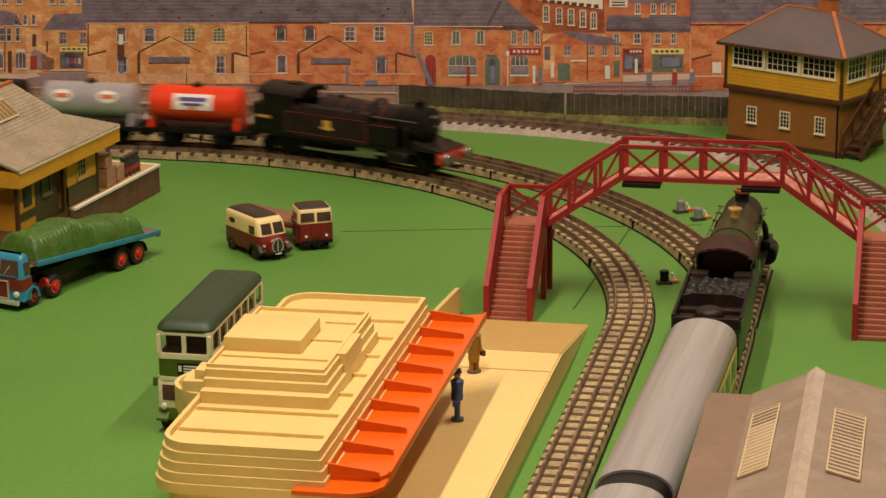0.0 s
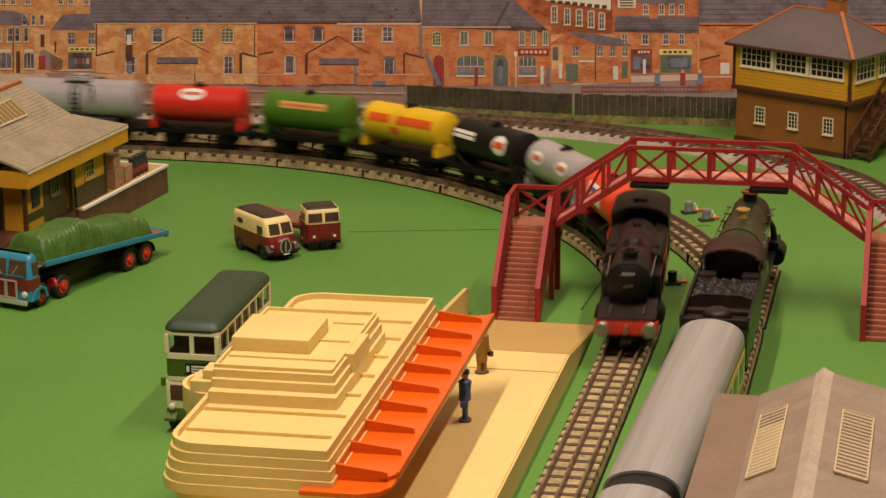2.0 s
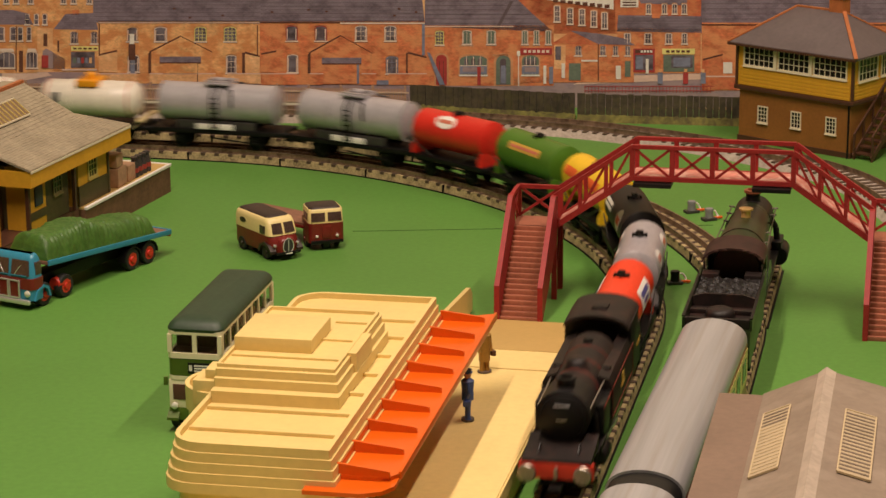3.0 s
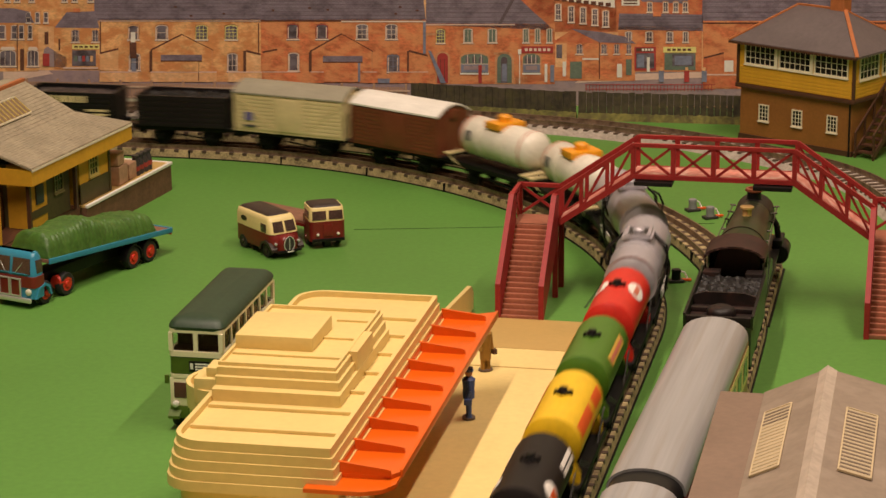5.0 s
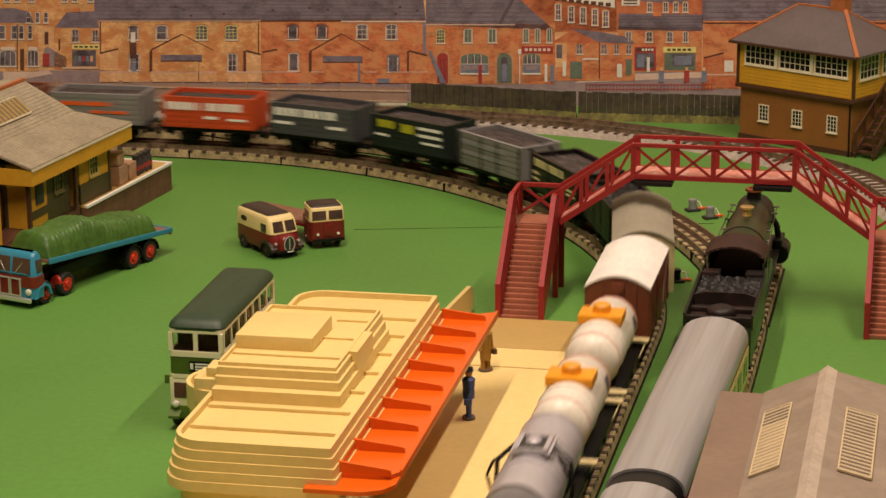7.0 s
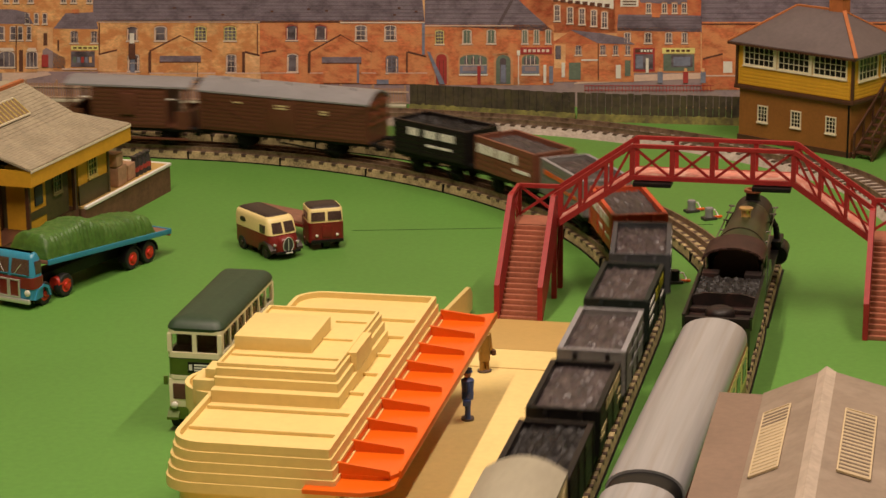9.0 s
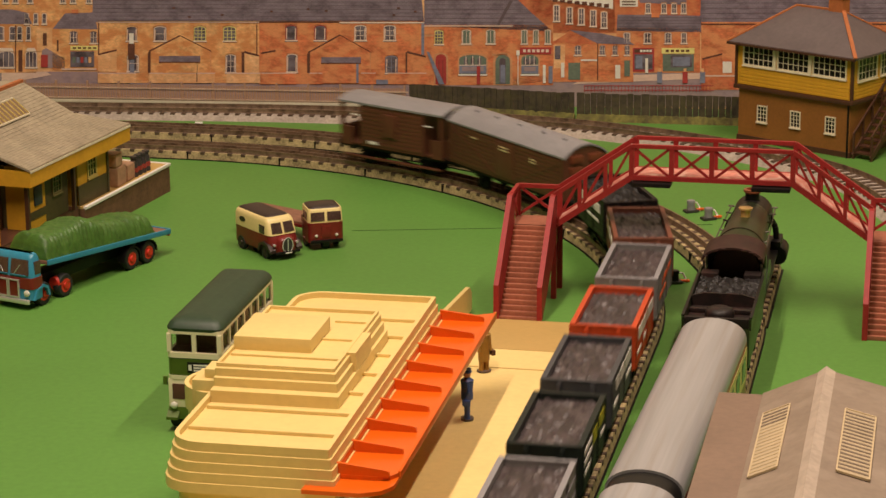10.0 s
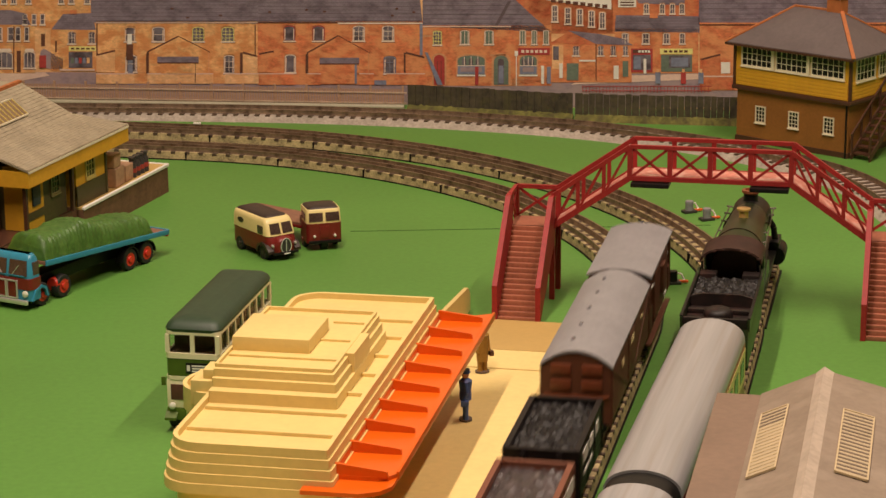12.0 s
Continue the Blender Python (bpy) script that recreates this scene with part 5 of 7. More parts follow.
couple(open_wagon("grey coal wagon with orange bars and pale rim", P_GREYWAG, COALGREY, 7.0, [(-8, 30, 20, 1.4, P_ORPRINT), (10, 24, 14, 1.0, P_ORPRINT)], P_GREYROOF), -1204, 40)
couple(open_wagon("faded brown coal wagon with white lettering bars", P_BROWNWAG, COALGREY, 8.0, [(-8, 30, 24, 3.0, WHITE), (20, 23, 9, 1.0, WHITE)], P_BROWNWAG), -1286, 40)
couple(open_wagon("black coal wagon heaped with lumpy black coal", P_BLACKTANK, COAL, 9.0,
                  [(-14, 31, 6, 2.6, WHITE), (2, 31, 6, 2.6, WHITE), (18, 31, 7, 2.6, WHITE), (10, 23, 12, 0.8, WHITE)]), -1370, 40)
couple(van("long dull brown parcels van with grey roof", P_BAUX2, P_GREYROOF, 139, [(-36, 36.6, 3, 0.5, P_CREAMVAN), (0, 36.8, 5, 0.5, P_CREAMVAN), (0, 34.8, 5, 0.5, P_CREAMVAN), (34, 35.2, 3, 0.5, P_CREAMVAN), (34, 33.4, 3, 0.5, P_CREAMVAN)], ends="panels4", rise=7.5), -1504, 80)
couple(brake_van(), -1628.5, 54)

SPEEDS = ((0.0, 208.0), (3.0, 221.0), (5.5, 230.0), (7.0, 227.0), (9.5, 222.0), (12.0, 213.0))


def speed(t):
    for (a, u), (b, w) in zip(SPEEDS, SPEEDS[1:]):
        if t <= b:
            return u + (w - u) * (t - a) / (b - a)
    return SPEEDS[-1][1]


def run(t):
    """How far the train has come along the line at t."""
    return START + sum((speed(k * 0.05) + speed(k * 0.05 + 0.05)) / 2 * 0.05 for k in range(round(t / 0.05)))


START = 0.0
START = -367.0 - run(3.0)


def pose_on_line(s, wb):
    a, _ = line(s - wb / 2)
    b, _ = line(s + wb / 2)
    c, d = (a + b) / 2, b - a
    return at(c.x, c.y, RAILTOP, math.degrees(math.atan2(d.y, d.x)))


def motions():
    times = [k * 0.2 for k in range(61)]
    way = [run(t) for t in times]
    for ob, centre, wb in TRAIN:
        walk(ob, [(t, pose_on_line(s + centre, wb)) for t, s in zip(times, way)])
    step = 1.0 / 30
    fine = [(k * step, run(round(k * step / 0.05) * 0.05) + speed(k * step) * (k * step - round(k * step / 0.05) * 0.05)) for k in range(361)]
    for ob, x, r in WHEELS:
        rows = fine if r < 9 else fine[::2]
        walk(ob, [(t, pose(x * MM, 0, r * MM, 0, math.degrees((s - START) / r) % 360, 0)) for t, s in rows])
# ---- left-hand country station with its brick platform ----
YELLOW = mat("ochre_yellow_card_wall", (0.66, 0.34, 0.022), 0.55, vary=0.08, grain=300, coarse=40)
OLIVE = mat("dark_olive_dado_boards", (0.075, 0.055, 0.020), 0.55, vary=0.2, grain=300, coarse=60)
STONEROOF = mat("fawn_slate_roof", (0.32, 0.265, 0.18), 0.65, vary=0.2, grain=350, coarse=50, tint=(0.25, 0.22, 0.16), amount=0.4)
BRICKEDGE = mat("brown_brick_platform_wall", (0.14, 0.065, 0.035), 0.7, vary=0.3, grain=500, coarse=120)
WINDARK = mat("dark_window_glass", (0.012, 0.011, 0.010), 0.12, vary=0.3, spec=0.6)
WINCREAM = mat("pale_window_bars", (0.74, 0.66, 0.48), 0.5, vary=0.06)
SLATE = mat("mauve_slate_roof", (0.120, 0.093, 0.092), 0.6, vary=0.12, grain=300, coarse=60)
RIDGE = mat("orange_ridge_tiles", (0.42, 0.13, 0.04), 0.55, vary=0.15, grain=300, coarse=80)
BROWNWALL = mat("brown_brick_box_wall", (0.27, 0.105, 0.020), 0.6, vary=0.14, grain=500, coarse=60)
DKBROWN = mat("dark_brown_timber", (0.075, 0.028, 0.014), 0.5, vary=0.2, grain=400, coarse=60)
DOORGREEN = mat("dark_green_door_paint", (0.03, 0.06, 0.025), 0.5, vary=0.15)
KRAFT = mat("tan_crates", (0.44, 0.25, 0.15), 0.7, vary=0.2, grain=300, coarse=80)

STATBAR = mat("straw_window_bars", (0.55, 0.42, 0.13), 0.5, vary=0.08)
OLIVEBAR = mat("olive_window_bars", (0.16, 0.13, 0.045), 0.5, vary=0.08)
STAT = at(-189.5, 1618.3, 0, -19.0)


def window(parent, plane, u0, u1, z0, z1, cols, rows, glass=WINDARK, bars=WINCREAM, face=1, bar=0.6, name="window", edge=1.0):
    """A sash window on the wall plane: ('x', v) or ('y', v); face: the side on which it stands proud."""
    ax, v = plane

    def bx(bm, a0, a1, d0, d1, b0, b1, bev=0.0):
        d0, d1 = sorted((v + face * d0, v + face * d1))
        return box(bm, d0, d1, a0, a1, b0, b1, bev) if ax == "x" else box(bm, a0, a1, d0, d1, b0, b1, bev)
    w = part(name, bx(B(), u0, u1, -0.4, 0.25, z0, z1), glass, parent, "dark sash window with pale bars")
    fr = B()
    for a0, a1, b0, b1 in ((u0 - edge, u0 + 0.3, z0 - edge, z1 + edge), (u1 - 0.3, u1 + edge, z0 - edge, z1 + edge), (u0 + 0.3, u1 - 0.3, z0 - edge, z0 + 0.3), (u0 + 0.3, u1 - 0.3, z1 - 0.3, z1 + edge)):
        bx(fr, a0, a1, -0.3, 0.9, b0, b1)
    part("frame", fr, bars, w)
    for i in range(1, cols):
        u = u0 + (u1 - u0) * i / cols
        part("glazing_bar", bx(B(), u - bar / 2, u + bar / 2, 0.1, 0.6, z0, z1), bars, w)
    for i in range(1, rows):
        z = z0 + (z1 - z0) * i / rows
        part("glazing_bar", bx(B(), u0, u1, 0.1, 0.55, z - bar / 2, z + bar / 2), bars, w)
    part("sill", bx(B(), u0 - edge - 0.4, u1 + edge + 0.4, -0.2, 1.6, z0 - edge - 0.9, z0 - edge), bars, w)
    return w


pl = thing("brick_platform", STAT, "low brick platform with a white painted edge", "platform")
part("platform_wall", box(B(), -110, -0.6, -127, 0, 0, 18.4), BRICKEDGE, pl, "brown brick platform wall")
part("platform_wall", box(B(), -110, -5.2, -330, -127.05, 0, 18.4), BRICKEDGE, pl)
part("platform_surface", box(B(), -110, -1.6, -127, -1.4, 18.4, 19.6), TAN, pl)
# near stretch is coloured darker than the tan one
part("platform_surface", box(B(), -110, -5.4, -330, -127.05, 18.4, 19.5), DKBROWN, pl, "dark brown paving")
part("white_edge", box(B(), -1.6, 0.4, -127, 0.4, 18.2, 20.2, 0.2), WHITE, pl, "white painted platform edge")
part("white_edge", box(B(), -110, -1.6, -1.4, 0.4, 18.2, 20.2, 0.2), WHITE, pl)

cs = thing("country_station", STAT, "yellow and olive station building with a fawn canopy roof", "station building")
part("building_block", box(B(), -95, -27, -188, -84, 19.7, 66), OLIVE, cs)
# front wall panels at the platform edge
for y0, y1 in ((-126, -84),):
    part("front_wall", box(B(), -26.9, -5.4, y0, y1, 19.7, 60), YELLOW, cs)
    part("dado", box(B(), -7.2, -4.9, y0, y1 + 0.3, 19.7, 33), OLIVE, cs, "dark olive lower boards")
part("corner_post", box(B(), -7.4, -4.4, -85.4, -83.4, 19.7, 56), OLIVE, cs)
window(cs, ("x", -5.4), -112, -101, 36, 52, 3, 4, bars=STATBAR)
part("recess_wall", box(B(), -26.9, -22, -187.8, -126.2, 19.7, 60), OLIVE, cs)
part("front_wall", box(B(), -21.9, -6.4, -169, -138, 19.7, 60), OLIVE, cs)
window(cs, ("x", -6.4), -158, -148, 36, 54, 3, 5, bars=OLIVEBAR)
part("front_wall", box(B(), -21.9, -5.8, -190, -169.2, 19.7, 60), YELLOW, cs)
part("dado", box(B(), -6.4, -5.2, -190, -169.2, 26, 31), OLIVE, cs)
part("door", box(B(), -21.9, -19.6, -137, -127, 19.7, 52, 0.2), DKBROWN, cs, "dark brown station door")
part("notice_board", box(B(), -6, -4.9, -184, -174, 34, 46, 0.3), mat("dark_notice_board", (0.03, 0.035, 0.05), 0.5), cs, "dark framed notice board")
part("door", box(B(), -26.9, -24, -226, -192, 19.7, 54, 0.2), DKBROWN, cs)
for y in (-197, -136):
    part("canopy_post", box(B(), -4.4, -2.0, y - 1.2, y + 1.2, 20.2, 52), DKBROWN, cs)
part("near_wing", box(B(), -60, -5, -325, -229, 19.7, 60), YELLOW, cs)
# canopy roof and valance
cr = part("canopy_roof", loft(B(), [[(2.5, -202, z0), (2.5, -63, z0), (-27, -85, z1), (-27, -202, z1)] for z0, z1 in ((60.4, 70.0), (61.6, 71.4))]), STONEROOF, cs, "fawn slated canopy roof")
for k in range(14):
    u0, u1 = k / 14, (k + 1) / 14 - 0.001

    def slope(u, lift):
        return 2.3 - 29.0 * u, 61.75 + 9.7 * u + lift
    rows = []
    for d in (0.0, 0.14):
        rows.append([(slope(u, d)[0], y, slope(u, d + (0.16 if u == u0 else 0.0))[1]) for u, y in ((u0, -201.6), (u0, -63.4 - 21.6 * u0), (u1, -63.4 - 21.6 * u1), (u1, -201.6))])
    part("slate_course", loft(B(), rows), STONEROOF, cr)
part("valance", box(B(), 0.6, 2.2, -201.5, -63.6, 50.5, 60.6), YELLOW, cs, "ochre yellow valance board")
part("valance", box(B(), -27, 0.6, -65.2, -63.6, 52, 60.6), YELLOW, cs)
part("valance", box(B(), -27, 0.6, -201.5, -199.9, 50.5, 60.6), YELLOW, cs)
part("valance_foot", box(B(), 2.2, 2.8, -201.5, -63.6, 59.6, 61), WINCREAM, cs)
hip = B()
rim = [(-27, -204), (-27, -84), (-100, -84), (-100, -204)]
top = [(-56, -204), (-56, -101), (-70, -101), (-70, -204)]
loft(hip, [[(x, y, 70.5) for x, y in rim], [(x, y, 94) for x, y in top]])
rf = part("main_roof", hip, STONEROOF, cs, "fawn slated hipped roof")
for k in range(14):
    u0, u1 = k / 14, (k + 1) / 14 - 0.001
    rows = [[(-27 - 29 * u + 0.25 + d, y, 70.6 + 23.5 * u + d + (0.14 if u == u0 else 0)) for u, y in ((u0, -203.6), (u0, -84.4 - 17 * u0), (u1, -84.4 - 17 * u1), (u1, -203.6))] for d in (0.0, 0.12)]
    part("slate_course", loft(B(), rows), STONEROOF, rf)
part("ridge_tiles", beam(B(), (-56, -204, 94.6), (-56, -101, 94.6), 3, 2), RIDGE, rf, "orange ridge tiles")
sk = thing("roof_skylight", STAT, "long glazed skylight with pale bars on the roof", "skylight")
SL = math.atan2(23.5, 29)


def on_slope(y, k):
    return (-27 - 29 * k, y, 70.5 + 23.5 * k)


bm = B()
loft(bm, [[tuple(Vector(on_slope(y, k)) + Vector((math.sin(SL), 0, math.cos(SL))) * (d + 0.5)) for y, k in ((-194, 0.34), (-129, 0.34), (-129, 0.74), (-194, 0.74))] for d in (0.2, 0.9)])
part("skylight_glass", bm, mat("dusty_brown_skylight", (0.20, 0.13, 0.07), 0.3, vary=0.2), sk)
for i in range(14):
    y = -194 + i * 5
    a, b = Vector(on_slope(y, 0.34)), Vector(on_slope(y, 0.74))
    n = Vector((math.sin(SL), 0, math.cos(SL))) * 1.7
    part("skylight_bar", beam(B(), a + n, b + n, 0.5, 0.6), STATBAR, sk)
for k in (0.34, 0.74):
    n = Vector((math.sin(SL), 0, math.cos(SL))) * 1.7
    part("skylight_bar", beam(B(), Vector(on_slope(-194, k)) + n, Vector(on_slope(-129, k)) + n, 0.9, 1.0), WINCREAM, sk)

# goods standing on the brick platform
for x, y, dx, dy, dz, z in ((-12, -66, 16, 15, 13, 20), (-10, -68, 11, 11, 9, 33.1), (-11, -50, 12, 13, 11, 20)):
    single("crate", box(B(), -dx / 2, dx / 2, -dy / 2, dy / 2, 0, dz, 0.9), KRAFT, STAT @ at(x, y, z if z > 30 else 19.7, 4), "tan packing crate stacked on the platform", "crate", "crates")
DRUMRED = mat("dull_red_crate_paint", (0.30, 0.035, 0.025), 0.5, vary=0.2)
for k in range(4):
    c = thing("milk_churn", STAT @ at(-7.5, -41 + k * 6.3, 19.7), "dark churn with a red band on the platform", "churn", "churns")
    part("churn_body", lathe(B(), (0, 0, 0), (0, 0, 1), [(0, 0), (0, 3), (9, 2.8), (11, 2.0), (12.4, 2.0), (12.8, 2.6), (14, 2.4), (14, 0)], 14), P_DKMETAL, c)
    part("red_band", lathe(B(), (0, 0, 3.4), (0, 0, 1), [(0, 2.8), (0, 3.2), (3, 3.15), (3, 2.7)], 14), DRUMRED, c)

# ---- signal box ----
SBOX = at(221.6, 1765.6, 0, -42.2)
bx_ = thing("signal_box", SBOX, "brown and yellow signal box with a mauve slate roof", "signal box")
SL_, SD_ = 98.0, 60.0
part("lower_wall", box(B(), 0, SL_, 0, SD_, 0, 39.5), BROWNWALL, bx_, "brown brick lower storey")
part("plinth", box(B(), -0.8, SL_ + 0.8, -0.8, SD_ + 0.8, 0, 4), DKBROWN, bx_)
part("jetty", box(B(), -3.2, SL_ + 3.2, -3.2, SD_ + 3.2, 39.5, 42.6, 0.4), DKBROWN, bx_, "brown timber floor band")
up_ = part("upper_storey", box(B(), -1.4, SL_ + 1.4, -1.4, SD_ + 1.4, 42.6, 75), YELLOW, bx_, "yellow boarded upper storey")
me = finish(box(B(), 0, SL_ - 1.0, -0.35, 0.35, 0.05, 2.5, 0.1), "board")
me.materials.append(YELLOW)
me2 = finish(box(B(), -0.35, 0.35, 0, SD_ - 1.0, 0.05, 2.5, 0.1), "board")
me2.materials.append(YELLOW)
for k in range(5):
    part("board", me, None, up_, "", at(0.5, -1.6, 43 + k * 2.6))
    part("board", me2, None, up_, "", at(SL_ + 1.6, 0.5, 43 + k * 2.6))
for x, y in ((-1.6, -1.6), (SL_ + 1.6, -1.6), (SL_ + 1.6, SD_ + 1.6), (-1.6, SD_ + 1.6)):
    part("corner_post", box(B(), x - 1.0, x + 1.0, y - 1.0, y + 1.0, 42.6, 75), DKBROWN, bx_)
for x in (33, 64):
    part("mullion", box(B(), x - 0.9, x + 0.9, -2.9, -1.2, 57, 75), WINCREAM, bx_)
for x0, x1 in ((5, 31), (35.5, 62), (66.5, 94)):
    window(bx_, ("y", -1.4), x0, x1, 58.5, 72, 6, 3, face=-1, bar=0.5, edge=0.8)
window(bx_, ("x", SL_ + 1.4), 6, 30, 56.5, 72, 5, 3, face=1, bar=0.5, edge=0.8)
window(bx_, ("x", SL_ + 1.4), 36, 56, 56.5, 72, 5, 3, face=1, bar=0.5, edge=0.8)
for x in (17.5, 47, 77.5):
    window(bx_, ("y", 0.0), x, x + 8.0, 16.4, 28, 3, 4, face=-1, bar=0.42, edge=0.5)
ro = B()
o, ridge = 7.0, 101.0
loft(ro, [[(-o, -o, 73.6), (SL_ + o, -o, 73.6), (SL_ + o, SD_ + o, 73.6), (-o, SD_ + o, 73.6)], [(-o, -o, 75.2), (SL_ + o, -o, 75.2), (SL_ + o, SD_ + o, 75.2), (-o, SD_ + o, 75.2)],
           [(29, 29.6, ridge), (70, 29.6, ridge), (70, 30.4, ridge), (29, 30.4, ridge)]])
rf = part("hipped_roof", ro, SLATE, bx_, "mauve slate hipped roof")
part("ridge_tile", beam(B(), (29, 30, ridge), (70, 30, ridge), 2.4, 1.4), RIDGE, rf, "orange ridge tiles")
for a, b in (((29, 30), (-o, -o)), ((70, 30), (SL_ + o, -o)), ((29, 30), (-o, SD_ + o)), ((70, 30), (SL_ + o, SD_ + o))):
    part("hip_tile", beam(B(), (*a, ridge), (*b, 75.4), 2.8, 1.0), RIDGE, rf, "orange hip tiles")
part("gutter", box(B(), -o, SL_ + o, -o - 0.8, -o + 0.8, 73.0, 74.6), DKBROWN, rf)
ch = part("chimney", box(B(), 58, 70, 28, 38, 94, 112, 0.4), RIDGE, bx_, "orange brick chimney")
part("chimney_cap", box(B(), 57, 71, 27, 39, 110, 112.5, 0.4), WINCREAM, ch)
for k in range(9):
    part("stair_tread", box(B(), SL_ + 4, SL_ + 18, 2 + k * 5.2, 8.4 + k * 5.2, 3.6 + k * 4.2, 4.8 + k * 4.2), DKBROWN, bx_)
for x in (SL_ + 3.2, SL_ + 18.6):
    part("stringer", beam(B(), (x, 0, 2), (x, 50, 42), 1.2, 4.0), DKBROWN, bx_)
    part("stair_handrail", beam(B(), (x, 0, 18), (x, 50, 58), 1.2, 1.6), DKBROWN, bx_)
    for k in range(5):
        part("baluster", box(B(), x - 0.7, x + 0.7, k * 12, k * 12 + 1.4, 0 if k == 0 else k * 9.4, 18.5 + k * 9.6), DKBROWN, bx_)
part("drain_pipe", pipe(B(), [(SL_ - 1.2, -1.2, 0), (SL_ - 1.2, -1.2, 39)], 0.7), BLACK, bx_)

# ---- engine shed roof beside the coaches ----
SHEDROOF = mat("fawn_grey_shed_roof", (0.225, 0.170, 0.125), 0.6, vary=0.12, grain=300, coarse=40, tint=(0.33, 0.26, 0.20), amount=0.35)
SHEDDARK = mat("brown_grey_shed_roof", (0.19, 0.125, 0.088), 0.6, vary=0.12, grain=300, coarse=40)
LEADFLASH = mat("pale_ridge_strip", (0.42, 0.34, 0.27), 0.55, vary=0.15, grain=400, coarse=80)
sh = thing("platform_shed", yard(0, 0), "fawn-roofed platform shed with slatted skylights", "shed")
YF, YN = -270, -620
part("shed_wall", box(B(), 92, 190, YN + 6, YF - 4, 15, 62), BRICKEDGE, sh)
part("platform_slab", box(B(), 81, 260, YN, YF - 2, 0, 15), CREAM, sh)
part("lower_roof", box(B(), 71.5, 91, YN, YF, 61.5, 63.5, 0.3), SHEDDARK, sh, "brown-grey flat edge of the roof")
part("west_slope", prism(B(), [(90.6, 62.6), (90.6, 64), (117.5, 76.6), (117.5, 75)], "y", YN, YF), SHEDROOF, sh)
part("east_slope", prism(B(), [(117.5, 75), (117.5, 76.6), (192, 58), (192, 56.4)], "y", YN, YF), SHEDROOF, sh)
part("ridge_strip", prism(B(), [(113.6, 74.6), (117.5, 78), (121.6, 75.6), (117.5, 75.4)], "y", YN, YF + 0.4), LEADFLASH, sh, "pale worn ridge strip")


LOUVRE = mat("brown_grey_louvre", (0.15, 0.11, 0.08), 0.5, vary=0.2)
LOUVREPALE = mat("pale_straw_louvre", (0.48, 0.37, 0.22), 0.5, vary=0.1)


def shed_light(xa, za, xb, zb, y0, y1, dark):
    s = part("skylight", loft(B(), [[(xa, y0, za + d), (xb, y0, zb + d), (xb, y1, zb + d), (xa, y1, za + d)] for d in (0.1, 0.8)]), mat("ochre_skylight_pane", (0.42, 0.33, 0.21), 0.35, vary=0.15), sh, "slatted ochre skylight")
    for y in (y0, y1):
        part("skylight_frame", beam(B(), (xa, y, za + 0.7), (xb, y, zb + 0.7), 0.8, 0.9), LOUVREPALE, s)
    for x, z in ((xa, za), (xb, zb)):
        part("skylight_frame", beam(B(), (x, y0, z + 0.7), (x, y1, z + 0.7), 0.7, 0.9), LOUVREPALE, s)
    n = 18
    for k in range(1, n):
        y = y0 + (y1 - y0) * k / n
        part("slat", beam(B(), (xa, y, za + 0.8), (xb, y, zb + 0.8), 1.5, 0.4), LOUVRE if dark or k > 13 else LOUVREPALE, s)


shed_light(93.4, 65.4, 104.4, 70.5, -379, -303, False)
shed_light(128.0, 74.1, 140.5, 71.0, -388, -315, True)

# ---- waiting passenger train on the outer line ----
DULLRAIL = mat("dull_handrail_metal", (0.12, 0.10, 0.08), 0.45, 0.4, vary=0.2)
COPPER = mat("tarnished_copper", (0.34, 0.11, 0.05), 0.4, 0.6, vary=0.25)
ROOFRUST = mat("rusty_brown_roof_paint", (0.042, 0.019, 0.015), 0.5, vary=0.35, grain=400, coarse=60, bump=0.15, tint=(0.012, 0.008, 0.007), amount=0.6, spec=0.35)
LOCOGREEN = mat("dark_green_engine_paint", (0.019, 0.031, 0.010), 0.35, vary=0.25, grain=400, coarse=60, bump=0.05, tint=(0.03, 0.02, 0.015), amount=0.5)
# stretched noise paints the roof's lengthwise highlight bands into its grey
COACHROOF = mat("grey_coach_roof_sheen_streaks", (0.37, 0.36, 0.365), 0.36, 0.3, vary=0.12, grain=420, coarse=170, bump=0.03, stretch=(0.03, 1, 1), tint=(0.29, 0.25, 0.22), amount=0.45, edge=0.52)
COACHCREAM = mat("coach_cream_paint", (0.62, 0.48, 0.17), 0.35, vary=0.08)
COACHRED = mat("coach_crimson_paint", (0.25, 0.03, 0.02), 0.35, vary=0.1)


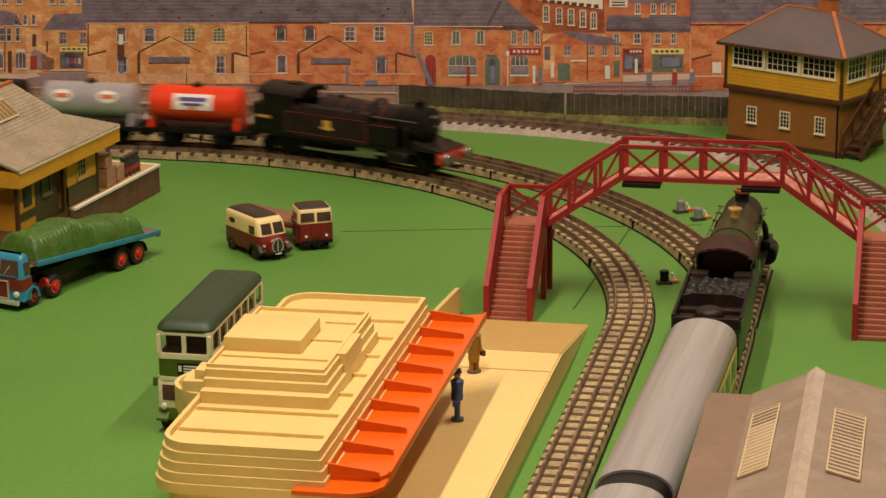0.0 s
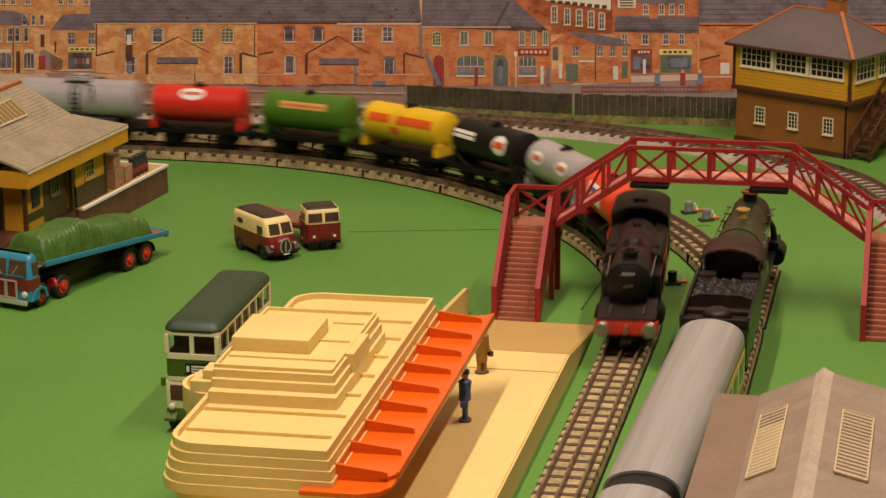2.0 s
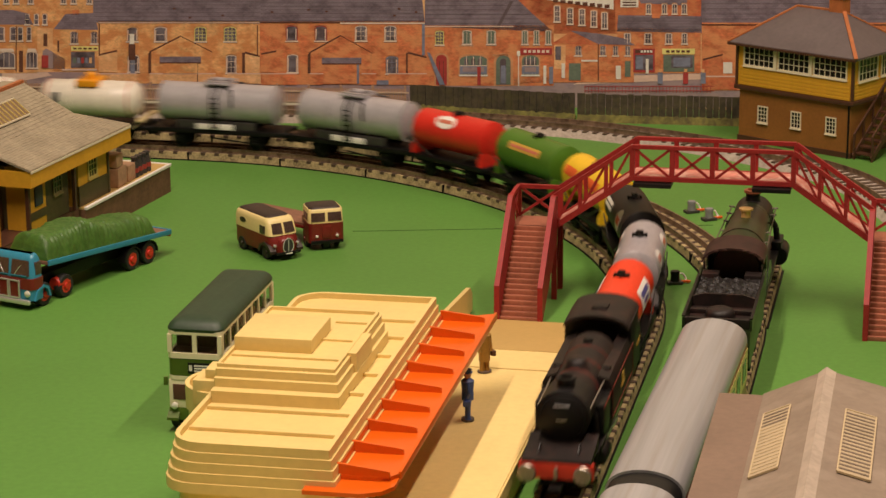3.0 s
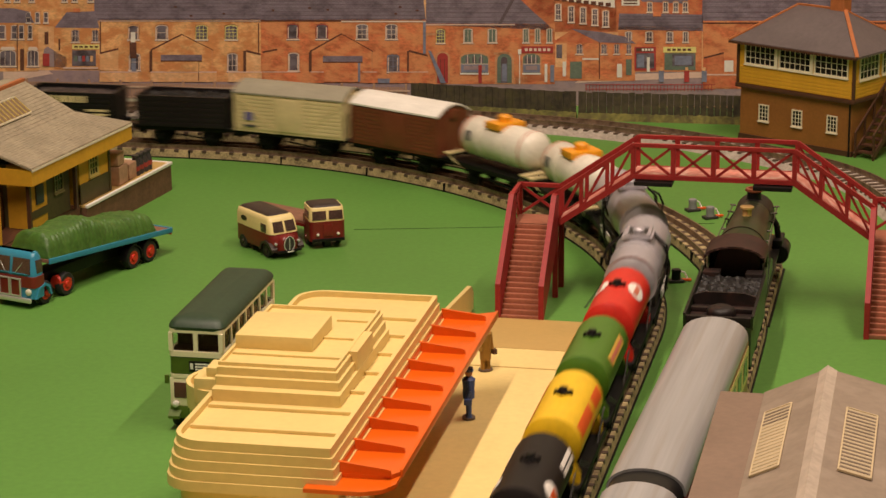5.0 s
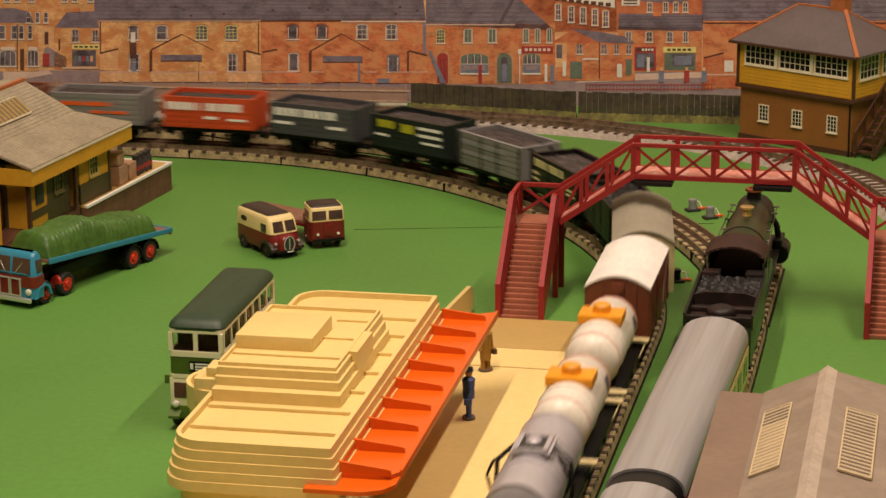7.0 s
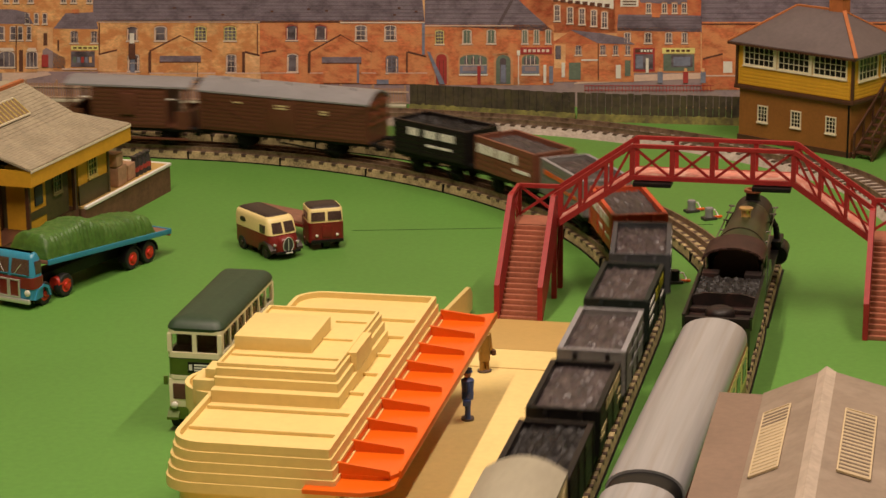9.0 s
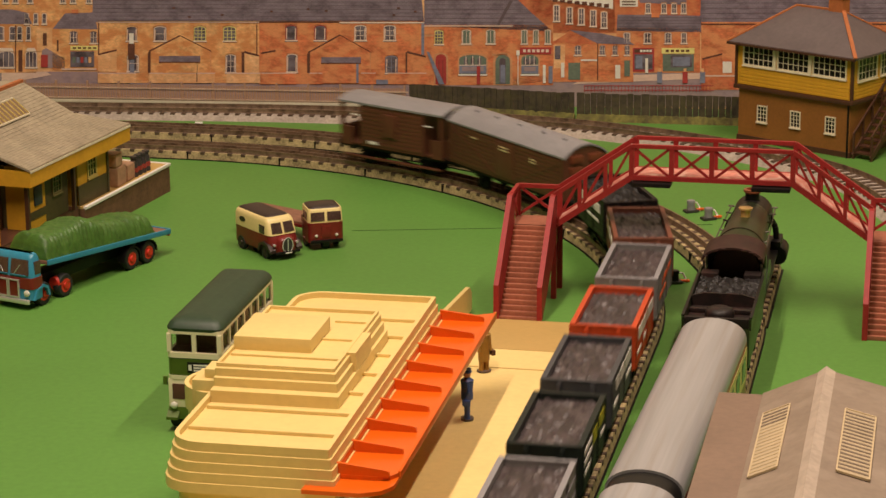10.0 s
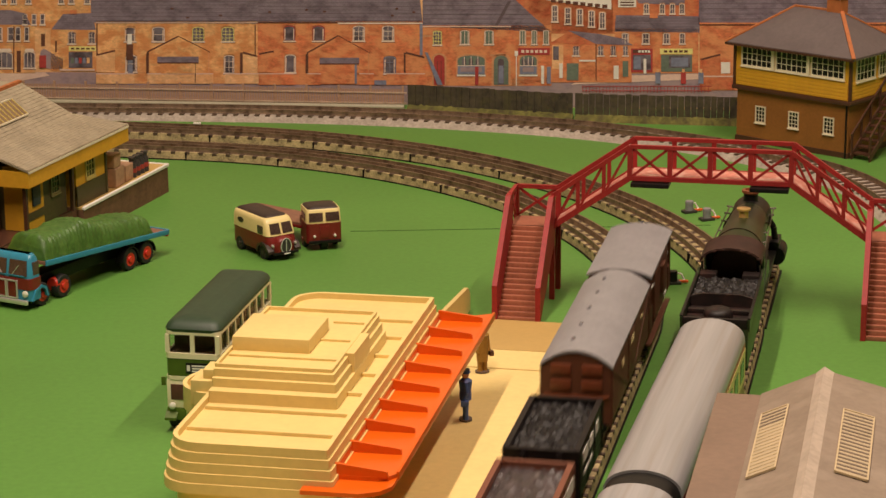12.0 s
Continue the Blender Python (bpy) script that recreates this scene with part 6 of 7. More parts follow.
def coach(x_mid, y_far, label):
    L, W = 212, 33
    ob = thing("passenger_coach", yard(x_mid, y_far - L / 2, RAILTOP, 88.2), label, "passenger coach", "coaches")
    b = part("body", box(B(), -L / 2, L / 2, -W / 2, W / 2, 9, 41, 0.8), COACHRED, ob, "crimson and cream coach body")
    for s in (-1, 1):
        part("cream_panel", box(B(), -L / 2 + 1, L / 2 - 1, s * W / 2 - 0.3, s * W / 2 + 0.3, 22, 38), COACHCREAM, b, "cream window band")
        for k in range(9):
            x = -L / 2 + 14 + k * 23
            part("window", box(B(), x - 7, x + 7, s * W / 2 - 0.5, s * W / 2 + 0.5, 25, 35, 0.3), WINDARK, b)
        part("solebar", box(B(), -L / 2 + 2, L / 2 - 2, s * 13 - 1, s * 13 + 1, 6, 9), CHASSIS, ob)
        part("buffer", cyl(B(), (L / 2, s * 11, 14), (L / 2 + 4, s * 11, 14), 2.2, 12), REDBEAM, ob)
    prof = [(16.4, 40.5)] + [(16.4 * math.cos(a), 40.5 + 11 * math.sin(a) ** 0.8) for a in [k * math.pi / 16 for k in range(1, 16)]] + [(-16.4, 40.5)]
    part("roof", prism(B(), prof, "x", -L / 2, L / 2), COACHROOF, ob, "smooth grey arched coach roof")
    for e in (-1, 1):
        part("gangway", box(B(), e * (L / 2 + 1.6) - 1.8, e * (L / 2 + 1.6) + 1.8, -8, 8, 8, 40, 0.8), BLACK, ob)
        bg = part("bogie", box(B(), e * 72 - 24, e * 72 + 24, -11, 11, 3, 8, 0.6), CHASSIS, ob)
        for x in (-14, 14):
            bm = B()
            for s in (-1, 1):
                lathe(bm, (e * 72 + x, s * 7.4, 6), (0, s, 0), [(0, 0), (0, 6.6), (0.8, 6.6), (1, 6), (2.6, 6), (2.6, 0)], 16)
            part("wheelset", bm, CHASSIS, bg)
    prof2 = [(15.6, 36)] + [(15.6 * math.cos(a), 40 + 10.4 * math.sin(a) ** 0.8) for a in [k * math.pi / 16 for k in range(1, 16)]] + [(-15.6, 36)]
    part("end_bellows", prism(B(), prof2, "x", -L / 2 - 14.6, -L / 2), BLACK, ob, "black corridor bellows between coaches")
    return ob


coach(54.0, -151, "crimson and cream coach with a plain grey roof")
coach(46.8, -378, "crimson and cream coach coupled behind another")

td = thing("tender", yard(53.8, 0, RAILTOP, 90), "dark green tender heaped with black coal", "tender")
part("tank_body", box(B(), -98, -6, -17, 17, 9, 30, 0.8), LOCOGREEN, td)
for s in (-1, 1):
    sd = part("side_sheet", prism(B(), [(-98, 29), (-6, 29), (-6, 36), (-12, 37), (-18, 35.5), (-60, 35.5), (-66, 35), (-98, 35)], "y", s * 17.2 - 0.6, s * 17.2 + 0.6), LOCOGREEN, td)
    part("bead", beam(B(), (-97, s * 17.3, 35.3), (-20, s * 17.3, 35.8), 1.5, 0.8), BLACK, sd)
    part("tool_box", box(B(), -20, -11, s * 11.5 - 4.6, s * 11.5 + 4.6, 30, 36, 0.5), SOOT, td)
    part("frame", box(B(), -96, -8, s * 13.6 - 1, s * 13.6 + 1, 3, 9), CHASSIS, td)
    for k in range(3):
        part("wheel", lathe(B(), (-84 + k * 33, s * 8, 8), (0, s, 0), [(0, 0), (0, 8.6), (0.8, 8.6), (1, 8), (2.8, 8), (2.8, 0)], 18), CHASSIS, td)
        part("axle_box", box(B(), -87 + k * 33, -81 + k * 33, s * 15 - 1.5, s * 15 + 1.5, 4, 9, 0.6), CHASSIS, td)
    part("buffer", lathe(B(), (-98, s * 11.5, 14), (-1, 0, 0), [(0, 2.2), (2.4, 1.6), (2.4, 3.2), (3, 0)], 14), BLACK, td)
part("coal_space", box(B(), -60, -12, -16.4, 16.4, 29.9, 31, 0.2), SOOT, td)
part("coal_load", heap(-59, -20, -16, 16, 33.2, 1.7, 11.0, 40, 30, 1.6), COAL, td, "heaped glossy black coal")
part("coal_plate", prism(B(), [(-16.4, 30), (16.4, 30), (16.4, 35.6), (10, 37.4), (-10, 37.4), (-16.4, 35.6)], "x", -62, -60.2), SOOT, td)
part("rear_deck", box(B(), -97, -62, -16.4, 16.4, 30, 30.6, 0.2), SOOT, td)
part("filler_dome", lathe(B(), (-80, 0, 30.5), (0, 0, 1), [(0, 7.6), (2.6, 7.6), (4.0, 6.8), (5.0, 4.8), (5.4, 0)], 26), SOOT, td, "round brown filler dome")
part("deck_rail", box(B(), -76, -72, -16.2, 16.2, 30.6, 33.0, 0.5), SOOT, td)
part("rear_plate", box(B(), -98, -95.6, -16.5, 16.5, 30, 35, 0.5), SOOT, td)

gl = thing("green_locomotive", yard(53.8, 0, RAILTOP, 90), "dark green steam locomotive with brass safety valve", "locomotive")
part("running_plate", box(B(), -6, 138, -16.5, 16.5, 14, 16, 0.3), BLACK, gl)
bo = part("boiler", lathe(B(), (14, 0, 33), (1, 0, 0), [(0, 0), (0, 14.2), (40, 13.8), (44, 13.2), (92, 11.2), (92, 0)], 32), LOCOGREEN, gl, "dark green tapered boiler")
for x, r in ((36, 14.1), (57, 12.9), (78, 12.0), (100, 11.2)):
    part("boiler_band", lathe(B(), (x, 0, 33), (1, 0, 0), [(0, r - 1), (0, r + 0.25), (0.8, r + 0.25), (0.8, r - 1)], 30), SOOT, bo)
part("smokebox", lathe(B(), (105, 0, 32.6), (1, 0, 0), [(0, 0), (0, 11.6), (22, 11.6), (23, 9.4), (24.5, 0)], 28), BLACK, gl)
ch = part("chimney", lathe(B(), (115, 0, 42.4), (0, 0, 1), [(0, 6), (1.4, 4.4), (5.4, 4.1), (5.4, 0)], 18), BLACK, gl)
part("chimney_cap", lathe(B(), (115, 0, 47.6), (0, 0, 1), [(0, 4.2), (1.0, 5.4), (2.4, 5.2), (2.6, 3.4), (0.6, 3.0), (0.5, 0)], 20), COPPER, ch, "copper chimney cap")
part("safety_valve", lathe(B(), (67, 0, 42.6), (0, 0, 1), [(0, 5.6), (1, 3.6), (3.4, 2.7), (6.8, 2.8), (7.4, 4.0), (8.4, 4.0), (8.6, 0)], 22), BRASS, gl, "bright brass safety valve cover")
for s in (-1, 1):
    part("valve_pipe", cyl(B(), (67, 0, 44.4), (67, s * 7, 42.6), 1.0, 8), SOOT, gl)
prof = [(16.8, 40.6)] + [(16.8 * math.cos(a), 40.6 + 8.4 * math.sin(a) ** 0.9) for a in [k * math.pi / 14 for k in range(1, 14)]] + [(-16.8, 40.6)] + [(-15.8 * math.cos(a), 40.0 + 7.8 * math.sin(a) ** 0.9) for a in [k * math.pi / 14 for k in range(1, 14)]]
rf = part("cab_roof", prism(B(), prof, "x", -13, 15), ROOFRUST, gl, "curved rusty-brown cab roof with chipped edge")
for k in (0.4, 2.1, 3.0, 5.2, 6.1, 7.7):
    a = math.pi * (k + 1) / 10
    part("roof_edge_chip", box(B(), -13.8, -12.4, 16.2 * math.cos(a) - 1.0 - 0.5 * (k % 2), 16.2 * math.cos(a) + 0.9, 39.9 + 7.8 * math.sin(a), 40.7 + 8.1 * math.sin(a), 0.2), ROOFRUST, rf)
for s in (-1, 1):
    part("cab_side", box(B(), -6, 15, s * 15.8 - 0.7, s * 15.8 + 0.7, 16, 32, 0.2), LOCOGREEN, gl)
    part("cab_pillar", box(B(), 10, 15, s * 15.8 - 0.7, s * 15.8 + 0.7, 32, 41, 0.2), LOCOGREEN, gl)
    part("cab_stanchion", cyl(B(), (-6, s * 15.6, 30), (-11, s * 15.6, 40), 0.6, 6), STEEL, gl)
    part("nameplate_splasher", prism(B(), [(26, 16), (60, 16), (56, 24), (44, 27.5), (32, 24)], "y", s * 14 - 2, s * 14 + 2), LOCOGREEN, gl)
    part("cylinder", lathe(B(), (106, s * 16, 12.5), (1, 0, 0), [(0, 0), (0, 5.4), (1, 5.9), (19, 5.9), (20, 5.4), (20, 0)], 18), BLACK, gl)
    part("valve_chest", box(B(), 106, 126, s * 15 - 3, s * 15 + 3, 16, 21, 0.8), BLACK, gl)
    part("steam_pipe", pipe(B(), [(114, s * 9, 36), (114, s * 14, 28), (114, s * 15.5, 16)], 1.8, 8), BLACK, gl)
    part("handrail", pipe(B(), [(16, s * 15.4, 38), (60, s * 14.4, 37.6), (124, s * 13.0, 37)], 0.42), DULLRAIL, gl, "thin dull handrail")
    for x in (24, 44, 66, 88, 106, 122):
        part("handrail_knob", cyl(B(), (x, s * 11, 37.3), (x, s * 14.6, 37.6), 0.55, 6), DULLRAIL, gl)
    for x in (30, 58, 86):
        part("driving_wheel", lathe(B(), (x, s * 8, 11), (0, s, 0), [(0, 0), (0, 12), (0.8, 12), (1, 11.3), (2.8, 11.3), (2.8, 9), (1.8, 9), (1.8, 0)], 24), CHASSIS, gl)
    for x in (106, 126):
        part("bogie_wheel", lathe(B(), (x, s * 8, 6), (0, s, 0), [(0, 0), (0, 6.6), (0.8, 6.6), (1, 6), (2.8, 6), (2.8, 0)], 18), CHASSIS, gl)
    part("connecting_rod", beam(B(), (30, s * 13.5, 9), (106, s * 15, 12), 1, 2), STEEL, gl)
    part("spectacle_window", disc(B(), (14.2, s * 9.5, 41), (-1, 0, 0), 2.6, 3.2, 0.3), WINDARK, gl)
part("firebox_back", lathe(B(), (8, 0, 32), (1, 0, 0), [(0, 0), (0, 12.4), (6, 12.8), (6.1, 0)], 24), DKBROWN, gl, "brown backhead in the cab")
part("cab_floor", box(B(), -6, 14, -15, 15, 16, 17), BLACK, gl)
part("cab_front", box(B(), 14.4, 15.6, -15.4, 15.4, 16, 44, 0.2), LOCOGREEN, gl)
part("buffer_beam", box(B(), 136, 138.4, -17, 17, 10, 16, 0.3), REDBEAM, gl)

# ---- point levers beside the curve ----
for x, y, turn in ((164.3, 1549, 20), (173.8, 1529, 20), (137.4, 1381, 5)):
    lv = thing("point_lever", at(x, y, 0, turn) @ Matrix.Scale(0.78, 4), "small grey track lever with a red tab", "point lever", "point levers")
    part("lever_base", box(B(), -6, 6, -4, 4, 0, 2.4, 0.5), P_DKMETAL, lv)
    part("lever_drum", lathe(B(), (0, 0, 2.4), (0, 0, 1), [(0, 3.6), (5, 3.4), (6.5, 3.8), (8, 3.4), (8.2, 0)], 16), P_GREYROOF if y > 1400 else BLACK, lv)
    part("red_tab", box(B(), 5, 12, -1.5, 1.5, 1, 2.6, 0.3), P_ORPRINT, lv, "orange-red plastic tab")
    part("white_wire", pipe(B(), [(3, 2, 8), (7, 3, 7), (9, 2, 3), (8, -1, 0.6)], 0.7), WHITE, lv, "thin white wire loop")
# ---- road vehicles and platform figures; vehicles face their own +x ----
BUSGREEN = mat("olive_green_bus_paint", (0.075, 0.12, 0.012), 0.35, vary=0.1, grain=300, coarse=50)
BUSROOF = mat("dark_green_bus_roof", (0.020, 0.042, 0.019), 0.5, vary=0.2, grain=300, coarse=40)
BUSCREAM = mat("cream_bus_paint", (0.80, 0.72, 0.50), 0.38, vary=0.05)
SEATBROWN = mat("brown_bus_interior", (0.10, 0.035, 0.022), 0.6, vary=0.2)
PANE = mat("clear_window_pane", (0.9, 0.9, 0.9), 0.05, vary=0.02, bump=0)
PANE.node_tree.nodes["Principled BSDF"].inputs["Transmission Weight"].default_value = 1.0
PANE.node_tree.nodes["Principled BSDF"].inputs["IOR"].default_value = 1.1
RUBBER = mat("black_rubber_tyre", (0.014, 0.013, 0.012), 0.7, vary=0.2)
WHEELRED = mat("bright_red_wheel_hub", (0.55, 0.03, 0.015), 0.4, vary=0.1)
SKYBLUE = mat("turquoise_lorry_paint", (0.035, 0.23, 0.36), 0.35, vary=0.1, grain=300, coarse=50)
MAROON = mat("maroon_lorry_paint", (0.17, 0.014, 0.012), 0.35, vary=0.12, grain=300, coarse=50)
VANCREAM = mat("cream_van_paint", (0.74, 0.59, 0.26), 0.38, vary=0.06)
VANROOF = mat("dark_brown_van_roof", (0.032, 0.018, 0.014), 0.45, vary=0.15)
TARP = mat("green_tarpaulin", (0.052, 0.125, 0.018), 0.48, vary=0.28, grain=420, coarse=90, bump=0.5, tint=(0.10, 0.19, 0.04), amount=0.45, edge=0.54)
BEDWOOD = mat("brown_flatbed_boards", (0.22, 0.10, 0.06), 0.6, vary=0.2, grain=300, coarse=80)
CHROME = mat("chrome_trim", (0.72, 0.69, 0.66), 0.25, 0.55, vary=0.05)
CABGLASS = mat("brownish_cab_glass", (0.075, 0.045, 0.038), 0.12, vary=0.4, spec=0.6)
LAMPGLASS = mat("pale_headlamp", (0.75, 0.72, 0.62), 0.2, vary=0.05)


def road_wheel(parent, x, y, r, w, hub):
    s = 1 if y > 0 else -1
    t = part("wheel", lathe(B(), (x, y - s * w / 2, r), (0, s, 0), [(0, r * 0.4), (0, r * 0.92), (w * 0.2, r), (w * 0.8, r), (w, r * 0.92), (w, r * 0.6), (w * 0.8, r * 0.58), (w * 0.8, 0)], 20), RUBBER, parent)
    part("hub", lathe(B(), (x, y + s * w * 0.2, r), (0, s, 0), [(0, r * 0.6), (w * 0.3, r * 0.6), (w * 0.22, r * 0.3), (w * 0.45, r * 0.26), (w * 0.45, 0)], 16), hub, t)
    return t


# double-deck bus
bus = thing("double_deck_bus", at(-114.2, 1174.5, 0, -101.3), "green and cream half-cab double-deck bus", "bus")
BL, BW = 49.0, 14.0


part("lower_body", prism(B(), rounded(-BL, 34, -BW, BW, 2.5), "z", 5, 27), BUSGREEN, bus, "olive green lower deck")
part("waist_band", prism(B(), rounded(-BL - 0.2, BL + 0.2, -BW - 0.2, BW + 0.2, 3), "z", 27, 29), BUSCREAM, bus)
part("mid_panel", prism(B(), rounded(-BL, BL, -BW, BW, 3), "z", 29, 38), BUSGREEN, bus, "olive green panel between decks")
part("upper_floor", prism(B(), rounded(-BL + 0.6, BL - 0.6, -BW + 0.6, BW - 0.6, 3), "z", 38, 39), SEATBROWN, bus)
part("cream_rail", prism(B(), rounded(-BL - 0.3, BL + 0.3, -BW - 0.3, BW + 0.3, 3), "z", 38.2, 41), BUSCREAM, bus)
part("deck_floor", prism(B(), rounded(-BL + 1.4, BL - 1.4, -BW + 1.4, BW - 1.4, 2), "z", 41, 41.3), SEATBROWN, bus)
part("cant_rail", prism(B(), rounded(-BL, BL, -BW, BW, 3), "z", 50.4, 52.4), BUSCREAM, bus)
for s in (-1, 1):
    for k in range(8):
        x = -BL + 3 + k * (2 * BL - 6) / 7
        part("window_pillar", box(B(), x - 1.0, x + 1.0, s * (BW - 0.6) - 0.6, s * (BW - 0.6) + 0.6, 41, 50.4), BUSCREAM, bus)
    part("side_glass", box(B(), -BL + 2, BL - 2, s * (BW - 0.9) - 0.15, s * (BW - 0.9) + 0.15, 41, 50.4), PANE, bus)
    part("lower_windows", box(B(), -BL + 8, 30, s * BW - 0.3, s * BW + 0.25, 16, 25, 0.3), WINDARK, bus)
    for k in range(6):
        x = -BL + 8 + k * 14
        part("window_pillar", box(B(), x - 0.9, x + 0.9, s * BW - 0.4, s * BW + 0.5, 15, 26), BUSCREAM, bus)
for e in (-1, 1):
    for y in (-BW + 1.2, 0, BW - 1.2):
        part("window_pillar", box(B(), e * (BL - 0.7) - 0.7, e * (BL - 0.7) + 0.7, y - 1.1, y + 1.1, 41, 50.4), BUSCREAM, bus)
    part("end_glass", box(B(), e * (BL - 1.0) - 0.15, e * (BL - 1.0) + 0.15, -BW + 2, BW - 2, 41, 50.4), PANE, bus)
for k in range(6):
    for s in (-1, 1):
        part("seat_back", box(B(), -34 + k * 13, -32 + k * 13, s * 7 - 5, s * 7 + 5, 41.3, 47, 0.8), SEATBROWN, bus)
part("interior_bulkhead", box(B(), 37, 38, -BW + 1.6, BW - 1.6, 41.3, 50.2), SEATBROWN, bus)
rings = [(0, 51.8), (-0.4, 53.4), (0.6, 55.4), (2.6, 57.0), (6, 57.9), (10, 58.3)]
part("roof", loft(B(), [[(x, y, z) for x, y in rounded(-BL + g, BL - g * 1.1, -BW + g, BW - g, max(4.0 - g * 0.3, 1.2), 4)] for g, z in rings]), BUSROOF, bus, "domed dark green roof")
# half cab on the off side, bonnet beside it
cab = part("driver_cab", box(B(), 34, BL, -BW, -1.5, 12, 27, 0.8), BUSCREAM, bus, "cream half cab")
part("cab_windscreen", box(B(), BL - 0.2, BL + 0.35, -BW + 2.2, -3.4, 16.6, 24.6, 0.2), SEATBROWN, cab)
part("cab_lower", box(B(), 34, BL + 0.4, -BW - 0.1, -1.5, 6, 12.6, 0.6), BUSGREEN, cab)
part("mudguard", prism(B(), [(36, 6), (40, 11), (48, 11.5), (52.4, 8), (52.4, 6.6), (48, 9.4), (41, 9), (38, 6)], "y", -BW - 0.5, -BW + 5.5), BUSGREEN, bus)
part("bonnet", prism(B(), rounded(34, BL + 1, -1.4, 9, 2), "z", 6, 17), BUSGREEN, bus)
part("radiator", box(B(), BL + 1, BL + 2.4, -0.4, 8, 5, 17.5, 0.5), CHROME, bus, "chrome radiator shell")
bl = part("destination_blind", box(B(), BL - 0.1, BL + 0.45, -3.6, 9.0, 30.6, 36.2, 0.1), BLACK, bus, "black destination blind with white bars")
for z in (32.0, 33.4, 34.8):
    part("blind_bar", box(B(), BL + 0.4, BL + 0.6, -0.4, 8.2, z - 0.4, z + 0.4), WHITE, bl)
part("blind_bar", box(B(), BL + 0.4, BL + 0.6, -3.0, -1.4, 32, 35), WHITE, bl)
for y in (-BW + 3, BW - 3):
    part("headlamp", lathe(B(), (BL + 0.3, y, 13.6), (1, 0, 0), [(0, 1.7), (1.2, 1.7), (1.6, 1.2), (1.7, 0)], 14), LAMPGLASS, bus)
part("mirror", box(B(), BL - 3, BL - 1.8, -BW - 3.2, -BW - 1.0, 23, 27.4, 0.3), BUSGREEN, bus)
for x in (42, -26):
    for s in (-1, 1):
        road_wheel(bus, x, s * 11.4, 6.6, 4.6, BUSGREEN)

# flatbed lorry with sheeted load
lo = thing("flatbed_lorry", at(-219.7, 1401.9, 0, -119.8), "turquoise flatbed lorry carrying a green sheeted load", "lorry")
part("chassis", box(B(), -58, 66, -6, 6, 8, 15, 0.4), BLACK, lo)
RAKE = pose(-7 * MM, 0, 1.3 * MM, 0, -4.5, 0) @ at(7, 0, 0)
bed = part("flatbed", box(B(), -68, 53, -15.5, 15.5, 17.6, 19.8, 0.3), BEDWOOD, lo, "brown boarded flatbed", RAKE)
for s in (-1, 1):
    part("side_rail", box(B(), -68, 53, s * 15.4 - 0.7, s * 15.4 + 0.7, 17.2, 20.4, 0.3), SKYBLUE, bed, "turquoise side rail")
part("tail_rail", box(B(), -69, -67.6, -15, 15, 17.2, 20.4, 0.3), SKYBLUE, bed)
for s in (-1, 1):
    part("tail_lamp", box(B(), -70, -68.8, s * 12 - 2, s * 12 + 2, 15.4, 17.4, 0.3), WHEELRED, bed)
tp = []
for i in range(133):
    x = -53 + i * 0.8
    u0 = i / 132
    e = min(u0, 1 - u0) * 132
    h = 10.4 + 5.0 * math.exp(-((u0 - 0.62) / 0.16) ** 2) + 1.6 * math.exp(-((u0 - 0.18) / 0.14) ** 2) + 3.6 * u0 - (7.5 * (1 - e / 5) ** 2 if e < 5 else 0)
    row = []
    for j in range(41):
        u = -1 + j / 20
        a = abs(u)
        z = h * (1 - a ** 7) * (0.95 + 0.05 * math.cos(u * 2.2))
        y = u * 15.2 * (1 - 0.07 * (1 - a))
        fold = noise.noise((x * 0.55 + 3 * u, u * 0.9, 2.0)) * 1.1 + abs(noise.noise((x * 0.30 - 2 * u, u * 1.4, 9.0))) * 1.8 + noise.noise((x * 1.3, u * 2.0, 5.0)) * 0.45
        lift = min(1.0, z / 5)
        row.append((x, y + (1 if u > 0 else -1) * fold * 0.55 * lift * a, max(20.0 + z + fold * 0.6 * lift * (1 - a ** 6), 20.0)))
    row += [(x, 14.6, 19.95), (x, -14.6, 19.95)]
    tp.append(row)
single("tarpaulin_load", loft(B(), tp), TARP, at(-219.7, 1401.9, 0, -119.8) @ RAKE, "creased green tarpaulin over the lorry load", "tarpaulin")
cb = part("cab", loft(B(), [[(x, y, z) for x, y in rounded(57 + g, 68 - f, -16.6 + g, 16.6 - g, 2.8, 4)] for z, g, f in ((6, 0, 0), (14, -0.2, 0), (20, 0.2, 0.3), (30, 0.9, 2.0), (32.4, 1.8, 3.2), (33.4, 3.6, 5.0))]), SKYBLUE, lo, "turquoise rounded cab")
part("cab_band", loft(B(), [[(x, y, z) for x, y in rounded(56.8, 68.4, -17.0, 17.0, 2.9, 4)] for z in (12.6, 19.2)]), MAROON, cb, "maroon band round the cab")
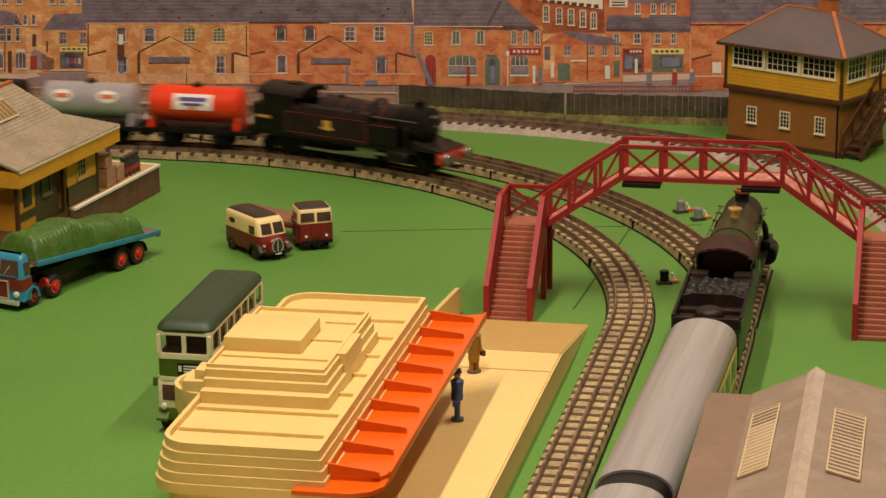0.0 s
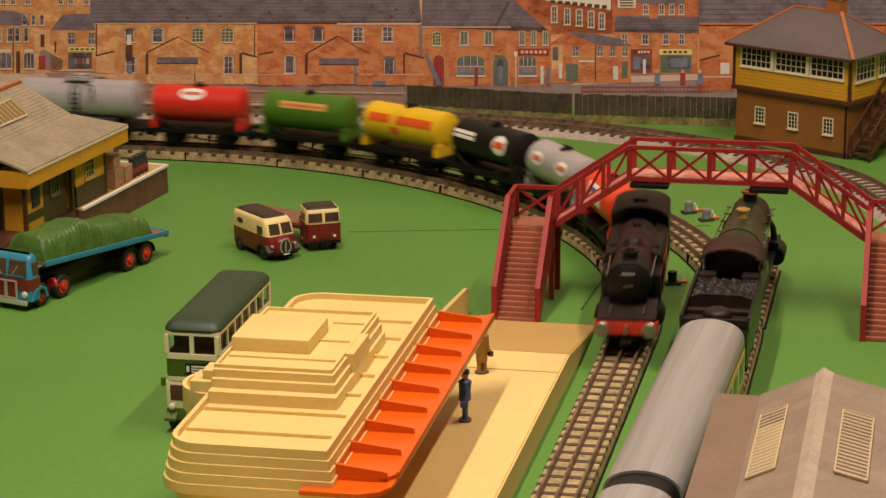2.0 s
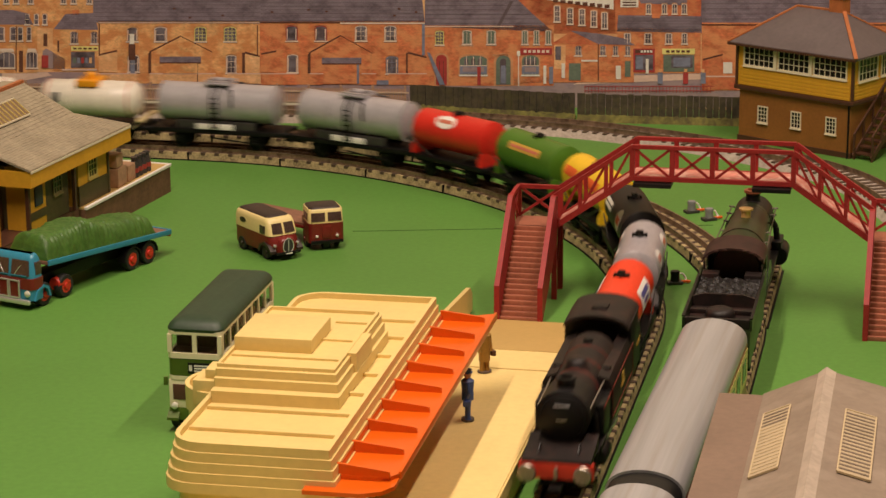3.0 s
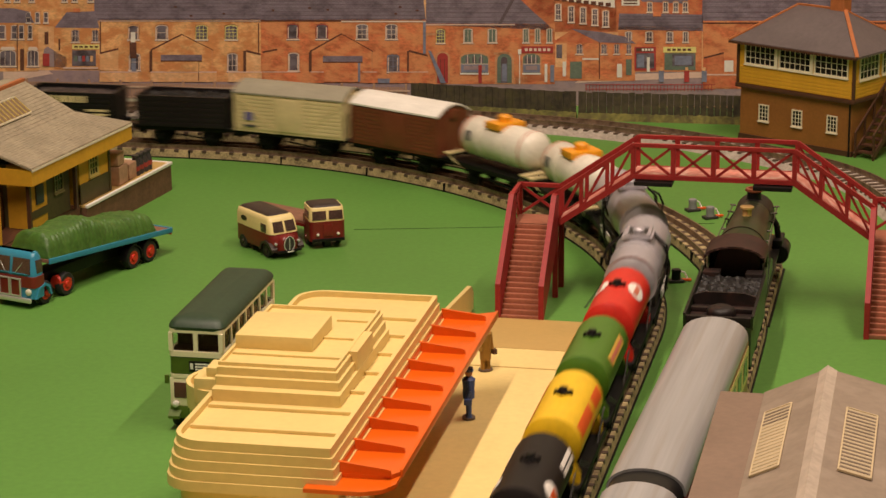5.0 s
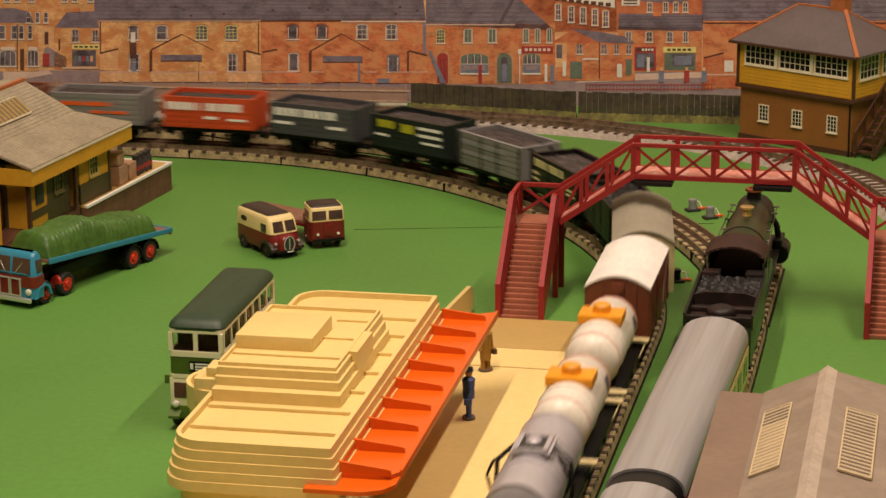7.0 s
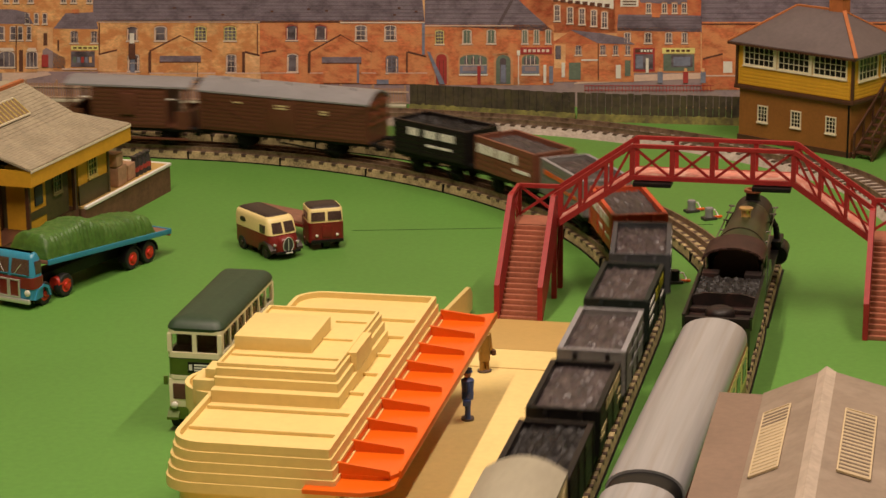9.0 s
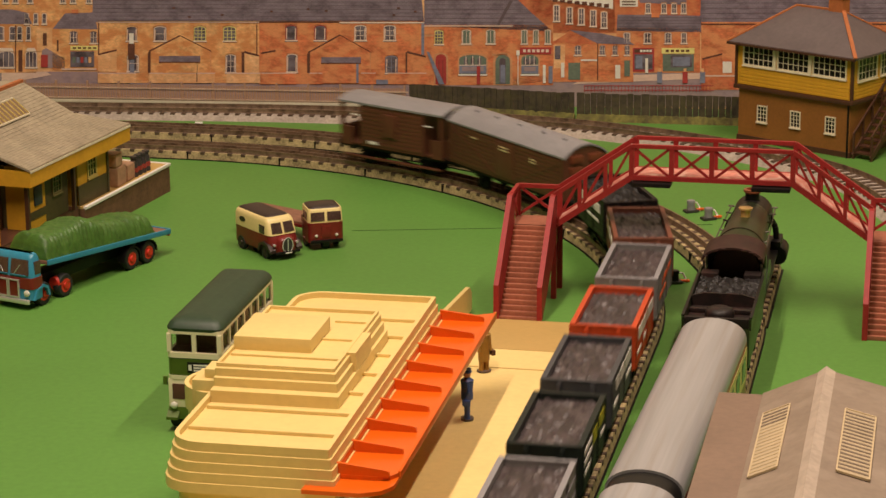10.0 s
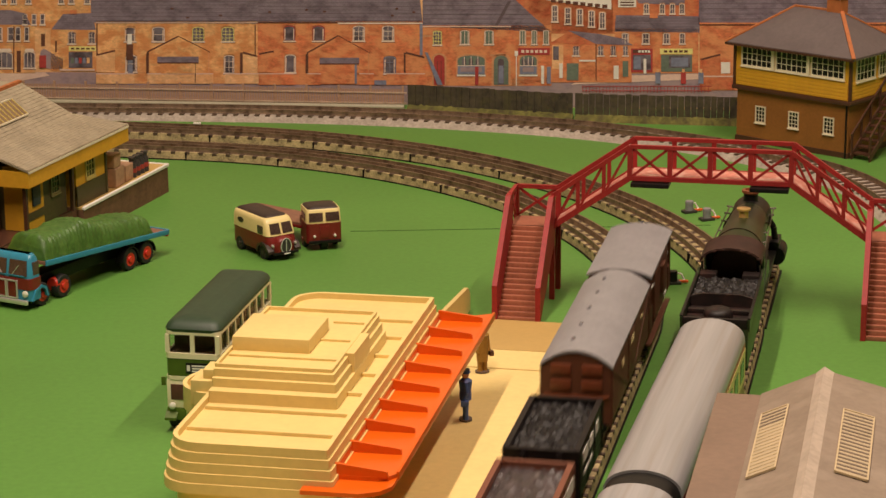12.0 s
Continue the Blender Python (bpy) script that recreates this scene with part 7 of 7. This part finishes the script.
for s in (-1, 1):
    part("windscreen", loft(B(), [[(67.6, s * 1.0, 20.8), (67.6, s * 14.2, 20.8), (68.1, s * 14.2, 20.8), (68.1, s * 1.0, 20.8)], [(65.8, s * 1.2, 29.6), (65.8, s * 13.4, 29.6), (66.4, s * 13.4, 29.6), (66.4, s * 1.2, 29.6)]]), CABGLASS, cb)
    part("windscreen_frame", beam(B(), (68.2, s * 1.0, 20.6), (68.2, s * 12.6, 20.6), 0.6, 0.6), SKYBLUE, cb)
    part("side_window", box(B(), 59.0, 64.4, s * 16.0 - 0.5, s * 16.0 + 0.5, 20.8, 28.6, 0.3), CABGLASS, cb)
    part("headlamp", lathe(B(), (68, s * 13, 10.2), (1, 0, 0), [(0, 1.9), (1.0, 1.9), (1.5, 1.2), (1.6, 0)], 16), LAMPGLASS, cb)
    part("wheel_arch", prism(B(), [(52, 6), (54, 12), (58, 14), (64, 12), (67, 6), (65, 6), (62.4, 10.8), (58, 12.4), (55, 10.6), (53.6, 6)], "y", s * 16 - 1.4, s * 16 + 1.4), SKYBLUE, cb)
    part("grille_half", box(B(), 68, 69.0, min(s * 0.5, s * 7.6), max(s * 0.5, s * 7.6), 7.4, 17.6, 0.2), MAROON, cb)
    fr = B()
    for a0, a1, b0, b1 in ((0.2, 1.0, 7.0, 18.0), (7.2, 8.1, 7.0, 18.0), (1.0, 7.2, 7.0, 7.8), (1.0, 7.2, 17.2, 18.0)):
        box(fr, 68.7, 69.6, min(s * a0, s * a1), max(s * a0, s * a1), b0, b1)
    part("grille_frame", fr, CHROME, cb)
    part("wiper", beam(B(), (68.4, s * 4, 21.2), (67.2, s * 8, 26.6), 0.35, 0.35), CHROME, cb)
part("bumper", box(B(), 68.2, 70.2, -15, 15, 3.8, 6.6, 0.6), CHROME, lo, "pale metal bumper")
part("fuel_tank", lathe(B(), (20, 11, 9), (1, 0, 0), [(0, 0), (0.4, 3.6), (1, 4), (11, 4), (11.6, 3.6), (12, 0)], 18), WHEELRED, lo, "red cylindrical tank")
for x in (45, 25, -30, -47):
    for s in (-1, 1):
        road_wheel(lo, x, s * 12.4, 7.0, 5, WHEELRED)
        if x < 0:
            part("mudguard", prism(B(), [(x + 8.4 * math.cos(a), 6.6 + 8.4 * math.sin(a)) for a in [k * 0.35 for k in range(10)]] + [(x + 7.6 * math.cos(a), 6.6 + 7.6 * math.sin(a)) for a in [k * 0.35 for k in range(9, -1, -1)]], "y", s * 12.6 - 3, s * 12.6 + 3), BLACK, lo)

for ob in list(lo.children):
    if ob.name.startswith('fuel_tank') or (ob.name.startswith('wheel') and max(c[0] for c in ob.bound_box) > 0.005):
        ob.matrix_basis = at(10, 0, 0)

# parcels van
VAN = at(-112.0, 1461.5, 0, -55.0) @ Matrix.Scale(0.87, 4)
pv = thing("parcels_van", VAN, "maroon and cream parcels van with brown roof", "van")


def vr(z, x0, x1, w, r=2.5):
    return [(x, y, z) for x, y in rounded(x0, x1, -w, w, r, 4)]


part("lower_body", loft(B(), [vr(5, -27, 25, 11.4, 4), vr(8, -27, 26, 12, 5), vr(14, -27, 25.4, 12, 5.5), vr(17.4, -27, 23.4, 12, 5)]), MAROON, pv, "maroon lower body")
part("upper_body", loft(B(), [vr(17.45, -27, 23.8, 12, 4.2), vr(26, -26.8, 20.6, 11.7, 4), vr(28.6, -26.2, 18.6, 10.9, 3.8), vr(29.6, -25.2, 17.0, 9.6, 3.4)]), VANCREAM, pv, "cream upper body")
part("roof", loft(B(), [vr(29.3, -25.6, 16.4, 9.9, 3.4), vr(30.3, -24.6, 15.4, 8.8, 3.2), vr(31.2, -22, 12, 6.0, 2.5), vr(31.6, -15, 3, 2, 1)]), VANROOF, pv, "dark brown domed roof")
for s in (-1, 1):
    part("windscreen", loft(B(), [[(23.0, s * 1.0, 18.8), (22.6, s * 9.2, 18.8), (23.5, s * 9.2, 18.8), (23.9, s * 1.0, 18.8)], [(20.4, s * 1.0, 26.0), (19.7, s * 8.7, 26.0), (20.6, s * 8.7, 26.0), (21.2, s * 1.0, 26.0)]]), CABGLASS, pv)
    part("door_window", box(B(), 9.4, 17, s * 11.7 - 0.5, s * 11.7 + 0.5, 17.8, 24, 0.4), CABGLASS, pv)
    part("side_badge", disc(B(), (-14, s * 11.8, 23.0), (0, s, 0), 4.0, 1.9, 0.3), VANROOF, pv, "dark oval badge")
    part("front_wing", prism(B(), [(9, 5), (11, 10.5), (17, 13), (23, 11.4), (27, 7.4), (27, 5.4), (21, 9.6), (17, 11), (13, 9.4), (11, 5)], "y", s * 11.2 - 2.4, s * 11.2 + 2.4), VANROOF, pv, "dark curved front wing")
    part("headlamp", lathe(B(), (26.4, s * 9.4, 11.2), (1, 0, 0), [(-1, 1.0), (0.6, 1.0), (1.1, 0)], 12), CHROME, pv)
    for x in (17, -16):
        road_wheel(pv, x, s * 10.4, 5.2, 3.6, VANROOF)
part("nose", loft(B(), [[(x, y * k, 6 + (z - 6) * q) for y, z in ((-7, 6), (7, 6), (7.4, 12), (6, 15.4), (3, 17), (-3, 17), (-6, 15.4), (-7.4, 12))] for x, k, q in ((24, 1.0, 1.0), (27.4, 0.94, 0.96), (28.8, 0.80, 0.86))]), MAROON, pv, "rounded maroon nose")
oval = [(4.4 * math.cos(k * math.pi / 8) * (0.75 + 0.25 * (1 - math.sin(k * math.pi / 8)) / 2 + 0.1), 10.8 + 5.4 * math.sin(k * math.pi / 8)) for k in range(16)]
gr = part("grille", loft(B(), [[(x, y, z) for y, z in oval] for x in (28.4, 29.2)]), P_DKMETAL, pv, "tall oval grille in a chrome surround")
part("grille_frame", pipe(B(), [(29.2, y, z) for y, z in oval + oval[:1]], 0.42, 6), CHROME, gr)
part("grille_bar", beam(B(), (29.4, 0, 6.2), (29.4, 0, 15), 0.6, 0.6), CHROME, gr)
part("bumper", box(B(), 28, 30, -10, 10, 4.6, 6.4, 0.5), BLACK, pv)
part("number_plate", box(B(), 29.8, 30.4, -3.4, 3.4, 4.4, 6.2), BLACK, pv)
part("plate_bar", box(B(), 30.3, 30.6, -2.6, 2.6, 4.9, 5.7), WHITE, pv)

# mechanical horse with flat trailer
mh = thing("articulated_lorry", at(-77.8, 1474.5, 0, -74.0), "maroon and cream tractor unit with brown flat trailer", "lorry")
part("lower_cab", loft(B(), [[(x, y, z) for x, y in rounded(-9, 12, -11.4, 11.4, 3, 4)] for z in (5, 17.6)]), MAROON, mh, "maroon lower cab")
part("upper_cab", loft(B(), [[(x, y, z) for x, y in rounded(-9, 11.8 - g, -11.3 + g * 0.3, 11.3 - g * 0.3, 3, 4)] for z, g in ((17.65, 0), (25.4, 1.0), (26.4, 1.8))]), VANCREAM, mh, "cream window band")
part("cab_roof", loft(B(), [[(x, y, z) for x, y in rounded(-9 + g, 9.6 - g, -10.4 + g, 10.4 - g, 3, 4)] for z, g in ((26.2, 0), (27.2, 0.8), (28.0, 3.5))]), VANROOF, mh, "dark brown cab roof")
for s in (-1, 1):
    part("windscreen", loft(B(), [[(10.6, s * 0.9, 18.9), (10.6, s * 9.8, 18.9), (12.0, s * 9.8, 18.9), (12.0, s * 0.9, 18.9)], [(9.8, s * 0.9, 24.4), (9.8, s * 9.6, 24.4), (11.2, s * 9.6, 24.4), (11.2, s * 0.9, 24.4)]]), CABGLASS, mh)
    part("side_window", box(B(), -4, 7, s * 10.9 - 0.5, s * 10.9 + 0.5, 18.6, 23.6, 0.3), CABGLASS, mh)
    part("headlamp", lathe(B(), (12, s * 6.6, 9.5), (1, 0, 0), [(0, 0.9), (0.8, 0.9), (1.2, 0)], 12), LAMPGLASS, mh)
    road_wheel(mh, -2, s * 9.6, 5.2, 3.4, MAROON)
part("front_wheel", lathe(B(), (7, -2, 4.4), (0, 1, 0), [(0, 0), (0, 4.4), (4, 4.4), (4, 0)], 16), RUBBER, mh)
part("grille", box(B(), 11.8, 12.5, -3, 3, 8, 16, 0.4), MAROON, mh)
part("bumper", box(B(), 11.8, 13.2, -10.5, 10.5, 4.8, 6.8, 0.5), BLACK, mh)
tr = part("trailer_bed", box(B(), -66, -10.4, -11.5, 11.5, 14.5, 16.6, 0.4), BEDWOOD, mh, "brown flat trailer bed")
part("headboard", box(B(), -12, -10.6, -11, 11, 16.6, 21.5, 0.3), BEDWOOD, tr)
for s in (-1, 1):
    road_wheel(mh, -54, s * 9.6, 5.2, 3.4, MAROON)
    part("side_rail", box(B(), -66, -10.4, s * 11.4 - 0.6, s * 11.4 + 0.6, 13, 15, 0.2), MAROON, tr)


hitch = at(-6, 0, -1.5) @ at(0, 0, 0, 36) @ at(6, 0, 0)
tr.matrix_basis = hitch
for ob in mh.children:
    if ob.name.startswith("wheel") and min(c[0] for c in ob.bound_box) < -0.04:
        ob.matrix_basis = at(-6, 0, 0) @ at(0, 0, 0, 36) @ at(6, 0, 0)


# small painted figures: one plain mesh each
def figure(name, m, label, height, coat, cuffs, cap, base, skirt):
    bm = B()
    prism(bm, rounded(-3.7, 3.7, -3.1, 3.1, 3.0, 4), "z", 0, 0.9)
    for s in (-1, 1):
        lathe(bm, (s * 1.4, 0, 0.8), (0, 0, 1), [(0, 1.7), (1.2, 1.3), (6, 1.4), (11, 1.9), (12, 0)], 10)
        pipe(bm, [(s * 2.8, 0, 20), (s * 3.5, 0.4, 15), (s * 3.2, -1.2, 11)], 1.0, 8)
    lathe(bm, (0, 0, 6 if skirt else 10.5), (0, 0, 1), [(0, 2.9), (3, 3.0), (9 if skirt else 4.5, 2.8), (14 if skirt else 9.5, 3.3), (15.4 if skirt else 11, 1.4), (16.2 if skirt else 11.6, 0)], 14)
    lathe(bm, (0, 0, 21.4), (0, 0, 1), [(0, 0.9), (0.8, 1.7), (2.4, 2.0), (3.8, 1.6), (4.3, 0)], 12)
    lathe(bm, (0, 0, 24.2), (0, 0, 1), [(0, 2.5), (0.4, 2.5), (0.5, 2.0), (1.6, 2.2), (1.9, 0)], 12)
    box(bm, 3.4, 5.6, -2.6, 1.2, 8.4, 11.2, 0.4)
    me = finish(bm, name)
    for k in (coat, cuffs, cap, base):
        me.materials.append(k)
    for f in me.polygons:
        z = f.center.z / MM
        f.material_index = 3 if z < 1.0 else (1 if 21.5 < z < 24.2 else (2 if z >= 24.2 or (z < 11.3 and f.center.x > 0.0034) else 0))
    ob = new(name, me)
    ob.matrix_basis = m
    return tagged(ob, label, "figurine", "platform figures")


SKIN = mat("painted_flesh", (0.55, 0.26, 0.15), 0.5)
NAVY = mat("navy_uniform_paint", (0.045, 0.085, 0.26), 0.5, vary=0.15)
OCHRE = mat("ochre_coat_paint", (0.30, 0.15, 0.02), 0.5, vary=0.15)
BASEPAINT = mat("grey_brown_figure_base", (0.11, 0.075, 0.06), 0.6, vary=0.2)

figure("figurine", yard(-56.6, -192.5, 15.4, -75), "small painted railwayman figurine in navy uniform", 26, NAVY, SKIN, NAVY, BASEPAINT, False)
figure("figurine", yard(-62.6, -119.0, 15.4, 40), "small painted figurine in an ochre coat with a case", 26, OCHRE, SKIN, DKBROWN, BASEPAINT, True)
motions()
